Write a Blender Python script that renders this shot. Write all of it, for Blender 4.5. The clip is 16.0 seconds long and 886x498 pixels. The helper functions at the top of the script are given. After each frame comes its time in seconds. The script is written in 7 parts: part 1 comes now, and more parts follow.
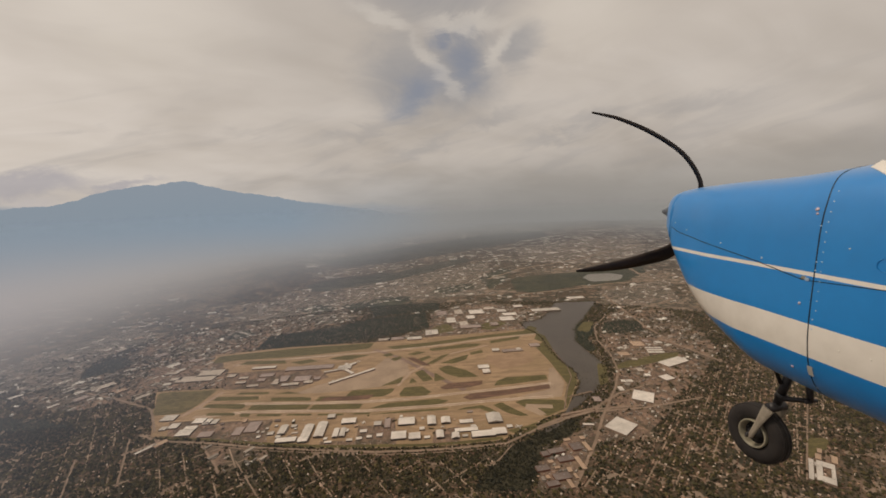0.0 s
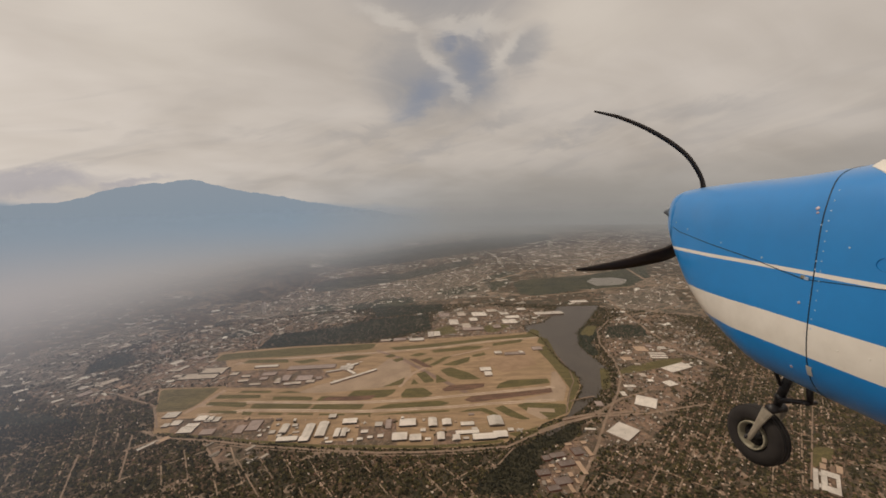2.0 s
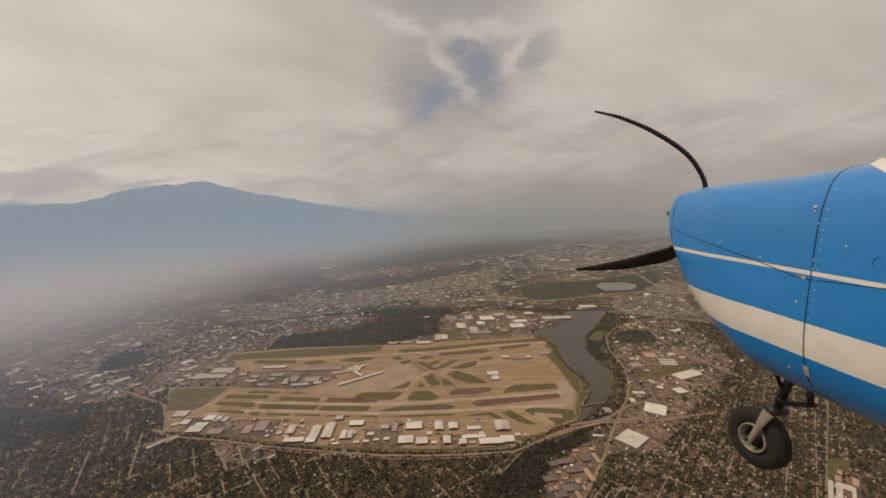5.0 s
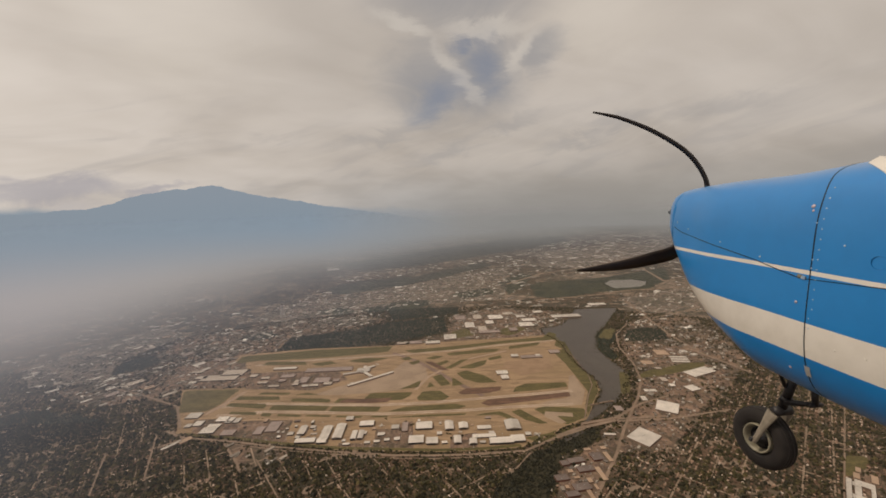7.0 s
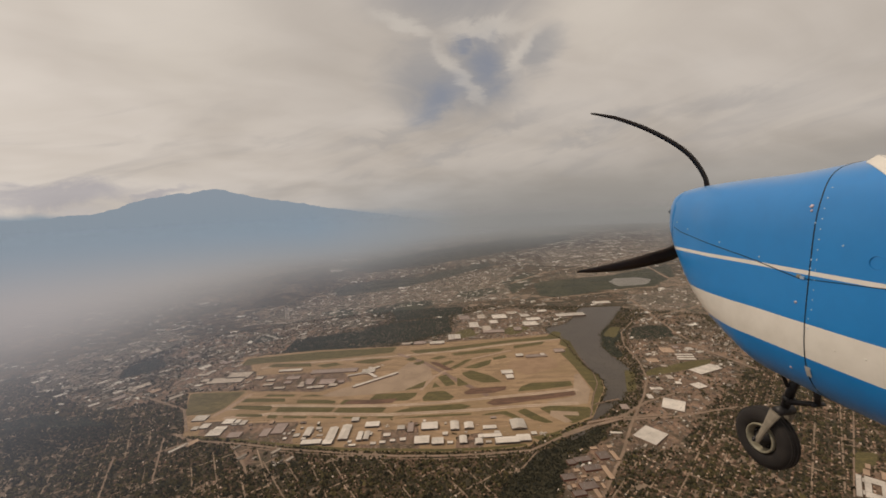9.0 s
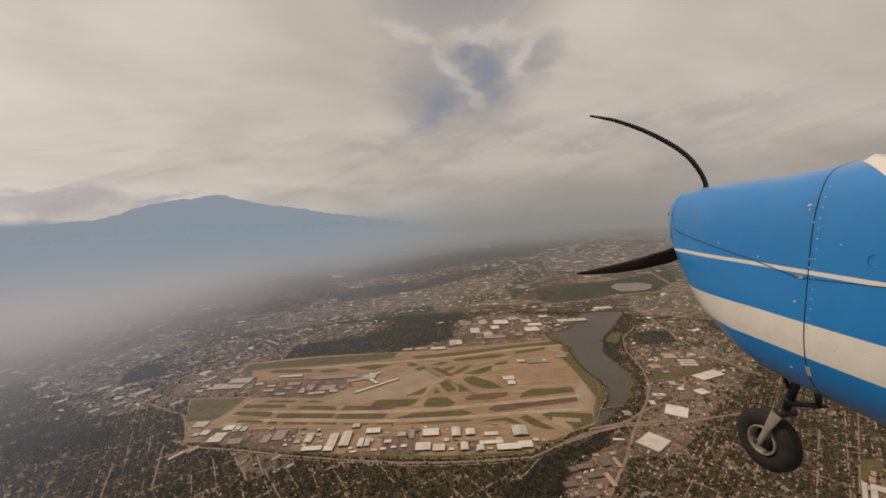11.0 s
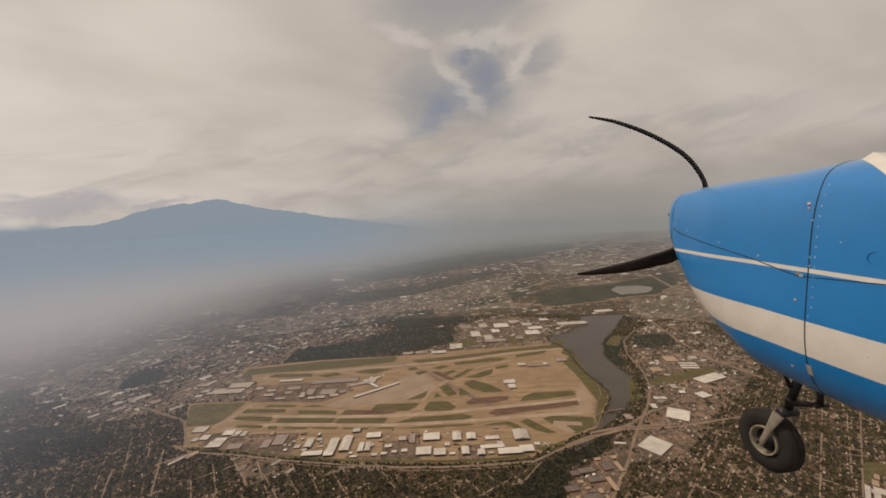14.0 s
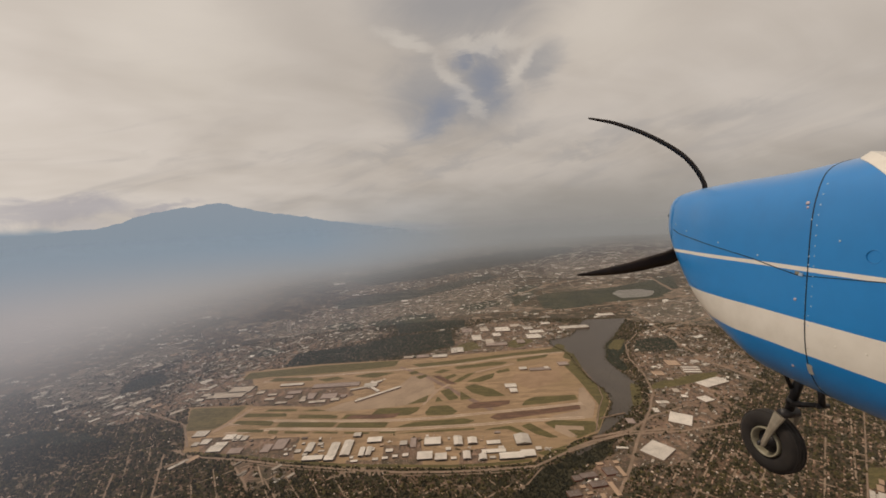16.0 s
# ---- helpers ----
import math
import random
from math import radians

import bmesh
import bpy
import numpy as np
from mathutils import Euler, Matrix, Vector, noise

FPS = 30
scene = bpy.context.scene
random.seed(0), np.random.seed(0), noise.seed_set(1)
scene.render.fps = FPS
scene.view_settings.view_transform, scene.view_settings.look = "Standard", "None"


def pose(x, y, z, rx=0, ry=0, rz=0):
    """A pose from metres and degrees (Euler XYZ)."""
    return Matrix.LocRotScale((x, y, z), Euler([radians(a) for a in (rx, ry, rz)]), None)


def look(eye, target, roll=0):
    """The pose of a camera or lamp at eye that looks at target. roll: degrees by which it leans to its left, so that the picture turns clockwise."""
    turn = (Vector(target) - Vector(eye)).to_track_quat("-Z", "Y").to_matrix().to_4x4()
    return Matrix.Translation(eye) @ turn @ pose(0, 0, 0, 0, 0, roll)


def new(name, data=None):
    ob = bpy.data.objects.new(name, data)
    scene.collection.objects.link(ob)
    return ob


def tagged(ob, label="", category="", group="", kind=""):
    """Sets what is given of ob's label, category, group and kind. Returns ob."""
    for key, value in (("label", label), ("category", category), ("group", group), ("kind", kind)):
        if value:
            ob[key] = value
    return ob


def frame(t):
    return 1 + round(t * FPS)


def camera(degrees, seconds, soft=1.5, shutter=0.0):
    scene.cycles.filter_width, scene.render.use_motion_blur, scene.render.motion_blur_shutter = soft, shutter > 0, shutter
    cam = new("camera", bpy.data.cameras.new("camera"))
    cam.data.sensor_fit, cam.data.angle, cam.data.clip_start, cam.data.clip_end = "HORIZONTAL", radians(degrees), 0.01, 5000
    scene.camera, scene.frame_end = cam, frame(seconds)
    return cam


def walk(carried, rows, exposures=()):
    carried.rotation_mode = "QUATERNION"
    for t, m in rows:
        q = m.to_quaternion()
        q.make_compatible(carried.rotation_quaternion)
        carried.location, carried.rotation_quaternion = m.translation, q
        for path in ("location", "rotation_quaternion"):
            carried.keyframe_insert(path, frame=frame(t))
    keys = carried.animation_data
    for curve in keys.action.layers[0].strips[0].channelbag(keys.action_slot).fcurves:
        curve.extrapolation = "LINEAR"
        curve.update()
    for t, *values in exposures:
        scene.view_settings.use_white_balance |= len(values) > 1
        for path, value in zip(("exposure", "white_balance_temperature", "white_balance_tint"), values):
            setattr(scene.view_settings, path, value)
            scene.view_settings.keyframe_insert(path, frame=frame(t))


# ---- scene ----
# The airplane is true to size but for tyre and blades, which are fitted to the view; the town below stands at one
# fifth, so that it reaches its horizon inside the view range, with far halls enlarged.
H = 300.0                      # the eye's height over the town
WAYS = [
    (0.0, pose(-0.130, 0.057, 300.027, 83.086, 2.280, -3.284)),
    (0.5, pose(-0.121, 0.053, 300.025, 83.213, 2.382, -3.101)),
    (1.0, pose(-0.112, 0.048, 300.017, 83.205, 2.103, -2.832)),
    (1.5, pose(-0.108, 0.045, 300.007, 83.251, 1.808, -2.667)),
    (2.0, pose(-0.110, 0.044, 299.994, 83.354, 1.497, -2.651)),
    (2.5, pose(-0.113, 0.043, 299.984, 83.456, 1.233, -2.663)),
    (3.0, pose(-0.108, 0.040, 299.977, 83.517, 1.090, -2.522)),
    (3.5, pose(-0.097, 0.034, 299.967, 83.702, 0.984, -2.247)),
    (4.0, pose(-0.084, 0.028, 299.958, 83.838, 0.867, -1.931)),
    (6.5, pose(-0.022, 0.006, 299.983, 83.792, 1.886, -0.668)),
    (7.0, pose(-0.012, 0.003, 299.988, 83.816, 2.130, -0.478)),
    (7.5, pose(-0.005, 0.001, 299.994, 83.801, 2.331, -0.353)),
    (8.0, pose(0.000, -0.000, 300.000, 83.774, 2.535, -0.276)),
    (8.5, pose(0.006, -0.002, 300.005, 83.794, 2.758, -0.184)),
    (9.0, pose(0.011, -0.003, 300.007, 83.858, 2.935, -0.102)),
    (11.5, pose(0.019, -0.014, 299.970, 84.904, 2.949, 0.113)),
    (12.0, pose(0.018, -0.016, 299.956, 85.160, 2.768, 0.135)),
    (12.5, pose(0.011, -0.015, 299.952, 85.312, 2.786, -0.017)),
    (13.0, pose(0.008, -0.013, 299.959, 85.248, 2.947, -0.115)),
    (13.5, pose(0.009, -0.012, 299.965, 85.200, 3.107, -0.124)),
    (14.0, pose(0.017, -0.015, 299.968, 85.148, 3.192, 0.049)),
    (14.5, pose(0.020, -0.016, 299.966, 85.207, 3.205, 0.117)),
    (15.0, pose(0.023, -0.018, 299.962, 85.340, 3.223, 0.179)),
    (15.5, pose(0.022, -0.020, 299.956, 85.514, 3.245, 0.174)),
    (16.0, pose(0.023, -0.021, 299.950, 85.692, 3.251, 0.197)),
]
cam = camera(96.5, 16.0, soft=1.7)
walk(cam, WAYS)

# ---------------------------------------------------------------- sky and sun
SUN_AZ, SUN_EL = radians(-75), radians(52)


class Nodes:
    """Short hand for node trees."""

    def __init__(self, tree):
        self.t = tree

    def add(self, kind, **sets):
        n = self.t.nodes.new(kind)
        for k, v in sets.items():
            setattr(n, k, v)
        return n

    def put(self, sock, v):
        if hasattr(v, "is_output"):
            self.t.links.new(v, sock)
        elif hasattr(v, "__len__") and len(v) == 3 and sock.type == "RGBA":
            sock.default_value = (*v, 1)
        else:
            sock.default_value = v

    def m(self, op, a, b=0.0, c=0.0, clamp=False):
        n = self.add("ShaderNodeMath", operation=op, use_clamp=clamp)
        for i, v in enumerate((a, b, c)):
            self.put(n.inputs[i], v)
        return n.outputs[0]

    def vm(self, op, a, b=(0, 0, 0)):
        n = self.add("ShaderNodeVectorMath", operation=op)
        self.put(n.inputs[0], a)
        self.put(n.inputs[1], b)
        return n.outputs[1] if op == "DOT_PRODUCT" else n.outputs[0]

    def scaled(self, v, s):
        n = self.add("ShaderNodeMapping")
        self.put(n.inputs[0], v)
        n.inputs["Scale"].default_value = s
        return n.outputs[0]

    def noise(self, v, scale, detail=4.0, rough=0.55, warp=0.0):
        n = self.add("ShaderNodeTexNoise")
        self.put(n.inputs["Vector"], v)
        n.inputs["Scale"].default_value, n.inputs["Detail"].default_value = scale, detail
        n.inputs["Roughness"].default_value, n.inputs["Distortion"].default_value = rough, warp
        return n.outputs[0]

    def step(self, v, a, b, lo=0.0, hi=1.0):
        n = self.add("ShaderNodeMapRange", interpolation_type="SMOOTHSTEP")
        for i, q in enumerate((v, a, b, lo, hi)):
            self.put(n.inputs[i], q)
        return n.outputs[0]

    def mix(self, f, a, b):
        n = self.add("ShaderNodeMix", data_type="RGBA")
        self.put(n.inputs[0], f)
        self.put(n.inputs[6], a)
        self.put(n.inputs[7], b)
        return n.outputs[2]

    def ramp(self, f, stops):
        n = self.add("ShaderNodeValToRGB")
        self.put(n.inputs[0], f)
        e = n.color_ramp.elements
        while len(e) < len(stops):
            e.new(0.5)
        for q, (at, col) in zip(e, stops):
            q.position = at
            q.color = (*col, 1) if hasattr(col, "__len__") else (col, col, col, 1)
        return n.outputs[0]


# colour painted as horizon air, by compass direction: bluish and bright towards -50 degrees, warm grey towards +40
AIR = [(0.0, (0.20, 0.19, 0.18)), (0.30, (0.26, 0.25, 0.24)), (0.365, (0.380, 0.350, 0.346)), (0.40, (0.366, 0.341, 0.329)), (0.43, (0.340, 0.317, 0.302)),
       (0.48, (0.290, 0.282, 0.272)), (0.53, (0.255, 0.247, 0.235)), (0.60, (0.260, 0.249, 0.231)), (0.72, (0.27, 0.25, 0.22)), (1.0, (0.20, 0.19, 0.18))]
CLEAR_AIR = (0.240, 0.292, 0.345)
THIN_AIR = (0.178, 0.177, 0.195)        # glow that a thin haze shell adds before dark ground


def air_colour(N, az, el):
    """The colour painted as air in sky and glow: blue and clear higher up towards the left, pale below."""
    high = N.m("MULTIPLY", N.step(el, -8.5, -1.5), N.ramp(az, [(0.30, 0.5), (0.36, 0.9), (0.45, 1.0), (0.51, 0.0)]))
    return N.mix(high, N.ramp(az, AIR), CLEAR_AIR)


def compass(N, x, y):
    """0..1 over -180..180 degrees."""
    return N.m("MULTIPLY_ADD", N.m("ARCTAN2", x, y), 1 / (2 * math.pi), 0.5)


def make_world():
    w = bpy.data.worlds.new("sky")
    scene.world = w
    w.use_nodes = True
    w.node_tree.nodes.clear()
    N = Nodes(w.node_tree)
    d = N.add("ShaderNodeTexCoord").outputs["Generated"]
    s = N.add("ShaderNodeSeparateXYZ")
    N.put(s.inputs[0], d)
    x, y, z = s.outputs
    az = compass(N, x, y)
    el = N.m("MULTIPLY", N.m("ARCSINE", z), 57.296)
    # a soft deck of cloud with streaks that run off to the horizon
    k = N.m("DIVIDE", 1.0, N.m("ADD", N.m("MAXIMUM", z, 0.0), 0.30))
    c = N.add("ShaderNodeCombineXYZ")
    N.put(c.inputs[0], N.m("MULTIPLY", x, k))
    N.put(c.inputs[1], N.m("MULTIPLY", y, k))
    turned = N.add("ShaderNodeMapping")
    N.put(turned.inputs[0], c.outputs[0])
    turned.inputs["Rotation"].default_value = (0, 0, radians(-20))
    deck = turned.outputs[0]
    soft = N.noise(N.scaled(deck, (1.0, 1.3, 1)), 1.15, 3.0, 0.5, 0.3)
    wisp = N.noise(N.scaled(deck, (1.2, 2.6, 1)), 1.7, 6.0, 0.58, 0.9)
    fray = N.noise(deck, 3.6, 7.0, 0.62, 0.7)
    lum = N.m("ADD", N.m("MULTIPLY", soft, 0.82), N.m("MULTIPLY", wisp, 0.18))
    cloud = N.mix(N.step(lum, 0.30, 0.68), (0.487, 0.428, 0.372), (0.630, 0.563, 0.501))
    # brighter towards the left of the flight, darker to the right
    side = N.ramp(az, [(0.0, 0.9), (0.30, 1.0), (0.37, 1.12), (0.46, 0.90), (0.52, 0.885), (0.56, 0.95), (0.64, 0.94), (1.0, 0.9)])
    cloud = N.mix(1.0, cloud, side)
    w.node_tree.nodes[-1].blend_type = "MULTIPLY"
    # to the right the deck is thicker low down and thinner higher up
    thick = N.m("MULTIPLY_ADD", N.ramp(az, [(0.0, 0.0), (0.48, 0.0), (0.54, 1.0), (0.70, 1.0), (0.8, 0.0)]), N.step(el, 4.0, 24.0, -0.15, 0.12), 1.0)
    cloud = N.mix(1.0, cloud, thick)
    w.node_tree.nodes[-1].blend_type = "MULTIPLY"
    sky = N.add("ShaderNodeTexSky", sky_type="NISHITA", sun_disc=False, sun_elevation=SUN_EL, sun_rotation=SUN_AZ)
    sky.dust_density, sky.altitude = 3.0, 1500
    blue = N.mix(0.75, N.vm("MULTIPLY", sky.outputs[0], (0.10, 0.10, 0.10)), (0.205, 0.212, 0.245))

    # thin places in the deck, where grey and blue show through, and bright ridges beside them
    azd = N.m("MULTIPLY_ADD", az, 360.0, -180.0)
    azw = N.m("ADD", azd, N.m("MULTIPLY_ADD", fray, 8.5, -5.2))
    elw = N.m("ADD", el, N.m("MULTIPLY_ADD", N.noise(N.vm("ADD", deck, (3.7, 1.9, 0)), 3.0, 7.0, 0.62, 0.7), 7.5, -3.75))

    def spot(a0, e0, ra, re, turn=0.0, core=0.15):
        """A soft oval round a direction: degrees across and up, leaning by turn."""
        u, v = N.m("SUBTRACT", azw, a0), N.m("SUBTRACT", elw, e0)
        c_, s_ = math.cos(radians(turn)), math.sin(radians(turn))
        p = N.m("ADD", N.m("MULTIPLY", u, c_ / ra), N.m("MULTIPLY", v, s_ / ra))
        q = N.m("ADD", N.m("MULTIPLY", u, -s_ / re), N.m("MULTIPLY", v, c_ / re))
        return N.step(N.m("SQRT", N.m("ADD", N.m("MULTIPLY", p, p), N.m("MULTIPLY", q, q))), 1.0, core)
    grey = spot(3.0, 27.5, 19, 8.0)
    for o in ((13.5, 19.0, 4.5, 4.5), (-2.0, 16.5, 9.5, 8.5), (5.5, 18.0, 9.0, 9.5)):
        grey = N.m("MAXIMUM", grey, spot(*o))
    grey = N.m("MAXIMUM", grey, spot(6.6, 27.0, 13.0, 4.5))
    streak = spot(0.0, 7.5, 9.0, 1.6, 18)
    for o in ((17.5, 7.8, 8.0, 1.3, 8), (34.0, 10.0, 7.5, 1.7, 4), (23.5, 10.0, 5.0, 1.5, 14), (-9, 9.5, 9, 1.7, 12), (9, 10.5, 7, 1.5, 16)):
        streak = N.m("MAXIMUM", streak, spot(*o))
    col = N.mix(N.m("MULTIPLY", streak, 0.34), cloud, (0.30, 0.288, 0.288))
    col = N.mix(N.m("MULTIPLY", grey, 0.82), col, (0.298, 0.288, 0.292))
    col = N.mix(N.m("MULTIPLY", N.m("MAXIMUM", spot(21.0, 23.0, 12.0, 8.0), spot(-33.0, 22.0, 15.0, 11.0)), 0.45), col, (0.675, 0.605, 0.525))
    ridge = spot(-5.3, 23.3, 5.6, 1.3, -16)
    for o in ((2.4, 18.3, 6.8, 1.3, -47), (6.6, 22.6, 7.9, 1.4, -3), (11.1, 19.4, 4.3, 1.6, -121)):
        ridge = N.m("MAXIMUM", ridge, spot(*o))
    col = N.mix(N.m("MULTIPLY", ridge, 0.65), col, (0.58, 0.525, 0.465))
    gap = N.m("MAXIMUM", spot(6.2, 18.8, 3.6, 5.2, 15, 0.0), N.m("MAXIMUM", spot(-0.6, 15.0, 7.8, 3.8, 34, 0.0), spot(3.4, 21.2, 2.2, 1.7, 0, 0.0)))
    col = N.mix(N.m("MULTIPLY", gap, 0.66), col, blue)
    # low streaks that climb gently to the right
    c_, s_ = math.cos(radians(14)), math.sin(radians(14))
    lane = N.add("ShaderNodeCombineXYZ")
    N.put(lane.inputs[0], N.m("MULTIPLY", N.m("ADD", N.m("MULTIPLY", azd, c_), N.m("MULTIPLY", el, s_)), 1 / 13))
    N.put(lane.inputs[1], N.m("MULTIPLY", N.m("SUBTRACT", N.m("MULTIPLY", el, c_), N.m("MULTIPLY", azd, s_)), 1 / 2.4))
    comb = N.noise(lane.outputs[0], 1.0, 5.0, 0.55, 0.6)
    low = N.m("MULTIPLY", N.step(el, 0.5, 4.0), N.step(el, 16.0, 7.0, 0.12, 1.0))
    col = N.mix(N.m("MULTIPLY", N.step(comb, 0.50, 0.68), N.m("MULTIPLY", low, 0.28)), col, (0.335, 0.312, 0.300))
    col = N.mix(N.m("MULTIPLY", N.step(comb, 0.48, 0.32), N.m("MULTIPLY", low, 0.24)), col, (0.60, 0.53, 0.455))
    # a mauve bank of cloud low beside the mountain, with clearer blue air under it
    bank = N.m("MAXIMUM", spot(-45.0, 3.4, 10.0, 2.3, 4), spot(-36.5, 3.2, 5.0, 1.0, 14))
    col = N.mix(N.m("MULTIPLY", bank, 0.70), col, (0.375, 0.350, 0.372))
    col = N.mix(N.m("MULTIPLY", N.m("MAXIMUM", spot(-44.0, 1.4, 3.5, 0.9, 6), spot(-50.0, 3.0, 5.0, 0.7, 3)), 0.55), col, (0.50, 0.455, 0.445))
    edge = N.m("MULTIPLY_ADD", N.ramp(az, EDGE), 10.0, -3.0)
    edge = N.m("ADD", edge, N.m("MULTIPLY_ADD", N.noise(N.scaled(d, (1, 1, 2)), 14.0, 4.0, 0.55), 1.4, -0.7))
    under = N.step(N.m("SUBTRACT", el, edge), 0.55, -0.55)
    under = N.m("MULTIPLY", under, N.ramp(az, [(0.30, 1.0), (0.42, 1.0), (0.46, 0.75), (0.515, 0.0)]))
    col = N.mix(under, col, CLEAR_AIR)
    # haze thickens towards the ground
    air = air_colour(N, az, el)
    col = N.mix(N.step(el, N.ramp(az, [(0.36, 0.9), (0.44, 0.5), (0.50, 0.6), (0.6, 0.8)]), -6.0), col, air)
    col = N.mix(N.step(el, 7.0, -1.0, 0.0, N.ramp(az, [(0.36, 0.1), (0.45, 0.15), (0.51, 0.75), (0.65, 0.7)])), col, air)
    bg = N.add("ShaderNodeBackground")
    N.put(bg.inputs[0], col)
    bg.inputs[1].default_value = 1.0
    N.put(N.add("ShaderNodeOutputWorld").inputs[0], bg.outputs[0])


EDGE = [(0.3500, 0.430), (0.3673, 0.420), (0.3778, 0.370), (0.3906, 0.380), (0.4100, 0.370), (0.4439, 0.350), (0.4601, 0.320), (0.4818, 0.287), (0.5043, 0.235)]
make_world()

sun = new("sun", bpy.data.lights.new("sun", "SUN"))
sun.data.energy, sun.data.angle, sun.data.color = 1.70, radians(10), (1.0, 0.87, 0.70)
sun.matrix_world = look((0, 0, 900), (-math.sin(SUN_AZ) * math.cos(SUN_EL), -math.cos(SUN_AZ) * math.cos(SUN_EL), 900 - math.sin(SUN_EL)))
scene.view_settings.exposure = 0.0

# ---------------------------------------------------------------- materials


def material(name, dark, light, rough=0.7, metal=0.0, grain=1.0, patch=0.1, bump=0.2, vary=0.0, coat=0.0, reach=0.02):
    """A surface between two colours, mottled at two scales (grain and patch: waves a metre); vary: by object; reach: bump depth."""
    mt = bpy.data.materials.new(name)
    mt.use_nodes = True
    N = Nodes(mt.node_tree)
    b = mt.node_tree.nodes["Principled BSDF"]
    p = N.add("ShaderNodeNewGeometry").outputs["Position"]
    fine, wide = N.noise(p, grain, 4.0, 0.6), N.noise(p, patch, 3.0, 0.5)
    f = N.m("ADD", N.m("MULTIPLY", fine, 0.5), N.m("MULTIPLY", wide, 0.5))
    f = N.step(f, 0.33, 0.67)
    if vary:
        f = N.m("ADD", N.m("MULTIPLY", f, 1 - vary), N.m("MULTIPLY", N.add("ShaderNodeObjectInfo").outputs["Random"], vary))
    N.put(b.inputs["Base Color"], N.mix(f, dark, light))
    N.put(b.inputs["Roughness"], N.m("MULTIPLY_ADD", fine, 0.2, rough - 0.1))
    b.inputs["Metallic"].default_value, b.inputs["Coat Weight"].default_value = metal, coat
    b.inputs["Coat Roughness"].default_value = 0.12
    if bump:
        u = N.add("ShaderNodeBump")
        u.inputs["Strength"].default_value, u.inputs["Distance"].default_value = bump, reach
        N.put(u.inputs["Height"], fine)
        N.put(b.inputs["Normal"], u.outputs[0])
    return mt


def scattered(name, tones, rough=0.85):
    """A surface for many small joined things, each island of its own tone."""
    mt = bpy.data.materials.new(name)
    mt.use_nodes = True
    N = Nodes(mt.node_tree)
    b = mt.node_tree.nodes["Principled BSDF"]
    g = N.add("ShaderNodeNewGeometry")
    col = N.ramp(g.outputs["Random Per Island"], tones)
    n = N.noise(g.outputs["Position"], 0.02, 3.0)
    col = N.mix(N.step(n, 0.3, 0.7, 0.0, 0.5), col, N.vm("MULTIPLY", col, (0.6, 0.62, 0.6)))
    N.put(b.inputs["Base Color"], col)
    b.inputs["Roughness"].default_value = rough
    return mt


def ground_material():
    mt = bpy.data.materials.new("town_ground")
    mt.use_nodes = True
    N = Nodes(mt.node_tree)
    b = mt.node_tree.nodes["Principled BSDF"]
    p = N.add("ShaderNodeNewGeometry").outputs["Position"]
    wide = N.noise(p, 0.0022, 5.0, 0.6, 0.5)
    mid = N.noise(p, 0.022, 5.0, 0.65, 0.3)
    fine = N.noise(p, 0.35, 4.0, 0.7)
    trees = N.mix(N.step(mid, 0.3, 0.7), (0.029, 0.026, 0.014), (0.061, 0.048, 0.026))
    yards = N.mix(N.step(fine, 0.35, 0.65), (0.065, 0.039, 0.023), (0.179, 0.106, 0.066))
    town = N.mix(N.step(N.m("ADD", N.m("MULTIPLY", fine, 0.55), N.m("MULTIPLY", mid, 0.45)), 0.43, 0.60), trees, yards)
    paved = N.mix(N.step(mid, 0.35, 0.62), (0.152, 0.112, 0.085), (0.355, 0.265, 0.200))
    col = N.mix(N.step(wide, 0.50, 0.62, 0.0, 0.7), town, paved)
    # blocks and lots, each of its own tone
    v = N.add("ShaderNodeTexVoronoi", distance="CHEBYCHEV")
    N.put(v.inputs["Vector"], N.scaled(p, (1, 1.5, 1)))
    v.inputs["Scale"].default_value = 0.045
    s = N.add("ShaderNodeSeparateColor")
    N.put(s.inputs[0], v.outputs["Color"])
    col = N.mix(N.step(s.outputs[0], 0.62, 0.95, 0.0, 0.6), col, (0.037, 0.037, 0.020))
    col = N.mix(N.step(s.outputs[1], 0.80, 0.97, 0.0, 0.6), col, (0.357, 0.261, 0.193))
    N.put(b.inputs["Base Color"], col)
    b.inputs["Roughness"].default_value = 0.95
    u = N.add("ShaderNodeBump")
    u.inputs["Strength"].default_value, u.inputs["Distance"].default_value = 0.5, 1.0
    N.put(u.inputs["Height"], fine)
    N.put(b.inputs["Normal"], u.outputs[0])
    return mt


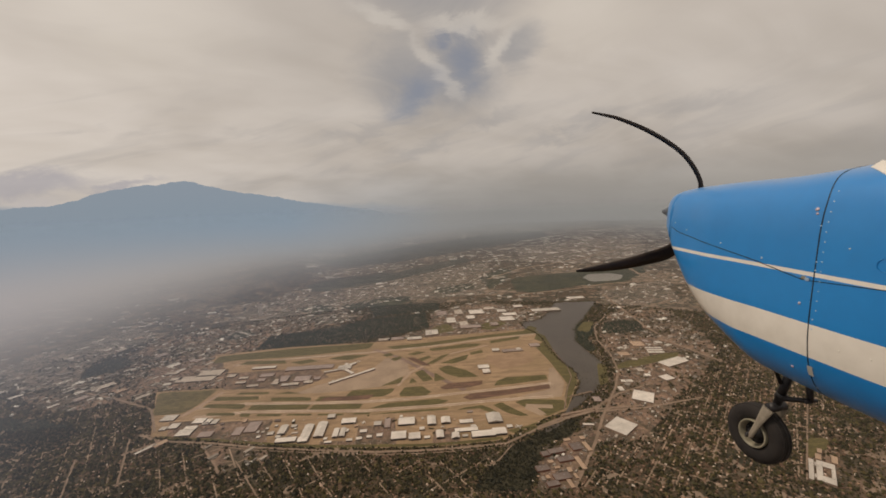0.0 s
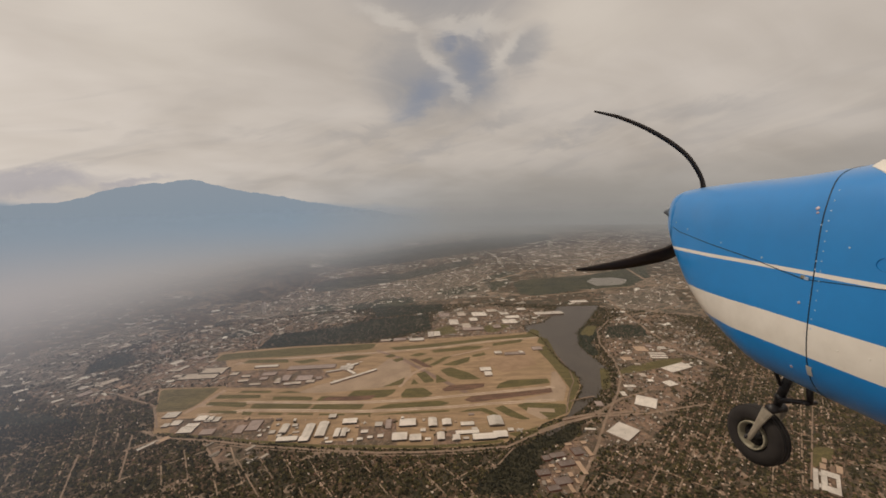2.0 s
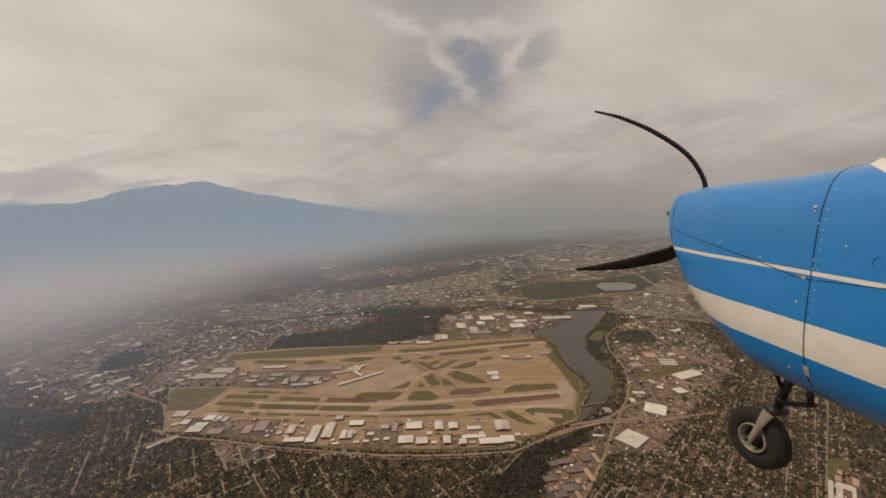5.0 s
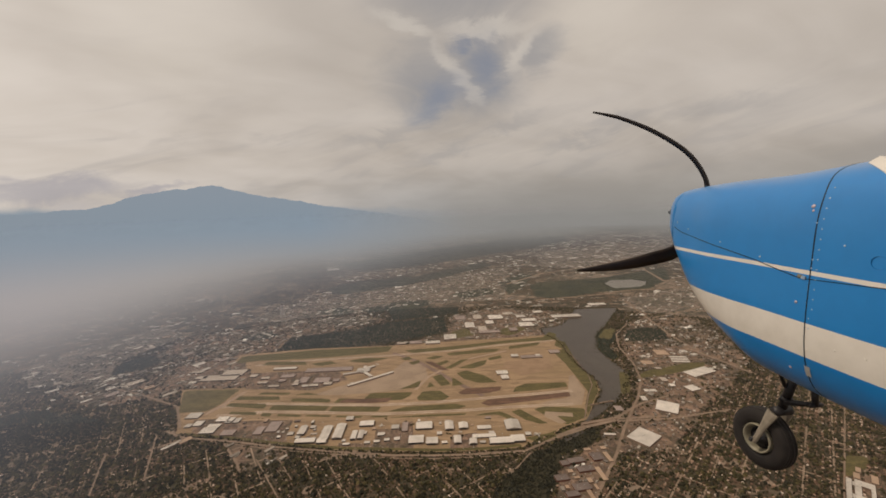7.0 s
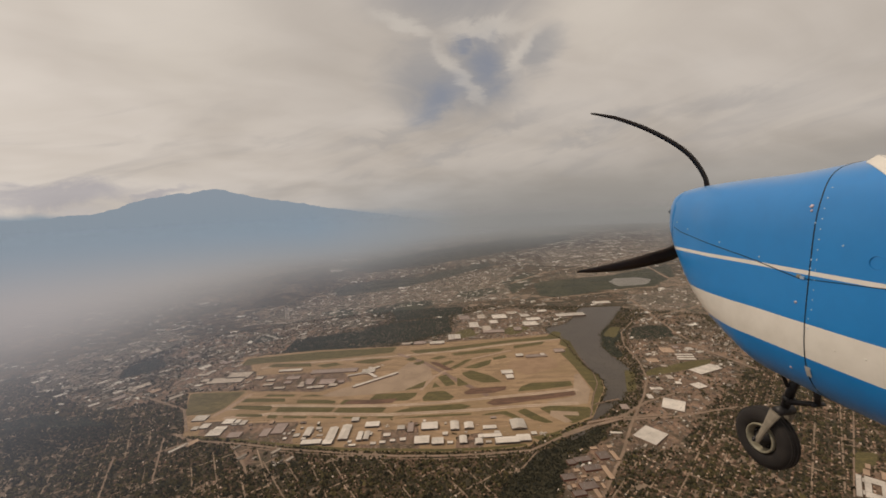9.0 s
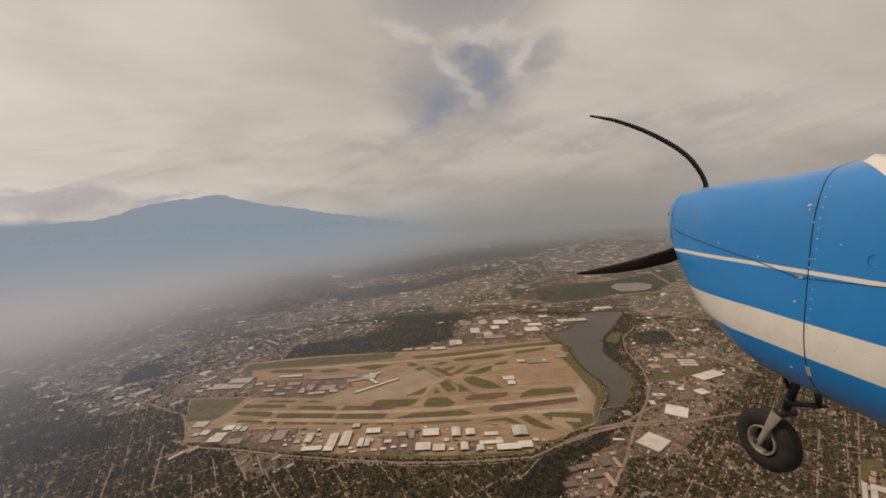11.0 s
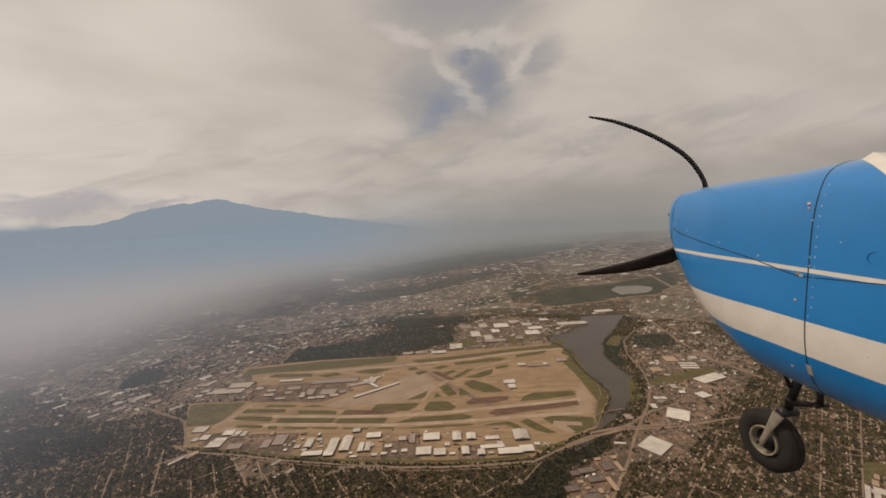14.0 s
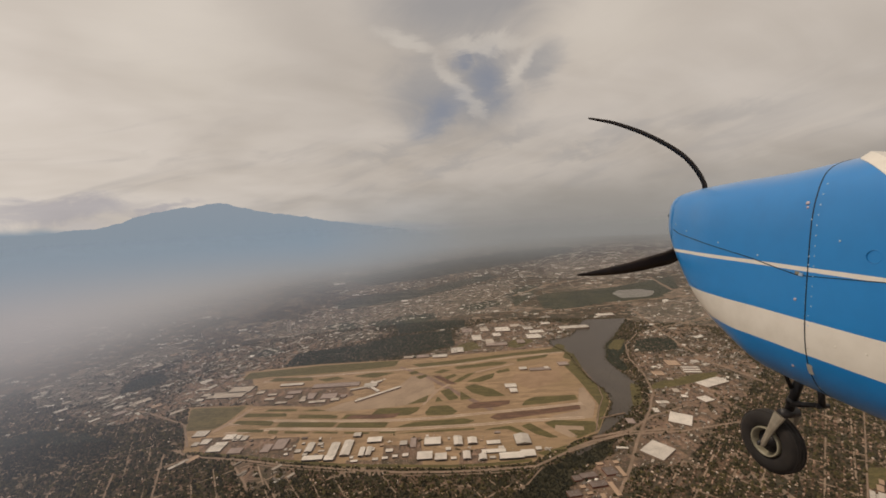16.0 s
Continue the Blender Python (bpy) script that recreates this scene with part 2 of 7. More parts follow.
def yard_material(name, dark, tint=(1, 1, 1)):
    """Industrial lots: tan earth, worn paving and dark strips, lot by lot; dark: how much of it is planted; tint: haze
    put into the colour of far lots.
    """
    mt = bpy.data.materials.new(name)
    mt.use_nodes = True
    N = Nodes(mt.node_tree)
    b = mt.node_tree.nodes["Principled BSDF"]
    p = N.add("ShaderNodeNewGeometry").outputs["Position"]
    fine, mid = N.noise(p, 0.5, 5.0, 0.7), N.noise(p, 0.05, 4.0, 0.6)
    v = N.add("ShaderNodeTexVoronoi", distance="CHEBYCHEV")
    N.put(v.inputs["Vector"], N.scaled(p, (1.6, 1, 1)))
    v.inputs["Scale"].default_value, v.inputs["Randomness"].default_value = 0.11, 0.8
    s = N.add("ShaderNodeSeparateColor")
    N.put(s.inputs[0], v.outputs["Color"])
    col = N.mix(s.outputs[0], (0.081, 0.051, 0.037), (0.271, 0.171, 0.115))
    col = N.mix(N.step(fine, 0.45, 0.70, 0.0, 0.7), col, (0.357, 0.239, 0.170))
    col = N.mix(N.step(mid, 0.47, 0.62, 0.0, dark), col, (0.058, 0.046, 0.028))
    col = N.mix(N.step(N.noise(p, 0.011, 4.0, 0.6), 0.46, 0.60, 0.0, dark), col, (0.063, 0.050, 0.030))
    green = N.noise(N.vm("ADD", p, (37.0, 11.0, 0.0)), 0.028, 5.0, 0.7, 0.4)
    col = N.mix(N.step(green, 0.52, 0.62, 0.0, 0.35 + 0.5 * dark), col, (0.050, 0.044, 0.022))
    col = N.mix(N.step(green, 0.42, 0.34, 0.0, 0.45), col, (0.390, 0.290, 0.200))
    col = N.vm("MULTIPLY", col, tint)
    N.put(b.inputs["Base Color"], col)
    b.inputs["Roughness"].default_value = 0.9
    return mt


def field_material():
    """Tan concrete and dry earth, with faded olive grass in broad patches and joints worn dark."""
    mt = bpy.data.materials.new("dry_airfield")
    mt.use_nodes = True
    N = Nodes(mt.node_tree)
    b = mt.node_tree.nodes["Principled BSDF"]
    p = N.add("ShaderNodeNewGeometry").outputs["Position"]
    fine, mid, wide = N.noise(p, 0.5, 5.0, 0.7), N.noise(N.scaled(p, (0.5, 1.6, 1)), 0.06, 5.0, 0.65), N.noise(N.scaled(p, (0.5, 1.4, 1)), 0.012, 3.0, 0.55)
    tan = N.mix(N.step(mid, 0.36, 0.64), (0.226, 0.149, 0.085), (0.380, 0.254, 0.149))
    col = N.mix(N.step(N.m("ADD", N.m("MULTIPLY", wide, 0.6), N.m("MULTIPLY", mid, 0.4)), 0.47, 0.58, 0.0, 0.42), tan, (0.190, 0.132, 0.062))
    col = N.mix(N.step(fine, 0.35, 0.75, 0.0, 0.28), col, (0.377, 0.253, 0.160))
    N.put(b.inputs["Base Color"], col)
    b.inputs["Roughness"].default_value = 0.92
    return mt


def mottled(name, a, b, third, stretch=(1, 1, 1), scale=0.06, rough=0.95):
    """Ground cover of two colours in streaks, with a third in worn spots."""
    mt = bpy.data.materials.new(name)
    mt.use_nodes = True
    N = Nodes(mt.node_tree)
    s = mt.node_tree.nodes["Principled BSDF"]
    p = N.add("ShaderNodeNewGeometry").outputs["Position"]
    q = N.scaled(p, stretch)
    wide, mid, fine = N.noise(q, scale * .35, 4.0, 0.6, 0.4), N.noise(q, scale * 1.8, 5.0, 0.65), N.noise(p, 0.6, 4.0, 0.7)
    f = N.m("ADD", N.m("MULTIPLY", wide, 0.55), N.m("MULTIPLY", mid, 0.45))
    col = N.mix(N.step(f, 0.40, 0.60), a, b)
    col = N.mix(N.step(mid, 0.54, 0.68, 0.0, 0.65), col, third)
    col = N.mix(N.step(fine, 0.35, 0.7, 0.0, 0.35), col, N.vm("MULTIPLY", col, (0.6, 0.6, 0.6)))
    N.put(s.inputs["Base Color"], col)
    s.inputs["Roughness"].default_value = rough
    return mt


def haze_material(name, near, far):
    """A glowing shell imitating the air between two distances from the flight: the longer a look from the eye passes
    through it down to the ground, the more it hides.
    """
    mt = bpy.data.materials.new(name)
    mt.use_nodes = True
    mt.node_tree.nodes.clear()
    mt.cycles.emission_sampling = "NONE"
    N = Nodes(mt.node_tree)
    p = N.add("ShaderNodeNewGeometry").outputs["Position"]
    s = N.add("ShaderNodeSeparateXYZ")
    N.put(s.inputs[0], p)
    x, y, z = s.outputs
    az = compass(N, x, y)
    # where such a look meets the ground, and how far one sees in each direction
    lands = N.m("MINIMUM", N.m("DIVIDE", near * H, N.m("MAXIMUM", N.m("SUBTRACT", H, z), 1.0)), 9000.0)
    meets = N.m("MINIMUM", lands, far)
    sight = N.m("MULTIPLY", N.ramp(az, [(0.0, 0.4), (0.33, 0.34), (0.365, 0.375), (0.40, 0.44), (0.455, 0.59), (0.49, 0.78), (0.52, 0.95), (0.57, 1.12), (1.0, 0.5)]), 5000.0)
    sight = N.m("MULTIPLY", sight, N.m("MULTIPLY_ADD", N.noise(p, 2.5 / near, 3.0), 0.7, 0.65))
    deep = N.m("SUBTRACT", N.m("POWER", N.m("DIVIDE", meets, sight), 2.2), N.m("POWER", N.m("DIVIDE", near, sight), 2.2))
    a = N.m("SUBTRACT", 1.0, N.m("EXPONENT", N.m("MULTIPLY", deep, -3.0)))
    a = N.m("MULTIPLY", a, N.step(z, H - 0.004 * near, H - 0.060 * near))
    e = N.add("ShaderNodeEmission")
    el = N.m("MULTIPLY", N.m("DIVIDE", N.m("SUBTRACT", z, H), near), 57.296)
    # emission colour stands in for scattering: dark and bluish where thin, pale where deep
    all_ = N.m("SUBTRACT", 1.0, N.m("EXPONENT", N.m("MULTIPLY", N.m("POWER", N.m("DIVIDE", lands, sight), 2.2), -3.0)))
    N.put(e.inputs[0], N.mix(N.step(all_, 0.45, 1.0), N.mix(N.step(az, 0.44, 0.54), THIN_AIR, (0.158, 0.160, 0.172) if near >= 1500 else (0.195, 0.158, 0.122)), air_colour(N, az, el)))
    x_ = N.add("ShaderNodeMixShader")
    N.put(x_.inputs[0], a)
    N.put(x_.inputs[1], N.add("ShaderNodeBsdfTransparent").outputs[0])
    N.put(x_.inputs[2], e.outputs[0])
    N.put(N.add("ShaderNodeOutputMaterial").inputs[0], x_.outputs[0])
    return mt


def mountain_material():
    """Dark forest under a strong blue glow that imitates many miles of clear air."""
    mt = bpy.data.materials.new("haze_glow_mountain")
    mt.use_nodes = True
    mt.cycles.emission_sampling = "NONE"
    N = Nodes(mt.node_tree)
    b = mt.node_tree.nodes["Principled BSDF"]
    p = N.add("ShaderNodeNewGeometry").outputs["Position"]
    N.put(b.inputs["Base Color"], N.mix(N.step(N.noise(p, 0.01, 5.0, 0.6), 0.4, 0.6), (0.03, 0.04, 0.03), (0.09, 0.085, 0.06)))
    b.inputs["Roughness"].default_value = 1.0
    s = N.add("ShaderNodeSeparateXYZ")
    N.put(s.inputs[0], p)
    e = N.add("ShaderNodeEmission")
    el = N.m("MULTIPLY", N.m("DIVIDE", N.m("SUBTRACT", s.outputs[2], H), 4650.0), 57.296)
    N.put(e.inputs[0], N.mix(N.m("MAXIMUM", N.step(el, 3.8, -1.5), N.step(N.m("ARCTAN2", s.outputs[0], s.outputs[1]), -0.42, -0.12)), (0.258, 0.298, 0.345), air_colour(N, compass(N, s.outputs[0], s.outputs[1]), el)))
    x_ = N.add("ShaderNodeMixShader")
    # nearly all of the surface glows in the haze colour
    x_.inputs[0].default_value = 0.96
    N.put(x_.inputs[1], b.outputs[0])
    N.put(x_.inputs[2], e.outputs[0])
    out = [n for n in mt.node_tree.nodes if n.type == "OUTPUT_MATERIAL"][0]
    N.put(out.inputs[0], x_.outputs[0])
    return mt


BLUE = material("blue_paint", (0.001, 0.198, 0.560), (0.002, 0.224, 0.620), 0.40, 0, 9.0, 1.2, 0.03, coat=1.0, reach=0.002)
BLUE.node_tree.nodes["Principled BSDF"].inputs["Specular IOR Level"].default_value = 0.4
BLUE.node_tree.nodes["Principled BSDF"].inputs["Coat Roughness"].default_value = 0.28
WHITE = material("white_paint", (0.74, 0.68, 0.60), (0.84, 0.78, 0.70), 0.35, 0, 12.0, 1.5, 0.03, coat=0.4, reach=0.002)
SEAM = material("seam_rubber", (0.006, 0.008, 0.014), (0.012, 0.014, 0.02), 0.7, 0, 30.0, 3.0)
# bluish-white glints put into the rivets' base colour
RIVET = material("glint_blue_rivet", (0.30, 0.42, 0.58), (0.55, 0.62, 0.72), 0.35, 0.25, 60.0, 5.0)
RED = material("red_brown_fastener", (0.40, 0.30, 0.34), (0.60, 0.52, 0.56), 0.45, 0.3, 60.0, 5.0)
TYRE = material("tyre_rubber", (0.010, 0.007, 0.006), (0.025, 0.019, 0.016), 0.8, 0, 30.0, 5.0, 0.3, reach=0.004)
RIM = material("rim_paint", (0.20, 0.175, 0.12), (0.34, 0.30, 0.215), 0.5, 0.1, 30.0, 6.0, 0.2, reach=0.002)
FORK = material("fork_paint", (0.19, 0.155, 0.115), (0.33, 0.28, 0.215), 0.5, 0, 25.0, 5.0, 0.2, reach=0.002)
OILY = material("oily_steel", (0.014, 0.013, 0.014), (0.045, 0.04, 0.04), 0.45, 0.4, 40.0, 8.0, 0.3, reach=0.003)
BLADE = material("blade_paint", (0.013, 0.007, 0.004), (0.032, 0.017, 0.010), 0.55, 0, 30.0, 4.0, 0.1, reach=0.002)
STEEL = material("spinner_metal", (0.07, 0.085, 0.11), (0.13, 0.15, 0.18), 0.4, 0.6, 20.0, 4.0)
GLASS = material("windshield_smoke", (0.20, 0.19, 0.18), (0.26, 0.25, 0.24), 0.15, 0, 10.0, 2.0, 0)

GROUND = ground_material()
FIELD = field_material()
GRASS = mottled("airfield_grass", (0.078, 0.067, 0.023), (0.142, 0.112, 0.040), (0.200, 0.130, 0.068), (0.4, 1.6, 1), 0.30)
DRY_GRASS = mottled("dry_grass", (0.090, 0.074, 0.030), (0.165, 0.126, 0.055), (0.225, 0.152, 0.085), (0.5, 1.4, 1), 0.12)
SOIL = mottled("bare_brown_soil", (0.096, 0.052, 0.036), (0.190, 0.104, 0.066), (0.125, 0.098, 0.042), (0.4, 1.6, 1), 0.25)
CONCRETE = material("pale_concrete", (0.300, 0.208, 0.146), (0.430, 0.303, 0.216), 0.85, 0, 0.4, 0.03)
PALE_LINE = material("worn_white_paint", (0.36, 0.27, 0.19), (0.74, 0.62, 0.50), 0.8, 0, 0.25, 0.03)
ASPHALT = material("worn_asphalt", (0.156, 0.101, 0.078), (0.271, 0.179, 0.139), 0.9, 0, 0.5, 0.05)
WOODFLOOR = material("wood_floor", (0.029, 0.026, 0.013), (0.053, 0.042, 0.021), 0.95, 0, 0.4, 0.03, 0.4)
# paler and bluer than WOODFLOOR: distance haze put into the colour
FAR_FLOOR = mottled("hazed_wood_floor", (0.030, 0.032, 0.022), (0.075, 0.070, 0.048), (0.230, 0.195, 0.150), (0.5, 1.2, 1), 0.016)
MEADOW = mottled("far_meadow", (0.026, 0.031, 0.022), (0.062, 0.062, 0.034), (0.11, 0.095, 0.055), (0.6, 1.3, 1), 0.03)
# pale base colour stands in for the sky's reflection on the pond
POND = material("sky_tinted_water", (0.15, 0.132, 0.112), (0.21, 0.19, 0.162), 0.35, 0, 0.1, 0.02, 0)
LANE = material("street_earth", (0.200, 0.142, 0.098), (0.360, 0.260, 0.184), 0.9, 0, 0.3, 0.03)
APRON = material("grey_tan_apron", (0.258, 0.184, 0.126), (0.385, 0.279, 0.194), 0.85, 0, 0.4, 0.03)
PINK = material("salmon_bare_earth", (0.240, 0.152, 0.092), (0.355, 0.235, 0.147), 0.95, 0, 0.5, 0.05, 0.4)
YARD = yard_material("industrial_lots", 0.60)
# cooler copy for far lots: distance haze put into the base colour
FAR_YARD = yard_material("haze_tinted_lots", 0.50, (1.0, 1.16, 1.30))
CAR_PARK = yard_material("car_park_paving", 0.40)
HANGAR_LOTS = yard_material("hangar_lots", 0.45)
STREET = material("street_concrete", (0.185, 0.130, 0.090), (0.300, 0.210, 0.150), 0.9, 0, 0.5, 0.05)
WATER = material("lake_water", (0.055, 0.043, 0.034), (0.078, 0.062, 0.048), 0.30, 0, 0.3, 0.02, 0.12, reach=0.1)
WATER.node_tree.nodes["Principled BSDF"].inputs["Specular IOR Level"].default_value = 0.28
ROOF_W = material("white_roof", (0.36, 0.315, 0.27), (0.78, 0.70, 0.62), 0.6, 0, 0.6, 0.08, vary=0.55)
ROOF_G = material("grey_roof", (0.216, 0.166, 0.143), (0.390, 0.304, 0.267), 0.8, 0, 0.6, 0.08, vary=0.4)
ROOF_P = material("pale_grey_roof", (0.37, 0.305, 0.25), (0.53, 0.45, 0.375), 0.8, 0, 0.6, 0.08, vary=0.3)
ROOF_T = material("tan_roof", (0.324, 0.221, 0.148), (0.476, 0.332, 0.231), 0.8, 0, 0.6, 0.08, vary=0.4)
ROOF_B = material("slate_roof", (0.110, 0.080, 0.068), (0.200, 0.152, 0.130), 0.7, 0, 0.6, 0.08, vary=0.3)
WALL_T = material("tan_wall", (0.216, 0.152, 0.115), (0.357, 0.258, 0.198), 0.85, 0, 1.0, 0.1, vary=0.4)
# shade of the facades put into the walls' base colour, on every side
WALL_D = material("shade_dark_wall", (0.085, 0.065, 0.055), (0.19, 0.15, 0.125), 0.7, 0, 1.0, 0.1, vary=0.5)
DOOR = material("dark_hangar_door", (0.045, 0.038, 0.036), (0.11, 0.095, 0.085), 0.6, 0.2, 1.5, 0.2, vary=0.5)
WALL_R = material("brick_wall", (0.168, 0.072, 0.050), (0.252, 0.111, 0.079), 0.85, 0, 1.5, 0.2)
UNIT = material("roof_unit_metal", (0.25, 0.24, 0.23), (0.45, 0.43, 0.40), 0.5, 0.3, 2.0, 0.2)
LEAVES = scattered("crowns", [(0.0, (0.018, 0.016, 0.006)), (0.4, (0.038, 0.032, 0.011)), (0.8, (0.073, 0.059, 0.020)), (1.0, (0.130, 0.098, 0.036))])
DARK_LEAVES = scattered("wood_crowns", [(0.0, (0.028, 0.035, 0.026)), (0.6, (0.046, 0.055, 0.038)), (1.0, (0.080, 0.082, 0.052))])
OLIVE_LEAVES = scattered("creek_crowns", [(0.0, (0.010, 0.011, 0.005)), (0.5, (0.020, 0.019, 0.008)), (0.85, (0.034, 0.030, 0.012)), (1.0, (0.052, 0.044, 0.018))])
CARS = scattered("car_paint", [(0.0, (0.05, 0.05, 0.05)), (0.4, (0.22, 0.19, 0.17)), (0.7, (0.45, 0.42, 0.38)), (0.8, (0.35, 0.10, 0.07)), (1.0, (0.75, 0.72, 0.68))], 0.4)
ROOFS = scattered("house_roofs", [(0.0, (0.095, 0.055, 0.037)), (0.25, (0.200, 0.112, 0.073)), (0.5, (0.295, 0.184, 0.123)), (0.75, (0.430, 0.282, 0.196)), (0.93, (0.570, 0.422, 0.324)), (1.0, (0.86, 0.72, 0.62))])
PALE_SHEDS = scattered("town_roofs", [(0.0, (0.16, 0.135, 0.115)), (0.4, (0.36, 0.31, 0.26)), (0.7, (0.60, 0.53, 0.46)), (1.0, (0.88, 0.82, 0.75))])
SHEDS = scattered("far_roofs", [(0.0, (0.150, 0.128, 0.110)), (0.45, (0.295, 0.245, 0.200)), (0.76, (0.47, 0.40, 0.335)), (1.0, (0.84, 0.77, 0.69))])

# ---------------------------------------------------------------- builders


def part(name, bm, mt, parent, label="", smooth=False):
    """Links a bmesh as one mesh object under a thing or a part."""
    me = bpy.data.meshes.new(name)
    bm.to_mesh(me)
    bm.free()
    for q in (mt if isinstance(mt, (list, tuple)) else [mt]):
        me.materials.append(q)
    if smooth:
        me.polygons.foreach_set("use_smooth", [True] * len(me.polygons))
    ob = new(name, me)
    ob.parent = parent
    return tagged(ob, label)


def flat(name, pts, z, mt, label, category, kind="structure", group=""):
    """A level sheet with the outline pts."""
    if name in ("lawn", "car_park", "far_pond"):
        OPEN.append((name, pts))
    bm = bmesh.new()
    f = bm.faces.new([bm.verts.new((x, y, z)) for x, y in pts])
    if f.normal.z < 0 or sum(a[0] * b[1] - b[0] * a[1] for a, b in zip(pts, pts[1:] + pts[:1])) < 0:
        bmesh.ops.reverse_faces(bm, faces=bm.faces[:])
    bmesh.ops.triangulate(bm, faces=bm.faces[:])
    return tagged(part(name, bm, mt, None), label, category, group, kind)


def rounded(pts, n=2, cut=0.14):
    """Corner cutting, for outlines with soft corners."""
    for _ in range(n):
        out = []
        for a, b in zip(pts, pts[1:] + pts[:1]):
            out += [(a[0] * (1 - cut) + b[0] * cut, a[1] * (1 - cut) + b[1] * cut), (a[0] * cut + b[0] * (1 - cut), a[1] * cut + b[1] * (1 - cut))]
        pts = out
    return pts


ROADS, BUILT, OPEN = [], [], []


def ribbon(name, pts, width, z, mt, label, category="road"):
    """A road or strip of even width along pts."""
    ROADS.append((pts, width))
    bm = bmesh.new()
    P = [Vector((*p, 0)) for p in pts]
    prev = None
    for i, q in enumerate(P):
        d = (P[min(i + 1, len(P) - 1)] - P[max(i - 1, 0)]).normalized()
        s = Vector((-d.y, d.x, 0)) * width / 2
        pair = (bm.verts.new((q.x + s.x, q.y + s.y, z)), bm.verts.new((q.x - s.x, q.y - s.y, z)))
        if prev:
            bm.faces.new((prev[0], prev[1], pair[1], pair[0]))
        prev = pair
    bmesh.ops.recalc_face_normals(bm, faces=bm.faces[:])
    if bm.faces and sum(f.normal.z for f in bm.faces) < 0:
        bmesh.ops.reverse_faces(bm, faces=bm.faces[:])
    return tagged(part(name, bm, mt, None), label, category, "", "structure")


def box(bm, x0, x1, y0, y1, z0, z1):
    v = [bm.verts.new((x, y, z)) for z in (z0, z1) for x, y in ((x0, y0), (x1, y0), (x1, y1), (x0, y1))]
    for q in ((3, 2, 1, 0), (4, 5, 6, 7), (0, 1, 5, 4), (1, 2, 6, 5), (2, 3, 7, 6), (3, 0, 4, 7)):
        bm.faces.new([v[i] for i in q])
    return v


def gable(bm, x0, x1, y0, y1, z, rise, along_x=True):
    """A pitched roof as a closed wedge with a small overhang."""
    if along_x:
        ends = [((x, y0, z), (x, y1, z), (x, (y0 + y1) / 2, z + rise)) for x in (x0, x1)]
    else:
        ends = [((x0, y, z), (x1, y, z), ((x0 + x1) / 2, y, z + rise)) for y in (y0, y1)]
    a, b = [[bm.verts.new(p) for p in e] for e in ends]
    for q in ((a[0], a[1], a[2]), (b[1], b[0], b[2]), (a[0], a[2], b[2], b[0]), (a[2], a[1], b[1], b[2]), (a[1], a[0], b[0], b[1])):
        bm.faces.new(q)
    bmesh.ops.recalc_face_normals(bm, faces=bm.faces[:])


rnd = random.Random(11)


def building(kind, x, y, turn, lx, ly, h, roof, wall, label, group, pitched=False):
    """A hall: walls, roof (flat behind a parapet, or pitched), rooftop units or a door."""
    root = new(kind)
    root.matrix_world = pose(x, y, 0, 0, 0, turn)
    BUILT.append((x, y, radians(turn), lx, ly))
    tagged(root, label, "building", group)
    bm = bmesh.new()
    box(bm, -lx / 2, lx / 2, -ly / 2, ly / 2, -0.3, h)
    part("wall", bm, wall, root)
    bm = bmesh.new()
    if pitched:
        gable(bm, -lx / 2 - .15, lx / 2 + .15, -ly / 2 - .15, ly / 2 + .15, h + .003, min(lx, ly) * 0.10 + .1, lx >= ly)
        part("roof", bm, roof, root)
        bm = bmesh.new()
        box(bm, -lx * .3, lx * .3, -ly / 2 - .06, -ly / 2 - .003, 0, h * .75)
        part("door", bm, DOOR, root, "wide dark sliding hangar door")
        if rnd.random() < .6:
            s = rnd.choice((-1, 1))
            a, b = sorted((s * (lx / 2 + .003), s * (lx / 2 + rnd.uniform(.8, 1.6))))
            m = rnd.uniform(-.3, .1) * ly
            bm = bmesh.new()
            box(bm, a, b, m - ly * .2, m + ly * .25, -.2, h * .55)
            part("annex", bm, rnd.choice((ROOF_G, ROOF_P, ROOF_B)), root, "low lean-to annex")
    else:
        box(bm, -lx / 2 - .05, lx / 2 + .05, -ly / 2 - .05, ly / 2 + .05, h + .003, h + .12)
        for x0, x1, y0, y1 in ((-lx / 2 - .05, lx / 2 + .05, -ly / 2 - .05, -ly / 2 + .1), (-lx / 2 - .05, lx / 2 + .05, ly / 2 - .1, ly / 2 + .05),
                               (-lx / 2 - .05, -lx / 2 + .1, -ly / 2 + .1, ly / 2 - .1), (lx / 2 - .1, lx / 2 + .05, -ly / 2 + .1, ly / 2 - .1)):
            box(bm, x0, x1, y0, y1, h + .124, h + .35)
        part("roof", bm, roof, root)
        for _ in range(min(4, int(lx * ly / 40))):
            u, v = rnd.uniform(-.38, .38) * lx, rnd.uniform(-.35, .35) * ly
            bm = bmesh.new()
            box(bm, u - .35, u + .35, v - .3, v + .3, h + .124, h + .5)
            part("roof_unit", bm, UNIT, root)
    return root


def ragged(pts, far=4.0, step=9.0):
    """An outline with more points, each pushed about a little."""
    out = []
    for a, b in zip(pts, pts[1:] + pts[:1]):
        n = max(1, int(math.hypot(b[0] - a[0], b[1] - a[1]) / step))
        for i in range(n):
            x, y = a[0] + (b[0] - a[0]) * i / n, a[1] + (b[1] - a[1]) * i / n
            w = noise.noise_vector(Vector((x / 21, y / 21, 5.5)))
            out.append((x + far * w.x, y + far * w.y))
    return out


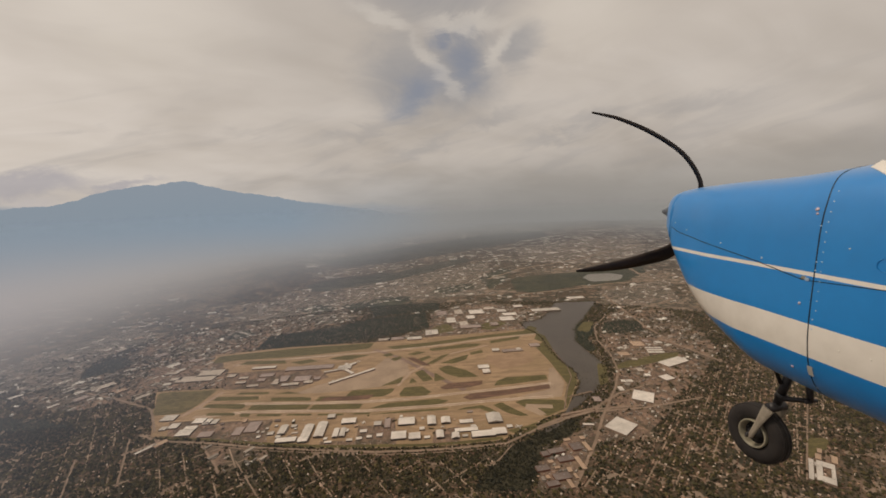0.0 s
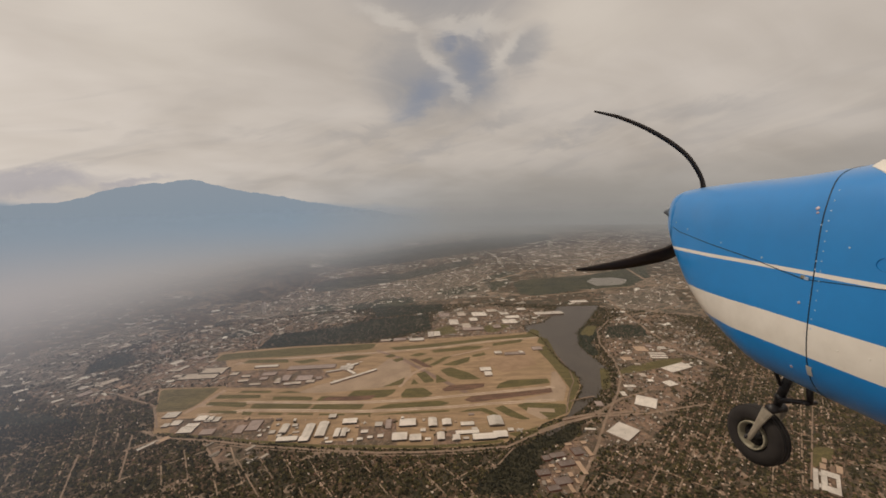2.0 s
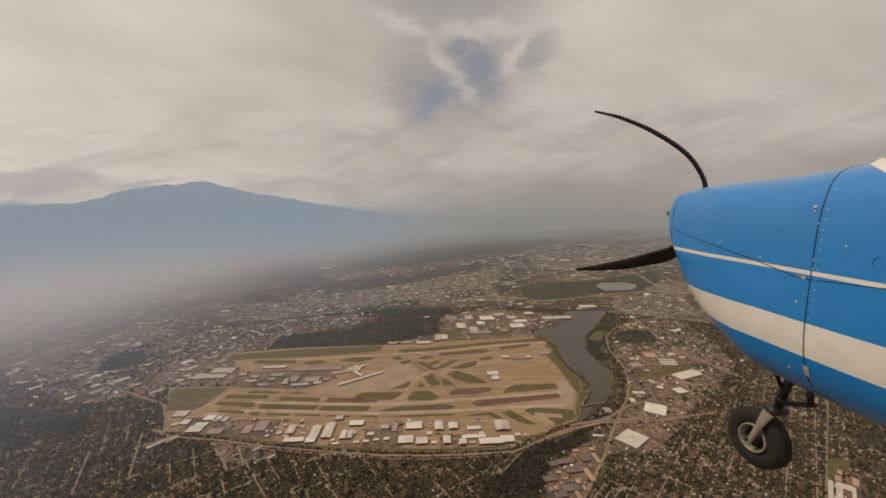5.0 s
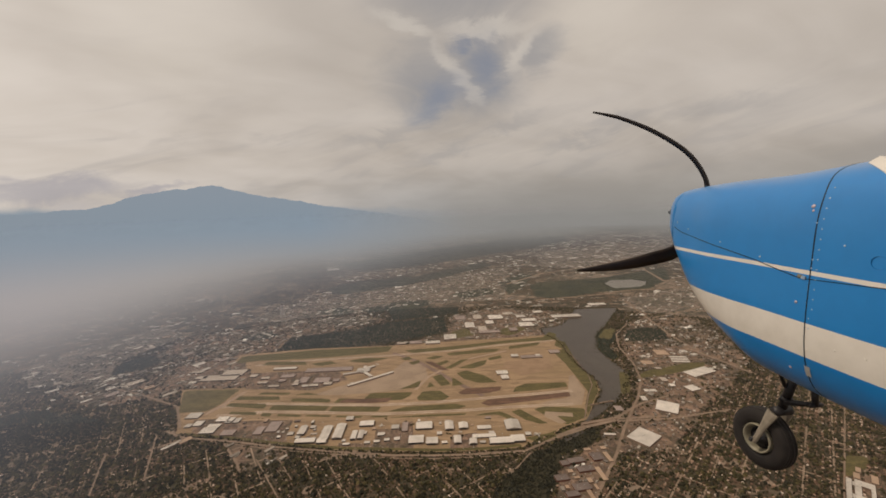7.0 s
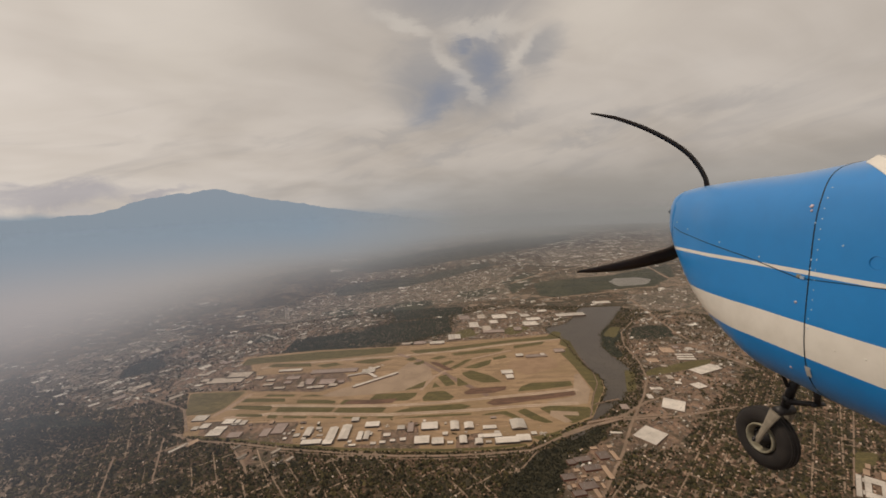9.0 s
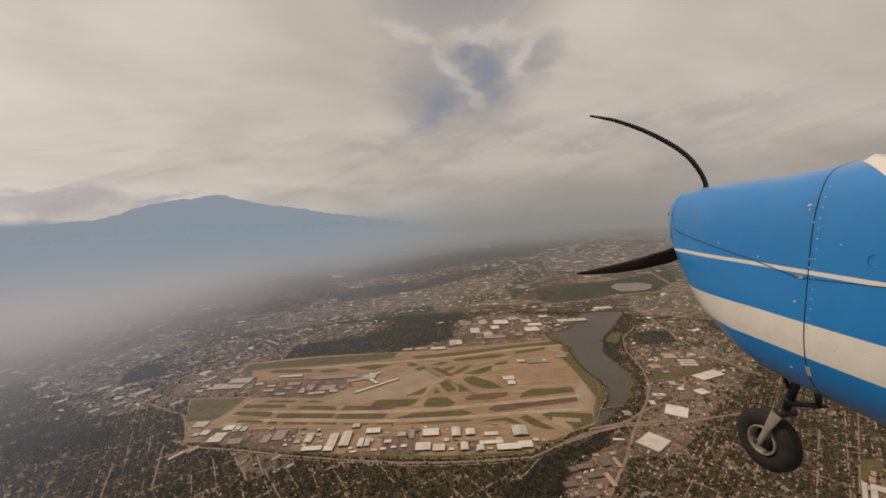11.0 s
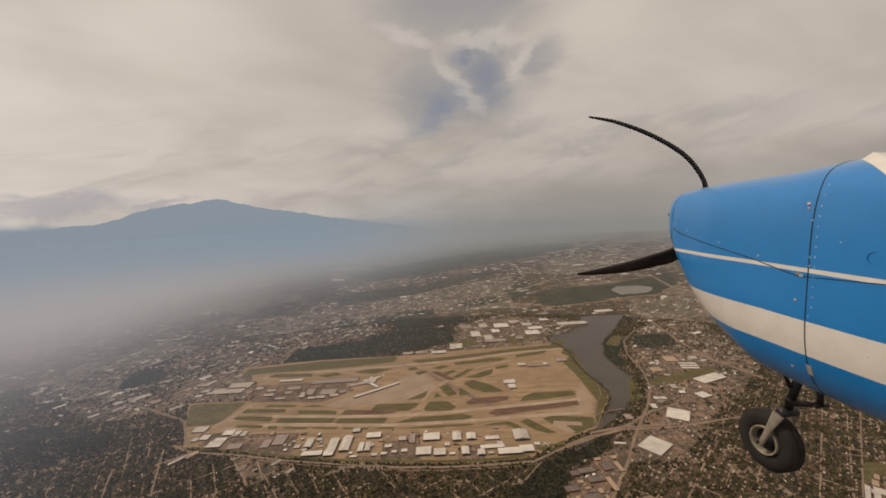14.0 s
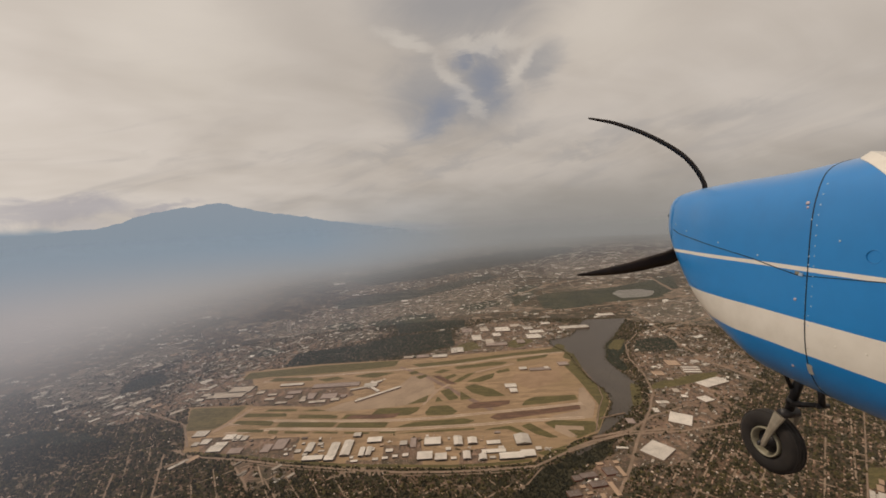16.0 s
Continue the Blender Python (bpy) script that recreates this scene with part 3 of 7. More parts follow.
def inside(x, y, poly):
    """Which of the points (arrays) lie in the outline."""
    r = np.zeros(len(x), bool)
    for (x0, y0), (x1, y1) in zip(poly, poly[1:] + poly[:1]):
        if y0 != y1:
            r ^= ((y0 > y) != (y1 > y)) & (x < (x1 - x0) * (y - y0) / (y1 - y0) + x0)
    return r


def joined(name, verts, faces, mt, label, category):
    me = bpy.data.meshes.new(name)
    me.from_pydata(verts, [], faces)
    me.materials.append(mt)
    return tagged(new(name, me), label, category, "", "stuff")

# ---------------------------------------------------------------- ground and air
bm = bmesh.new()
rings = []
for r in (40, 200, 420, 700, 1100, 1700, 2600, 3800, 4960):
    rings.append([bm.verts.new((r * math.cos(2 * math.pi * i / 96), r * math.sin(2 * math.pi * i / 96), 0)) for i in range(96)])
bm.faces.new(rings[0])
for r, s in zip(rings, rings[1:]):
    for i in range(96):
        bm.faces.new((r[i], s[i], s[(i + 1) % 96], r[(i + 1) % 96]))
tagged(part("ground", bm, GROUND, None), "wooded town ground reaching the hazy horizon", "ground", "", "structure")

# added glowing shells before the ground put haze over it, reckoned from the eye
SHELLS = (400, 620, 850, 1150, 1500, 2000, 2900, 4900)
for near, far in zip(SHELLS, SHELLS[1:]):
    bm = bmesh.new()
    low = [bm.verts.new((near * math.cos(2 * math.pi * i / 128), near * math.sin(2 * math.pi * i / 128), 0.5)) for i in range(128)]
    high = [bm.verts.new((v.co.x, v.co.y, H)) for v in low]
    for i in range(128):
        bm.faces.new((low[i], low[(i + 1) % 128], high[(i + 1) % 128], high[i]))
    ob = part("haze_glow_shell", bm, haze_material("haze", near, far), None)
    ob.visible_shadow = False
    tagged(ob, "glowing see-through shell imitating haze over the town", "haze", "", "structure")

# a broad mountain far off, its deep blue haze put in as glow
RIDGE = [(-64, 0.2), (-54, 0.7), (-46, 0.7), (-40.5, 1.25), (-36.5, 2.60), (-32.8, 3.20), (-31.2, 3.38), (-29.4, 3.72), (-27.2, 2.95), (-24.0, 2.20), (-20.2, 1.60), (-14.4, 0.35), (-7.5, -0.80), (-2.0, -2.0), (3.0, -3.2), (9.0, -3.9)]


def ridge_height(a):
    """The crest over the ground at a compass direction, with small spurs."""
    i = max(j for j, q in enumerate(RIDGE[:-1]) if q[0] <= a)
    (a0, e0), (a1, e1) = RIDGE[i], RIDGE[i + 1]
    e = e0 + (e1 - e0) * (a - a0) / (a1 - a0) + 0.20 * noise.noise(Vector((a / 1.5, 0, 2.2))) + 0.11 * noise.noise(Vector((a / 0.45, 4, 2.2)))
    return max(8.0, H + 4650 * math.tan(radians(e)))


bm = bmesh.new()
prev = None
for i in range(361):
    a = -64 + 72 * i / 361
    top = ridge_height(a)
    row = []
    for r, k in ((4050, 0.0), (4170, 0.16), (4290, 0.36), (4410, 0.58), (4530, 0.80), (4650, 1.0), (4780, 0.80), (4900, 0.0)):
        fold = noise.noise(Vector((a / 2.2 + r / 400, r / 260, 6.0))) if 0 < k < 1 else 0.0
        rr = r + 45 * noise.noise(Vector((a / 3.0, r / 300, 1.0)))
        row.append(bm.verts.new((rr * math.sin(radians(a)), rr * math.cos(radians(a)), max(0.0, top * (k + 0.07 * fold)))))
    if prev:
        for p, q, u, v in zip(prev, prev[1:], row[1:], row):
            bm.faces.new((p, q, u, v))
    prev = row
bmesh.ops.recalc_face_normals(bm, faces=bm.faces[:])
tagged(part("backdrop_mountain", bm, mountain_material(), None, "", True), "broad far mountain with blue haze put in as glow", "mountain", "", "structure")

# ---------------------------------------------------------------- airfield, lake, roads, halls
AIRFIELD = [(-377.1, 520.3), (-409.9, 575.4), (-459.1, 660.0), (-347.8, 657.8), (-375.0, 736.6), (-427.6, 764.1), (-438.2, 819.5), (-287.5, 841.2), (-113.5, 840.4), (11.1, 857.0), (217.2, 871.6), (266.5, 864.8), (258.0, 806.9), (243.1, 753.8), (241.0, 685.1), (250.8, 632.7), (243.7, 596.6), (215.5, 554.2), (193.1, 516.9), (151.6, 496.4), (91.2, 459.8), (41.7, 455.4), (-13.9, 456.1), (-142.2, 468.8), (-220.5, 486.5), (-288.0, 502.9), (-350.7, 518.3)]
LAKE = [(241.6, 845.1), (246.7, 801.5), (243.1, 753.8), (242.8, 690.0), (252.5, 636.9), (243.7, 596.6), (221.5, 558.7), (238.9, 550.4), (245.2, 551.5), (267.1, 575.6), (305.1, 631.5), (315.1, 664.8), (310.9, 716.9), (310.4, 776.8), (342.0, 862.3), (385.2, 919.7), (468.6, 1045.8), (485.5, 1073.1), (412.6, 1079.7), (365.8, 1081.7), (327.0, 1002.3), (281.5, 935.2), (229.6, 920.3), (225.4, 878.5)]
CREEK = [(221.5, 558.7), (238.9, 550.4), (218.0, 529.9), (195.8, 513.8), (192.7, 495.8), (149.6, 467.3), (144.1, 472.6), (184.2, 503.4), (194.2, 519.8)]
WOODS = {
    'creek': [(38.4, 375.4), (64.8, 409.7), (98.4, 445.8), (148.0, 473.5), (210.0, 501.3), (178.4, 459.2), (137.6, 445.2), (114.6, 397.4), (98.3, 371.8)],
    'north': [(-366.7, 837.3), (-365.8, 918.5), (-264.9, 946.7), (-148.3, 1014.2), (1.1, 1054.6), (6.0, 917.5), (-116.0, 862.4), (-236.2, 834.9)],
    'pocket': [(391.0, 836.2), (422.2, 883.7), (475.0, 897.5), (500.5, 872.4), (475.2, 817.4), (426.9, 805.8), (393.3, 810.3)],
    'west': [(-640.5, 733.6), (-669.7, 802.7), (-638.2, 836.6), (-591.8, 800.0), (-598.8, 755.3)],
    'far_right': [(318.0, 1440.0), (400.0, 1478.0), (649.5, 1525.0), (968.4, 1696.6), (849.5, 1450.1), (677.5, 1283.0), (505.9, 1275.0), (352.0, 1205.0), (300.0, 1245.0)],
    'shore': [(342.0, 862.3), (383.6, 906.6), (389.9, 855.6), (342.2, 789.3), (326.1, 715.1), (309.2, 725.5), (310.4, 776.8)],
    'far_mid': [(-166.3, 1154.4), (-49.6, 1201.8), (42.0, 1171.3), (40.5, 1070.8), (1.2, 1065.8), (-135.5, 1032.8)],
    'hazy': [(-1001.2, 1769.2), (-896.3, 1966.7), (-677.9, 2086.1), (-523.0, 1952.0), (-468.2, 1645.8), (-489.3, 1388.0), (-577.9, 1245.7), (-640.5, 1157.5), (-783.2, 1318.9)],
    'band': [(-440.5, 1503.0), (-348.3, 1642.8), (-102.0, 1716.1), (224.8, 2078.5), (234.1, 1915.2), (-14.9, 1639.7), (-188.0, 1490.7), (-374.7, 1374.3)],
    'ridge': [(-575.4, 2156.2), (-235.5, 2545.0), (451.5, 3257.8), (1092.5, 3513.2), (971.4, 2987.3), (408.6, 2454.1), (-74.3, 2046.6), (-367.9, 1876.7)],
    'left': [(-696.7, 583.0), (-671.5, 609.7), (-565.9, 583.6), (-490.8, 550.7), (-483.2, 508.5), (-529.7, 493.2), (-577.5, 475.6)],
}
LOTS = {
    'west': [(-688.4, 664.9), (-643.0, 704.7), (-614.2, 779.1), (-646.7, 955.9), (-531.6, 1006.9), (-420.4, 1065.9), (-238.4, 1093.0), (-153.1, 1051.5), (-267.2, 955.8), (-365.8, 918.5), (-366.7, 837.3), (-434.8, 812.7), (-427.6, 764.1), (-375.0, 736.6), (-347.8, 657.8), (-459.1, 660.0), (-459.5, 620.1), (-519.3, 625.5), (-543.3, 609.2), (-596.3, 617.5)],
    'north': [(-126.1, 842.0), (5.8, 909.1), (16.5, 1052.1), (152.0, 1138.3), (270.3, 1079.7), (337.9, 1044.7), (288.1, 934.2), (223.4, 870.8), (11.0, 853.3)],
    'east': [(373.7, 820.0), (452.3, 932.7), (527.4, 970.1), (617.9, 955.6), (594.5, 790.6), (540.9, 677.1), (429.3, 578.7), (363.9, 532.8), (272.2, 446.5), (208.0, 440.1), (206.3, 475.2), (235.8, 496.5), (287.7, 573.7), (331.1, 651.2)],
    'south': [(106.8, 371.3), (128.1, 415.0), (159.6, 445.8), (209.0, 481.4), (234.0, 492.5), (200.1, 440.7), (148.8, 368.7)],
    'corner': [(-293.5, 491.9), (-215.6, 474.1), (-192.9, 455.5), (-218.2, 446.6), (-239.3, 433.7), (-261.0, 457.0)],
    'far_mid': [(-558.2, 1060.3), (-495.1, 1267.4), (-298.9, 1395.3), (33.1, 1654.4), (313.2, 1891.7), (253.8, 1478.5), (181.0, 1217.9), (-49.6, 1201.8), (-168.9, 1174.6), (-305.2, 1103.7)],
    'far_east': [(570.2, 2391.0), (1047.1, 2637.5), (1554.9, 2729.6), (1077.7, 1842.2), (675.3, 1701.4), (465.7, 1846.2)],
    'haze_west_far': [(-756.8, 693.0), (-638.7, 699.6), (-635.3, 718.2), (-682.8, 810.2), (-646.7, 955.9), (-763.3, 1064.8), (-845.6, 895.6), (-861.0, 772.3)],
    'beyond': [(540.2, 1186.7), (818.1, 1298.5), (705.7, 1022.6), (535.0, 1011.7), (511.1, 1087.5)],
}
HOMES = {
    'south': [(-706.7, 592.1), (-455.4, 614.2), (-375.2, 517.5), (-285.2, 497.5), (-141.3, 465.2), (41.3, 452.1), (95.5, 448.2), (38.4, 375.4), (-502.7, 408.2)],
    'east': [(118.1, 370.6), (208.0, 440.1), (265.7, 447.0), (363.9, 532.8), (429.3, 578.7), (623.2, 667.7), (867.4, 754.3), (417.7, 352.4)],
}

# far lots take the copy with haze in its colour
for i, k in enumerate(LOTS):
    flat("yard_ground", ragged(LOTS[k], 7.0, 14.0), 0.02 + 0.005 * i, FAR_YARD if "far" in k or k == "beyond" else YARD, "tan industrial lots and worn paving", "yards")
flat("airfield", AIRFIELD, 0.10, FIELD, "wide tan concrete and dry earth airfield", "airfield")
flat("lake", rounded(LAKE, 1), 0.16, WATER, "calm grey-brown lake beside the airfield", "water")
flat("creek", CREEK, 0.19, WATER, "narrow dark creek running out of the lake", "water")
flat("far_pond", rounded(ragged([(584.8, 1401.8), (631.2, 1457.1), (707.6, 1461.7), (743.0, 1407.7), (682.2, 1328.9), (582.5, 1322.2)], 8.0, 20.0), 1), 0.30, POND, "pale pond beyond the lake, sky reflection put into its colour", "water")
for k, (name, tone) in {"far_right": ("meadow", MEADOW)}.items():
    flat(name, ragged(WOODS[k], 10.0, 20.0), 0.12, tone, "dark green meadow and wood beyond the lake", "meadow")

flat("grass_patch", rounded([(-412.2, 578.9), (-452.1, 655.1), (-353.8, 654.1), (-360.4, 600.3), (-369.5, 580.3)], 1, 0.06), 0.18, DRY_GRASS, "dry brownish grass field beside the taxiway", "grass", "", "airfield grass")
flat("grass_patch", rounded([(-423.8, 772.3), (-428.0, 808.8), (-284.2, 830.6), (-113.1, 836.8), (-121.2, 804.1), (-224.2, 788.0), (-286.7, 783.1), (-372.8, 781.1)], 1, 0.06), 0.18, GRASS, "olive green grass between the taxiways", "grass", "", "airfield grass")
flat("grass_patch", rounded([(-364.4, 757.2), (-358.0, 773.5), (-281.5, 767.8), (-272.2, 749.7)], 1, 0.06), 0.18, GRASS, "olive green grass between the taxiways", "grass", "", "airfield grass")
flat("grass_patch", rounded([(-265.9, 754.6), (-229.5, 764.8), (-212.5, 751.4), (-245.1, 741.2)], 1, 0.06), 0.18, GRASS, "olive green grass between the taxiways", "grass", "", "airfield grass")
flat("grass_patch", rounded([(-196.9, 761.1), (-163.4, 774.8), (-114.4, 769.1), (-152.8, 747.5)], 1, 0.06), 0.18, GRASS, "olive green grass between the taxiways", "grass", "", "airfield grass")
flat("grass_patch", rounded([(-86.0, 809.6), (10.1, 821.3), (142.1, 847.1), (220.4, 859.4), (254.6, 850.9), (239.5, 837.9), (133.0, 830.1), (9.6, 801.2), (-66.9, 791.2)], 1, 0.06), 0.18, GRASS, "olive green grass between the taxiways", "grass", "", "airfield grass")
flat("grass_patch", rounded([(3.2, 782.7), (80.4, 799.0), (115.2, 794.7), (101.4, 780.3), (8.7, 769.7)], 1, 0.06), 0.18, GRASS, "olive green grass between the taxiways", "grass", "", "airfield grass")
flat("grass_patch", rounded([(135.4, 808.8), (206.0, 827.7), (195.0, 808.1), (132.5, 792.5)], 1, 0.06), 0.18, GRASS, "olive green grass between the taxiways", "grass", "", "airfield grass")
flat("grass_patch", rounded([(246.5, 840.7), (257.7, 817.4), (240.7, 782.3), (229.6, 803.7)], 1, 0.06), 0.18, GRASS, "olive green grass between the taxiways", "grass", "", "airfield grass")
flat("grass_patch", rounded([(-89.9, 763.3), (-74.9, 773.5), (-64.9, 760.4), (-78.9, 753.3)], 1, 0.06), 0.18, GRASS, "olive green grass between the taxiways", "grass", "", "airfield grass")
flat("grass_patch", rounded([(-40.1, 760.5), (-19.9, 773.1), (-2.8, 765.0), (-25.3, 752.9)], 1, 0.06), 0.18, GRASS, "olive green grass between the taxiways", "grass", "", "airfield grass")
flat("grass_patch", rounded([(-72.4, 741.3), (-53.2, 753.3), (-49.3, 741.4), (-62.8, 729.2)], 1, 0.06), 0.18, GRASS, "olive green grass between the taxiways", "grass", "", "airfield grass")
flat("grass_patch", rounded([(-24.9, 727.7), (2.5, 746.9), (7.8, 737.8), (-16.2, 716.0)], 1, 0.06), 0.18, GRASS, "olive green grass between the taxiways", "grass", "", "airfield grass")
flat("grass_patch", rounded([(-3.6, 706.8), (27.8, 743.9), (46.0, 750.5), (10.1, 705.3)], 1, 0.06), 0.18, GRASS, "olive green grass between the taxiways", "grass", "", "airfield grass")
flat("grass_patch", rounded([(22.7, 706.5), (56.3, 729.5), (80.4, 740.7), (73.3, 716.7), (48.5, 701.1)], 1, 0.06), 0.18, GRASS, "olive green grass between the taxiways", "grass", "", "airfield grass")
flat("grass_patch", rounded([(83.7, 749.0), (109.9, 760.7), (110.9, 745.8), (84.4, 737.4)], 1, 0.06), 0.18, GRASS, "olive green grass between the taxiways", "grass", "", "airfield grass")
flat("grass_patch", rounded([(18.6, 684.4), (37.6, 694.7), (67.8, 669.7), (86.5, 640.7), (53.1, 641.9), (30.3, 659.7)], 1, 0.06), 0.18, GRASS, "olive green grass between the taxiways", "grass", "", "airfield grass")
flat("grass_patch", rounded([(-24.1, 672.2), (-9.0, 682.5), (8.0, 640.0), (-9.3, 635.3)], 1, 0.06), 0.18, GRASS, "olive green grass between the taxiways", "grass", "", "airfield grass")
flat("grass_patch", rounded([(-32.9, 631.4), (-28.6, 652.3), (-18.8, 634.2)], 1, 0.06), 0.18, GRASS, "olive green grass between the taxiways", "grass", "", "airfield grass")
flat("grass_patch", rounded([(10.9, 668.6), (29.8, 637.8), (9.7, 633.5)], 1, 0.06), 0.18, GRASS, "olive green grass between the taxiways", "grass", "", "airfield grass")
flat("grass_patch", rounded([(-79.7, 627.7), (-43.6, 660.5), (-47.2, 634.9)], 1, 0.06), 0.18, GRASS, "olive green grass between the taxiways", "grass", "", "airfield grass")
flat("grass_patch", rounded([(-131.5, 603.4), (-123.5, 619.9), (-55.6, 617.4), (-59.3, 604.2), (-71.7, 592.4), (-127.6, 592.0)], 1, 0.06), 0.18, GRASS, "olive green grass between the taxiways", "grass", "", "airfield grass")
flat("grass_patch", rounded([(-47.1, 597.5), (-39.9, 617.9), (-11.2, 619.1), (3.9, 596.5), (-5.2, 586.3), (-44.9, 588.1)], 1, 0.06), 0.18, GRASS, "olive green grass between the taxiways", "grass", "", "airfield grass")
flat("grass_patch", rounded([(105.5, 604.0), (114.3, 621.1), (132.4, 631.8), (198.5, 631.6), (197.8, 614.9), (140.5, 606.5)], 1, 0.06), 0.18, GRASS, "olive green grass between the taxiways", "grass", "", "airfield grass")
flat("grass_patch", rounded([(-89.5, 557.9), (-63.7, 570.5), (11.9, 574.1), (28.6, 565.8), (15.4, 556.9)], 1, 0.06), 0.18, GRASS, "olive green grass between the taxiways", "grass", "", "airfield grass")
flat("grass_patch", rounded([(-342.8, 613.3), (-342.1, 626.6), (-273.9, 620.3), (-269.2, 608.5)], 1, 0.06), 0.18, GRASS, "olive green grass between the taxiways", "grass", "", "airfield grass")
flat("grass_patch", rounded([(-348.0, 593.8), (-344.5, 604.3), (-287.2, 597.3), (-281.2, 589.7), (-284.6, 581.4)], 1, 0.06), 0.18, GRASS, "olive green grass between the taxiways", "grass", "", "airfield grass")
flat("grass_patch", rounded([(-274.0, 577.1), (-271.7, 592.4), (-180.1, 582.5), (-184.7, 567.7)], 1, 0.06), 0.18, GRASS, "olive green grass between the taxiways", "grass", "", "airfield grass")
flat("grass_patch", rounded([(-179.8, 565.6), (-175.2, 580.4), (-100.2, 573.8), (-104.8, 559.2)], 1, 0.06), 0.18, GRASS, "olive green grass between the taxiways", "grass", "", "airfield grass")
flat("grass_patch", rounded([(-248.2, 601.1), (-250.6, 612.5), (-200.7, 607.9), (-185.6, 602.8), (-184.9, 593.6)], 1, 0.06), 0.18, GRASS, "olive green grass between the taxiways", "grass", "", "airfield grass")
flat("grass_patch", rounded([(-178.0, 591.2), (-172.7, 605.3), (-131.2, 601.5), (-124.3, 588.1)], 1, 0.06), 0.18, GRASS, "olive green grass between the taxiways", "grass", "", "airfield grass")
flat("grass_patch", rounded([(-252.1, 624.1), (-230.7, 630.0), (-207.0, 619.9)], 1, 0.06), 0.18, GRASS, "olive green grass between the taxiways", "grass", "", "airfield grass")
flat("grass_patch", rounded([(-315.5, 630.1), (-309.4, 637.5), (-260.0, 632.8), (-261.8, 625.0)], 1, 0.06), 0.18, GRASS, "olive green grass between the taxiways", "grass", "", "airfield grass")
flat("grass_patch", rounded([(-330.3, 568.7), (-330.3, 576.9), (-288.9, 571.7), (-286.8, 563.4)], 1, 0.06), 0.18, GRASS, "olive green grass between the taxiways", "grass", "", "airfield grass")
flat("grass_patch", rounded([(-277.4, 559.4), (-279.2, 569.2), (-263.4, 566.2), (-263.6, 556.6)], 1, 0.06), 0.18, GRASS, "olive green grass between the taxiways", "grass", "", "airfield grass")
flat("grass_patch", rounded([(-253.0, 557.3), (-253.1, 563.7), (-215.8, 559.0), (-217.9, 552.8)], 1, 0.06), 0.18, GRASS, "olive green grass between the taxiways", "grass", "", "airfield grass")
flat("grass_patch", rounded([(-209.8, 553.7), (-207.2, 558.2), (-170.6, 553.6), (-172.7, 549.0)], 1, 0.06), 0.18, GRASS, "olive green grass between the taxiways", "grass", "", "airfield grass")
flat("grass_patch", rounded([(-162.6, 548.2), (-162.1, 552.8), (-123.7, 548.0), (-126.2, 543.6)], 1, 0.06), 0.18, GRASS, "olive green grass between the taxiways", "grass", "", "airfield grass")
flat("grass_patch", rounded([(-112.3, 544.0), (-108.9, 548.4), (-86.4, 546.5), (-87.4, 541.9)], 1, 0.06), 0.18, GRASS, "olive green grass between the taxiways", "grass", "", "airfield grass")
flat("grass_patch", rounded([(-87.2, 540.4), (-38.6, 545.5), (27.1, 544.7), (25.2, 540.1), (-38.3, 539.3)], 1, 0.06), 0.18, GRASS, "olive green grass between the taxiways", "grass", "", "airfield grass")
flat("grass_patch", rounded([(38.8, 537.4), (51.5, 542.6), (76.7, 546.7), (87.2, 536.4), (95.5, 525.1), (85.1, 524.5), (71.2, 537.8)], 1, 0.06), 0.18, GRASS, "olive green grass between the taxiways", "grass", "", "airfield grass")
flat("grass_patch", rounded([(92.6, 543.8), (106.3, 550.6), (120.6, 530.5), (136.6, 510.1), (124.9, 509.6), (108.1, 521.1)], 1, 0.06), 0.18, GRASS, "olive green grass between the taxiways", "grass", "", "airfield grass")
flat("grass_patch", rounded([(126.6, 548.8), (143.3, 555.6), (198.2, 545.8), (196.6, 524.1), (162.0, 505.2), (146.5, 517.9)], 1, 0.06), 0.18, GRASS, "olive green grass between the taxiways", "grass", "", "airfield grass")
flat("grass_patch", rounded([(258.7, 828.0), (253.9, 787.2), (243.0, 684.9), (250.8, 632.7), (240.2, 596.9), (216.6, 559.2), (196.6, 524.1), (204.2, 555.2), (223.3, 594.7), (223.6, 658.0), (222.8, 707.9), (218.0, 759.9), (240.7, 782.3)], 1, 0.06), 0.18, GRASS, "olive green grass between the taxiways", "grass", "", "airfield grass")
flat("grass_patch", rounded([(98.8, 478.5), (130.0, 486.3), (161.1, 502.5), (185.2, 506.1), (147.6, 483.6), (113.8, 466.4)], 1, 0.06), 0.18, GRASS, "olive green grass between the taxiways", "grass", "", "airfield grass")
flat("grass_patch", rounded([(-365.4, 516.7), (-287.3, 501.5), (-220.0, 485.2), (-142.5, 469.9), (-13.9, 457.2), (41.8, 456.6), (91.4, 461.0), (88.9, 465.9), (42.4, 462.3), (-13.9, 462.9), (-144.0, 476.0), (-222.6, 491.6), (-290.1, 507.0), (-364.9, 522.1)], 1, 0.06), 0.18, GRASS, "olive green grass between the taxiways", "grass", "", "airfield grass")
flat("bare_soil", rounded([(18.0, 610.4), (32.6, 623.0), (90.8, 625.5), (86.8, 611.7), (67.4, 603.8), (23.9, 602.1)], 1, 0.06), 0.22, SOIL, "freshly dug brown soil beside the runway", "soil", "", "airfield soil")
flat("bare_soil", rounded([(50.6, 572.4), (64.9, 583.5), (145.5, 590.7), (193.9, 597.5), (191.6, 582.7), (132.6, 573.7), (62.2, 562.8)], 1, 0.06), 0.22, SOIL, "freshly dug brown soil beside the runway", "soil", "", "airfield soil")
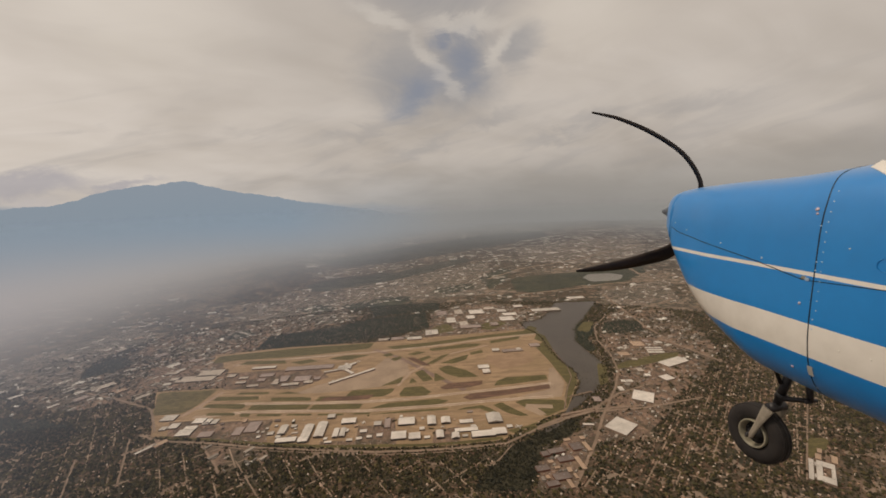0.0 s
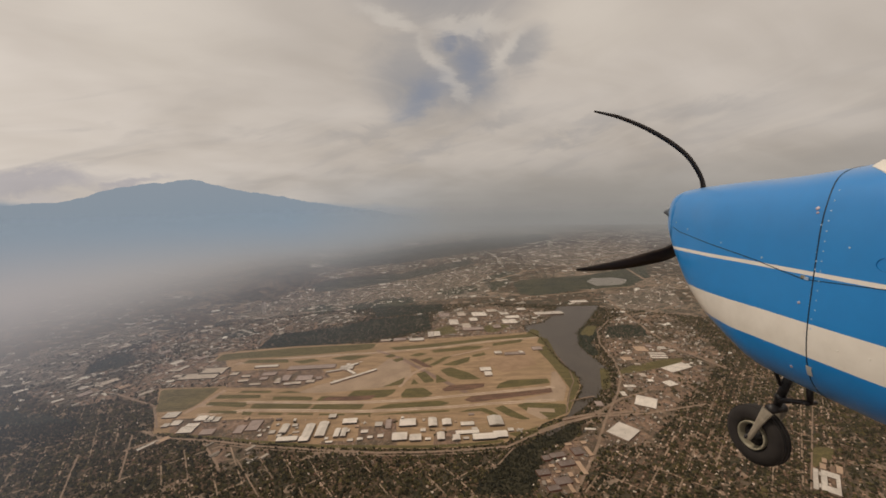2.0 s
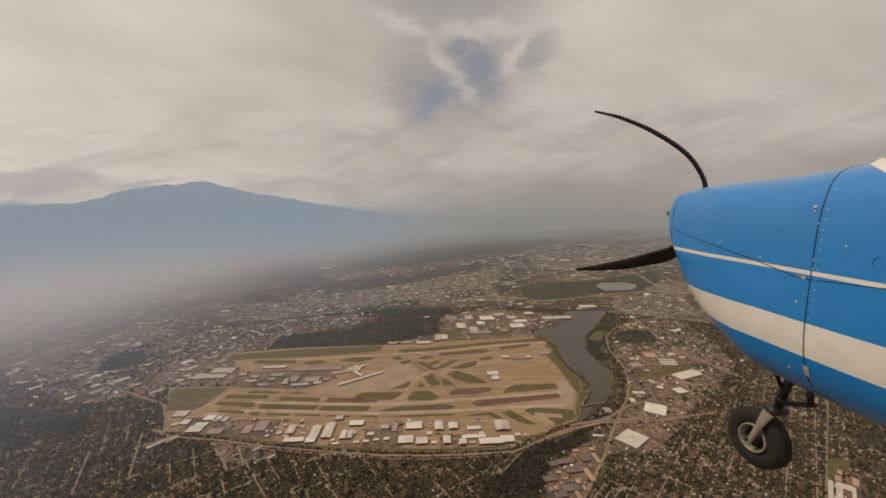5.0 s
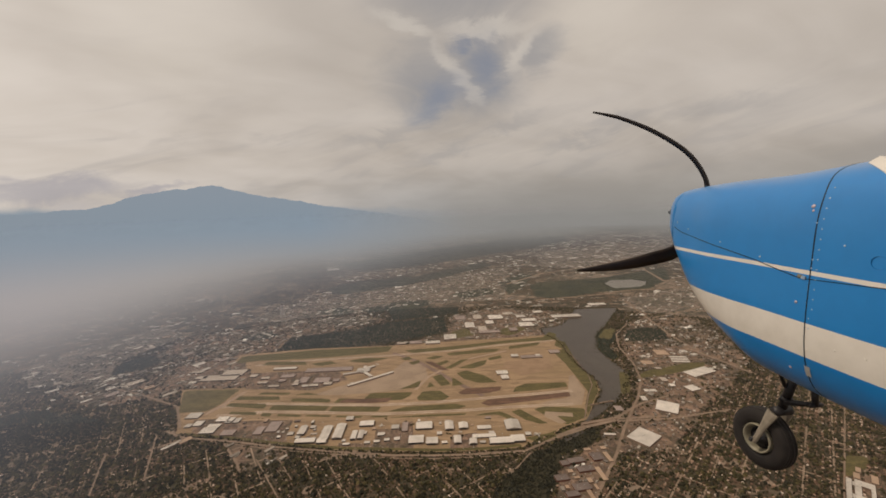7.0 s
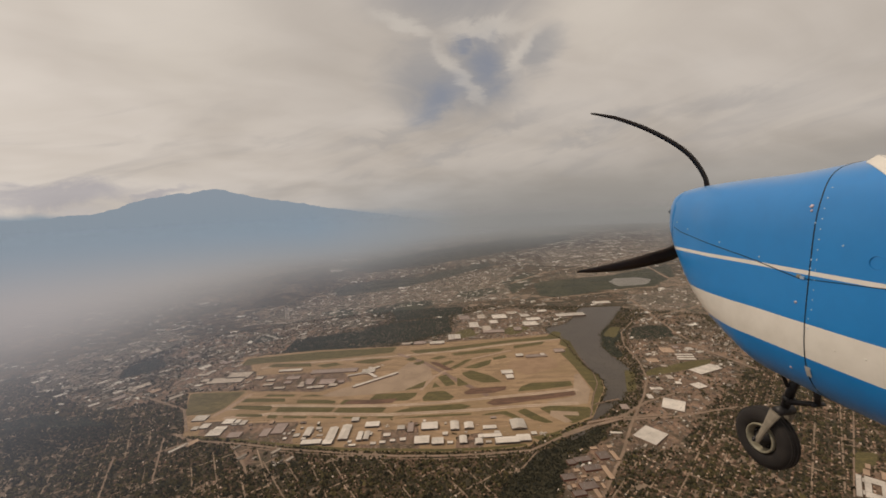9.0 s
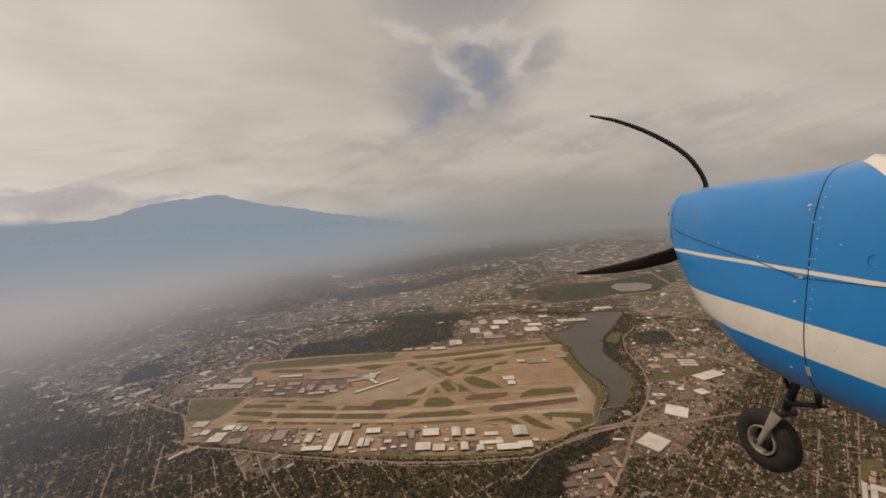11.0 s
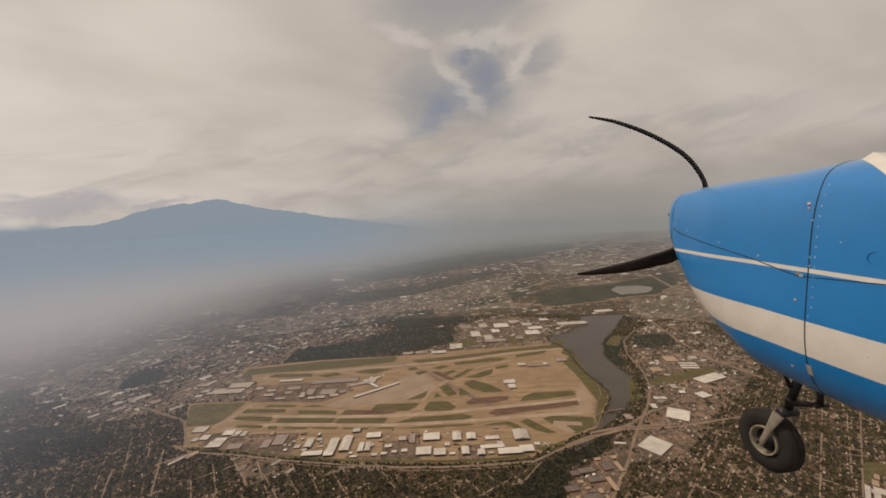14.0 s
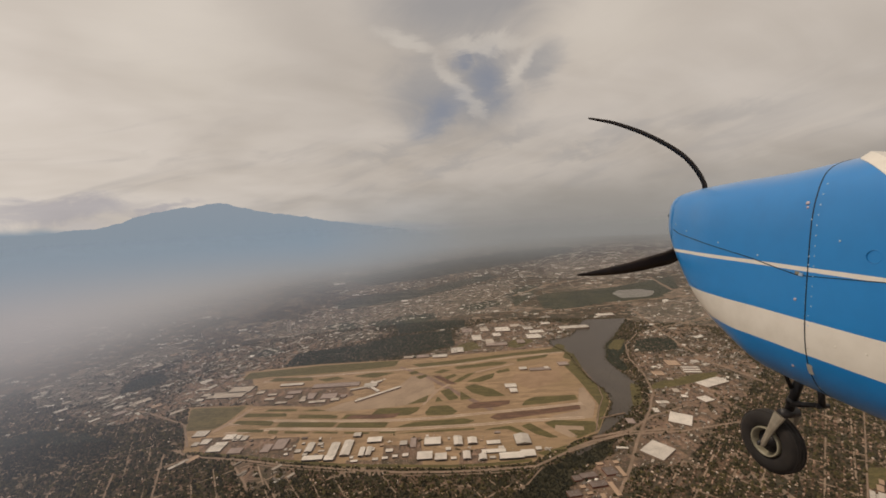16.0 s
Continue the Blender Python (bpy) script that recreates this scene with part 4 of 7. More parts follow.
flat("bare_soil", rounded([(-41.7, 743.4), (-25.1, 741.5), (6.7, 698.0), (-8.9, 699.7)], 1, 0.06), 0.22, SOIL, "freshly dug brown soil beside the runway", "soil", "", "airfield soil")
flat("bare_soil", rounded([(-171.2, 592.3), (-163.0, 602.5), (-122.0, 600.6), (-86.1, 601.1), (-93.3, 587.1), (-128.4, 586.7)], 1, 0.06), 0.22, SOIL, "freshly dug brown soil beside the runway", "soil", "", "airfield soil")
flat("bare_earth", [(103.7, 700.2), (116.2, 731.0), (199.6, 738.3), (196.5, 690.0), (134.2, 662.7)], 0.125, PINK, "salmon bare earth by the runway head", "soil", "", "airfield soil")
flat("apron", [(-218.4, 621.0), (-187.8, 646.5), (-134.3, 672.0), (-98.2, 706.8), (-80.7, 747.8), (-41.5, 737.8), (-32.0, 670.7), (-75.0, 627.3), (-134.4, 619.0), (-180.4, 617.4)], 0.14, APRON, "pale concrete apron round the terminal", "apron")
flat("apron", [(136.0, 528.0), (141.0, 541.0), (178.0, 534.0), (176.0, 524.0), (154.0, 528.0), (162.0, 510.0), (152.0, 508.0)], 0.205, APRON, "pale concrete turning loop in the grass", "apron")
flat("apron_east", [(213.3, 656.7), (221.7, 658.2), (219.5, 598.9), (199.3, 555.6), (154.0, 558.0), (139.3, 566.1), (186.2, 579.5)], 0.14, APRON, "pale concrete runway head", "apron")
ribbon("runway", [(-356.3, 592.8), (-282.5, 596.9), (-181.1, 586.1), (-100.9, 579.0), (-31.4, 579.8), (38.8, 585.9), (119.5, 593.1), (200.3, 600.8)], 6, 0.150, CONCRETE, "pale worn concrete runway", "runway")
ribbon("runway", [(-374.9, 755.5), (-283.1, 772.3), (-175.7, 779.3), (-107.0, 783.4), (9.4, 796.3), (131.5, 821.4), (238.5, 834.4)], 6, 0.155, CONCRETE, "pale worn concrete runway", "runway")
for way in ([(-356.3, 592.8), (-282.5, 596.9), (-181.1, 586.1), (-100.9, 579.0), (-31.4, 579.8), (38.8, 585.9), (119.5, 593.1), (200.3, 600.8)],
            [(-374.9, 755.5), (-283.1, 772.3), (-175.7, 779.3), (-107.0, 783.4), (9.4, 796.3), (131.5, 821.4), (238.5, 834.4)],
            [(-345.4, 565.1), (-271.8, 571.9), (-174.6, 561.9), (-97.1, 552.1), (-47.2, 552.6), (36.1, 553.5), (86.7, 557.3), (187.7, 558.4)]):
    for off in (-2.7, 2.7):
        ribbon("edge_line", [(a, b + off) for a, b in way], 1.0, 0.1775, PALE_LINE, "pale painted line along the runway's edge", "marking")
ribbon("taxiway", [(-345.4, 565.1), (-271.8, 571.9), (-174.6, 561.9), (-97.1, 552.1), (-47.2, 552.6), (36.1, 553.5), (86.7, 557.3), (187.7, 558.4)], 6, 0.160, CONCRETE, "pale worn concrete taxiway", "taxiway")
ribbon("taxiway", [(-108.4, 796.2), (-52.8, 744.6), (5.7, 662.2), (57.4, 595.2)], 9, 0.165, ASPHALT, "worn grey-brown cross runway", "taxiway")
ribbon("taxiway", [(-51.4, 625.0), (-29.2, 677.5), (41.4, 748.1), (125.1, 783.7)], 5, 0.170, CONCRETE, "pale worn concrete taxiway", "taxiway")
ribbon("taxiway", [(-340.3, 642.5), (-356.3, 592.8), (-366.2, 571.7)], 6, 0.175, CONCRETE, "pale worn concrete taxiway", "taxiway")
ribbon("road", [(-397.1, 528.8), (-360.9, 509.7), (-284.6, 496.2), (-217.5, 479.0), (-141.3, 465.2), (-69.1, 453.3), (-13.9, 449.4), (40.9, 448.8), (92.9, 451.7), (134.0, 474.6), (180.8, 494.1), (224.6, 508.5), (302.0, 509.3), (399.5, 526.5)], 3.8, 0.240, STREET, "wide grey road along the airfield")
ribbon("road", [(-284.0, 491.0), (-217.0, 473.5), (-141.0, 459.5), (-69.0, 447.5), (-13.9, 443.8), (40.0, 443.2), (90.0, 445.8)], 1.5, 0.247, STREET, "narrow service road beside the airfield road")
ribbon("road", [(139.3, 480.4), (183.3, 500.7), (230.8, 513.8), (302.3, 516.6)], 3.8, 0.254, STREET, "grey road bridge approach over the creek")
ribbon("road", [(235.8, 496.5), (200.1, 440.7), (171.9, 402.7), (146.1, 368.9)], 3.6, 0.268, STREET, "straight pale grey avenue")
ribbon("road", [(235.8, 496.5), (291.9, 573.3), (324.9, 629.5), (345.0, 699.4), (356.0, 780.9), (384.0, 856.5), (445.9, 933.7), (514.3, 972.2)], 3.2, 0.282, STREET, "curving lakeside road")
ribbon("road", [(230.8, 513.8), (251.7, 530.1), (285.7, 552.9), (350.0, 577.0)], 3.4, 0.296, STREET, "pale grey street past the shops")
ribbon("road", [(98.9, 448.0), (76.3, 420.4), (55.5, 410.4)], 1.8, 0.310, STREET, "narrow path through the wood")
ribbon("road", [(-300.2, 497.4), (-258.2, 451.4), (-246.6, 435.2)], 2.8, 0.324, STREET, "pale junction road")
ribbon("road", [(-259.3, 453.6), (-235.8, 455.2), (-182.8, 388.8)], 1.6, 0.338, STREET, "straight residential avenue")
ribbon("road", [(-207.3, 453.2), (-178.5, 416.3)], 1.2, 0.352, STREET, "pale residential street")
ribbon("road", [(-594.4, 677.3), (-514.7, 644.6), (-427.1, 599.0), (-380.9, 534.6)], 3.6, 0.366, STREET, "road round the corner of the airfield")
ribbon("road", [(-387.8, 483.0), (-350.5, 511.6)], 6, 0.380, STREET, "wide pale yard road")
ribbon("road", [(-393.5, 401.6), (-441.0, 480.9)], 2, 0.394, STREET, "pale residential street")
ribbon("road", [(-352.8, 427.6), (-404.6, 522.5)], 2.2, 0.408, STREET, "pale residential street")
ribbon("road", [(239.8, 1459.6), (431.1, 1663.1), (717.0, 1806.4), (1285.1, 2254.4)], 14, 0.422, STREET, "far pale highway")
ribbon("road", [(283.0, 1198.5), (490.5, 1236.0), (601.8, 1281.2), (809.8, 1300.4)], 10, 0.436, STREET, "far pale road")
ribbon("road", [(540.2, 1149.7), (514.3, 972.2), (495.0, 841.0), (491.9, 732.7), (519.3, 631.3)], 6, 0.450, STREET, "pale road beyond the lake")
ribbon("road", [(868.5, 1693.5), (802.5, 1404.5)], 12, 0.464, STREET, "far pale road")
ribbon("road", [(509.3, 962.8), (602.5, 1000.4), (703.4, 1053.1)], 6, 0.478, STREET, "pale road beyond the lake")
ribbon("road", [(444.6, 436.0), (460.2, 430.5), (491.8, 418.6)], 1.8, 0.492, STREET, "pale tan residential avenue")
ribbon("road", [(384.2, 354.5), (453.9, 422.4), (581.1, 546.3)], 1.6, 0.506, STREET, "pale tan residential avenue")
ribbon("lake_path", [(244.7, 795.0), (247.1, 732.8), (247.0, 660.2), (238.2, 617.1), (217.8, 580.2), (189.4, 517.3)], 1.4, 0.520, ASPHALT, "worn footpath along the shore")


def bridge(kind, x0, y0, x1, y1, width, height, piers, label):
    """A level deck with kerbed parapets on pairs of piers."""
    root = new(kind)
    root.matrix_world = pose((x0 + x1) / 2, (y0 + y1) / 2, 0, 0, 0, math.degrees(math.atan2(y1 - y0, x1 - x0)))
    l = math.hypot(x1 - x0, y1 - y0)
    tagged(root, label, "bridge", "bridges")
    ROADS.append(([(x0, y0), (x1, y1)], width + 1))
    bm = bmesh.new()
    box(bm, -l / 2, l / 2, -width / 2, width / 2, height - .35, height)
    part("deck", bm, STREET, root)
    for e in (-1, 1):
        bm = bmesh.new()
        a, b = sorted((e * (width / 2 - .004), e * (width / 2 + .22)))
        box(bm, -l / 2, l / 2, a, b, height - .5, height + .35)
        part("parapet", bm, CONCRETE, root, "pale concrete parapet")
    for i in range(piers):
        u = l * ((i + 1) / (piers + 1) - .5)
        bm = bmesh.new()
        box(bm, u - .3, u + .3, -width * .4, width * .4, -.2, height - .354)
        part("pier", bm, WALL_T, root)
    for e in (-1, 1):
        bm = bmesh.new()
        v = box(bm, e * l / 2 - 2.5, e * l / 2 + 2.5, -width / 2, width / 2, 0, height - .36)
        for q in v:
            if (q.co.x - e * l / 2) * e > 0 and q.co.z > .1:
                q.co.z = .26
        part("ramp", bm, STREET, root, "worn road ramp")


bridge("footbridge", 210.8, 552.9, 248.6, 563.1, 2.0, 1.0, 3, "narrow pale footbridge over the creek")
bridge("road_bridge", 181.5, 494.6, 229.0, 509.6, 5.6, 1.5, 4, "pale concrete road bridge over the creek")
bridge("road_bridge", 180.5, 503.2, 231.5, 514.6, 4.0, 1.5, 4, "pale concrete road bridge over the creek")
flat("meadow", rounded([(-253.7, 1169.3), (-158.8, 1236.2), (-51.4, 1261.9), (-40.5, 1186.1), (-113.8, 1132.7), (-209.7, 1111.8)], 1), 0.12, MEADOW, "dark green meadow in the middle distance", "meadow")
flat("meadow", rounded([(-389.5, 1166.4), (-312.3, 1199.5), (-248.4, 1142.8), (-302.1, 1091.7)], 1), 0.12, MEADOW, "dark green meadow in the middle distance", "meadow")
flat("meadow", rounded([(24.1, 1330.1), (170.2, 1412.3), (177.2, 1316.6), (76.9, 1253.2)], 1), 0.12, MEADOW, "dark green meadow in the middle distance", "meadow")
flat("meadow", rounded([(-500.6, 944.8), (-446.6, 981.0), (-405.0, 948.8), (-440.6, 904.6)], 1), 0.12, MEADOW, "dark green meadow in the middle distance", "meadow")
flat("yard_ground", ragged([(-356.1, 1111.9), (-231.1, 1139.9), (-140.6, 1077.3), (-222.9, 1015.3), (-341.4, 1013.1)], 12.0, 18.0), 0.115, FAR_YARD, "pale worn lots in the middle distance, haze tinted into the colour", "yards")
flat("yard_ground", ragged([(-172.1, 1351.9), (-14.7, 1452.8), (86.5, 1390.9), (-14.6, 1303.5), (-124.8, 1260.2)], 12.0, 18.0), 0.115, FAR_YARD, "pale worn lots in the middle distance, haze tinted into the colour", "yards")
flat("yard_ground", ragged([(-509.4, 1090.5), (-416.5, 1145.7), (-369.4, 1102.4), (-440.4, 1037.7)], 12.0, 18.0), 0.115, FAR_YARD, "pale worn lots in the middle distance, haze tinted into the colour", "yards")
flat("lawn", rounded([(118.6, 901.7), (160.1, 948.6), (200.7, 924.5), (146.8, 873.4)], 1), 0.2, GRASS, "green lawn", "lawn", "", "lawns")
flat("lawn", rounded([(12.7, 916.5), (52.2, 941.6), (72.5, 891.6), (19.0, 867.3)], 1), 0.2, GRASS, "green lawn", "lawn", "", "lawns")
flat("meadow", ragged([(212.3, 1488.1), (339.7, 1687.6), (373.3, 1622.1), (294.1, 1415.6), (220.5, 1290.5)], 12.0, 18.0), 0.2, MEADOW, "dim green meadow beyond the lake", "meadow")
flat("lawn", rounded([(209.6, 841.9), (242.3, 892.6), (256.5, 874.2), (241.6, 845.1)], 1), 0.2, GRASS, "green lawn", "lawn", "", "lawns")
flat("lawn", rounded([(318.0, 634.6), (346.1, 661.4), (437.3, 688.9), (473.9, 689.9), (453.3, 666.7), (369.9, 642.6)], 1), 0.2, GRASS, "green lawn", "lawn", "", "lawns")
flat("lawn", rounded([(303.8, 666.0), (315.4, 652.9), (289.8, 592.1), (268.7, 579.1)], 1), 0.2, GRASS, "green lawn", "lawn", "", "lawns")
flat("lawn", rounded([(337.1, 843.5), (376.4, 898.9), (401.3, 895.3), (356.5, 822.3)], 1), 0.2, GRASS, "green lawn", "lawn", "", "lawns")
flat("lawn", rounded([(452.5, 420.4), (473.9, 415.8), (452.7, 396.8), (442.9, 395.6), (429.4, 387.5), (418.2, 386.4)], 1), 0.2, GRASS, "green lawn", "lawn", "", "lawns")
flat("hangar_yard", ragged([(-300.0, 503.0), (-310.0, 548.0), (-226.0, 546.0), (-214.0, 490.0)], 3.0, 9.0), 0.115, HANGAR_LOTS, "stained grey-brown yard between the hangars", "yard", "", "hangar yards")
flat("hangar_yard", ragged([(-96.0, 473.0), (-98.0, 512.0), (-66.0, 512.0), (-66.0, 470.0)], 2.0, 7.0), 0.115, HANGAR_LOTS, "stained grey-brown yard between the hangars", "yard", "", "hangar yards")
flat("car_park", [(-277.4, 496.9), (-290.3, 539.0), (-238.1, 540.7), (-207.7, 481.8)], 0.13, CAR_PARK, "worn grey yard and car park", "car park", "", "car parks")
flat("car_park", [(-77.4, 464.1), (-67.4, 521.0), (-49.9, 529.7), (-43.5, 463.9)], 0.13, CAR_PARK, "worn grey yard and car park", "car park", "", "car parks")
flat("car_park", [(0.1, 458.4), (4.7, 490.8), (38.6, 494.7), (34.8, 455.9)], 0.13, CAR_PARK, "worn grey yard and car park", "car park", "", "car parks")
flat("car_park", [(-142.8, 471.1), (-142.2, 483.1), (-79.1, 477.2), (-77.4, 464.1)], 0.13, CAR_PARK, "worn grey yard and car park", "car park", "", "car parks")
flat("car_park", [(-354.8, 518.6), (-374.1, 556.5), (-306.6, 555.5), (-282.1, 506.3)], 0.13, CAR_PARK, "worn grey yard and car park", "car park", "", "car parks")
flat("car_park", [(233.1, 486.0), (290.0, 501.7), (299.6, 474.3), (249.9, 437.1), (210.4, 445.4)], 0.13, CAR_PARK, "worn grey yard and car park", "car park", "", "car parks")
flat("car_park", [(295.4, 555.4), (336.8, 569.1), (361.3, 541.1), (345.8, 511.4), (282.9, 516.8)], 0.13, CAR_PARK, "worn grey yard and car park", "car park", "", "car parks")
flat("car_park", [(288.1, 592.3), (337.3, 617.6), (410.9, 631.5), (404.8, 581.1), (344.9, 568.3)], 0.13, CAR_PARK, "worn grey yard and car park", "car park", "", "car parks")
flat("car_park", [(106.8, 371.3), (124.8, 410.5), (162.1, 443.4), (216.1, 480.8), (186.0, 420.8), (146.1, 368.9)], 0.13, CAR_PARK, "worn grey yard and car park", "car park", "", "car parks")
flat("car_park", [(-505.7, 673.1), (-527.3, 769.5), (-409.5, 785.3), (-345.9, 664.1)], 0.13, CAR_PARK, "worn grey yard and car park", "car park", "", "car parks")
flat("car_park", [(-1.6, 851.2), (39.4, 1048.4), (181.1, 1113.8), (253.5, 1014.1), (235.8, 869.1)], 0.13, CAR_PARK, "worn grey yard and car park", "car park", "", "car parks")
flat("car_park", [(333.0, 675.0), (416.0, 763.6), (519.4, 783.3), (478.9, 697.4), (385.1, 669.3)], 0.13, CAR_PARK, "worn grey yard and car park", "car park", "", "car parks")
flat("car_park", [(382.6, 354.6), (416.7, 382.2), (457.8, 388.3), (417.7, 352.4)], 0.13, CAR_PARK, "worn grey yard and car park", "car park", "", "car parks")
flat("car_park", [(288.4, 957.7), (318.3, 1030.9), (352.4, 1042.2), (325.5, 971.6)], 0.13, CAR_PARK, "worn grey yard and car park", "car park", "", "car parks")
flat("car_park", [(-345.6, 653.3), (-367.3, 720.3), (-207.0, 721.1), (-175.3, 676.2), (-223.6, 637.5)], 0.13, CAR_PARK, "worn grey yard and car park", "car park", "", "car parks")
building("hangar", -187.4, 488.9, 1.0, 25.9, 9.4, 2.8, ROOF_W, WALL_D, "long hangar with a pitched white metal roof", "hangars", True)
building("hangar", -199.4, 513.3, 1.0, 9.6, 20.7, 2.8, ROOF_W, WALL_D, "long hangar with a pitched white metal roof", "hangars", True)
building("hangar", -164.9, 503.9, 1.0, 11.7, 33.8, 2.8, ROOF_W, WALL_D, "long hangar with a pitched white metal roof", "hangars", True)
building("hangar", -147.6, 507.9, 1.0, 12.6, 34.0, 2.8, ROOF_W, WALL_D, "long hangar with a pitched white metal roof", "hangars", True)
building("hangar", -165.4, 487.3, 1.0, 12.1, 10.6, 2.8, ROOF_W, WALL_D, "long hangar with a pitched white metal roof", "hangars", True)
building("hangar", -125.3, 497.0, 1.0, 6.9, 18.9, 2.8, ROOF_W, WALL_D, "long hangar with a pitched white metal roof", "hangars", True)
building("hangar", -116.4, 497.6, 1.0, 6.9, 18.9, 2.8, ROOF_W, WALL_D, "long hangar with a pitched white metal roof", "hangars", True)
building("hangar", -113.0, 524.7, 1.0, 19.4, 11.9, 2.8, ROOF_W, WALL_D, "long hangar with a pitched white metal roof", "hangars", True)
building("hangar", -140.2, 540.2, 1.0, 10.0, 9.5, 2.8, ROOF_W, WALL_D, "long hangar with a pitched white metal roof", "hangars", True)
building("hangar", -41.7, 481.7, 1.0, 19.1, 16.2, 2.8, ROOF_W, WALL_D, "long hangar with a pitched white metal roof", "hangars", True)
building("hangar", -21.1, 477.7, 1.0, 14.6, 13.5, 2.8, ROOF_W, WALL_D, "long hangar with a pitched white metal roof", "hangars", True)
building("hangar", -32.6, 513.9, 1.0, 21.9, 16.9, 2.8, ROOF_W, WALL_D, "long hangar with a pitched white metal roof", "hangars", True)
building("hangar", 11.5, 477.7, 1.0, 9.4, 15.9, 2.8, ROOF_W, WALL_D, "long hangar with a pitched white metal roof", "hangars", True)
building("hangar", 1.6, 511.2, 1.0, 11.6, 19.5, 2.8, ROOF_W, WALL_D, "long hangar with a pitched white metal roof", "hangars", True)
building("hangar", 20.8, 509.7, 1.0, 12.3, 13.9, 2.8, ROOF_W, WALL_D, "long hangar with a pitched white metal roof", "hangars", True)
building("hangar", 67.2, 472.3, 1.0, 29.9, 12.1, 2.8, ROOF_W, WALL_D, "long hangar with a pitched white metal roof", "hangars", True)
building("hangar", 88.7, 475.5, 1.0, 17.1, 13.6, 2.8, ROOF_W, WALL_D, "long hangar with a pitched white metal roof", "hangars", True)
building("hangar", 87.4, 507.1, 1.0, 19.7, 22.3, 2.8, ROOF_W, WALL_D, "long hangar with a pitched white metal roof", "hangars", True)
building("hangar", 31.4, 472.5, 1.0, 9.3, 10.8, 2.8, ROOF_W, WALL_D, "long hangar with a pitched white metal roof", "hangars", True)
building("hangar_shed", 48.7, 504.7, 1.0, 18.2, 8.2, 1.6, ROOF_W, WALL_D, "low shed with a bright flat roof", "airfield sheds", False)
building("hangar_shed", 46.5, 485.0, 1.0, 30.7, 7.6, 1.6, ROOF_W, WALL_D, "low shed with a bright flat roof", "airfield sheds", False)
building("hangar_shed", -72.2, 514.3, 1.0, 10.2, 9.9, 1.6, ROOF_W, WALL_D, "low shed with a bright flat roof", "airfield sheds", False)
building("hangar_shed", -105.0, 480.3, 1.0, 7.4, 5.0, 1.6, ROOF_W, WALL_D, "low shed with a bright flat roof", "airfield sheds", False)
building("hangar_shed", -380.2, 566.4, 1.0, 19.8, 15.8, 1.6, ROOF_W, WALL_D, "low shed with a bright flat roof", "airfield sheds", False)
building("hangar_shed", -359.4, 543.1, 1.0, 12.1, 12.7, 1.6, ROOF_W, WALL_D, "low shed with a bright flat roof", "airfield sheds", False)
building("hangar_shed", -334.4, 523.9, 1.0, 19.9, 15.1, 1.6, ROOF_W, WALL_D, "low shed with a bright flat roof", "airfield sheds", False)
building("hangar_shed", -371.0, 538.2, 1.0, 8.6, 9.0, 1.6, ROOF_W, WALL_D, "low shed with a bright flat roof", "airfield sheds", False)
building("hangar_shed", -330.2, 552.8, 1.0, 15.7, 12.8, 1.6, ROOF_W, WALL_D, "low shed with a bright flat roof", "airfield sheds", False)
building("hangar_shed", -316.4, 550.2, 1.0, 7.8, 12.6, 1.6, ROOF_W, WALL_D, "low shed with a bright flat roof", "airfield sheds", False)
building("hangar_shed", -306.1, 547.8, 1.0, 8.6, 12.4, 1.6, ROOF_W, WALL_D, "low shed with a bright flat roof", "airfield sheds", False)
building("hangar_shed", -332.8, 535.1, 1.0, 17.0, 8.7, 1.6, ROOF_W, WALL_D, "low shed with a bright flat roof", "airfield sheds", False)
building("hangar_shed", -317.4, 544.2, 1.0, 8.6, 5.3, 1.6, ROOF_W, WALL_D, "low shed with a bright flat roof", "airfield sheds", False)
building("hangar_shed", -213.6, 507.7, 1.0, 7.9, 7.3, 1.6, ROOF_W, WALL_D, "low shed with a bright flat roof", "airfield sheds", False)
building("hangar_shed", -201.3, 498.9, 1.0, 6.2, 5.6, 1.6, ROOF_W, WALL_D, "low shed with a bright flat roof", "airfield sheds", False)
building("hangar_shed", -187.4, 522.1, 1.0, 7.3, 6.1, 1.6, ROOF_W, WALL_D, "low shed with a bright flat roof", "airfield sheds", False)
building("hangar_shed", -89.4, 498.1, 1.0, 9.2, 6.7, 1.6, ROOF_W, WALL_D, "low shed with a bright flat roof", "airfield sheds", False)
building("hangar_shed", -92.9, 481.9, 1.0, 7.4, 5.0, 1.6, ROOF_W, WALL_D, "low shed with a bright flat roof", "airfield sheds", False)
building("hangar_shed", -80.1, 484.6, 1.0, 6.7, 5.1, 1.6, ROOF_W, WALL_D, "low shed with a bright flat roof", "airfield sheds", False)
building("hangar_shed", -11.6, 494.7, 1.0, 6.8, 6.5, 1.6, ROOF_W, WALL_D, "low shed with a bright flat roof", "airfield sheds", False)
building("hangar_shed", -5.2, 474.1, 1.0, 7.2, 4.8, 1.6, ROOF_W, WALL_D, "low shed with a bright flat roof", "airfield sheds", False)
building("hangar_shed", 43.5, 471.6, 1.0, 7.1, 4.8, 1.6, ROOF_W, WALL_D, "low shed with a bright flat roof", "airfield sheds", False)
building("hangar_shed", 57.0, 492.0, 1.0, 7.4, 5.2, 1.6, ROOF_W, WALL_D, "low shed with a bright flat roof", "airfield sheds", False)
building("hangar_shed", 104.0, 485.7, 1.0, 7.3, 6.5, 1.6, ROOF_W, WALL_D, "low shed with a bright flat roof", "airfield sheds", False)
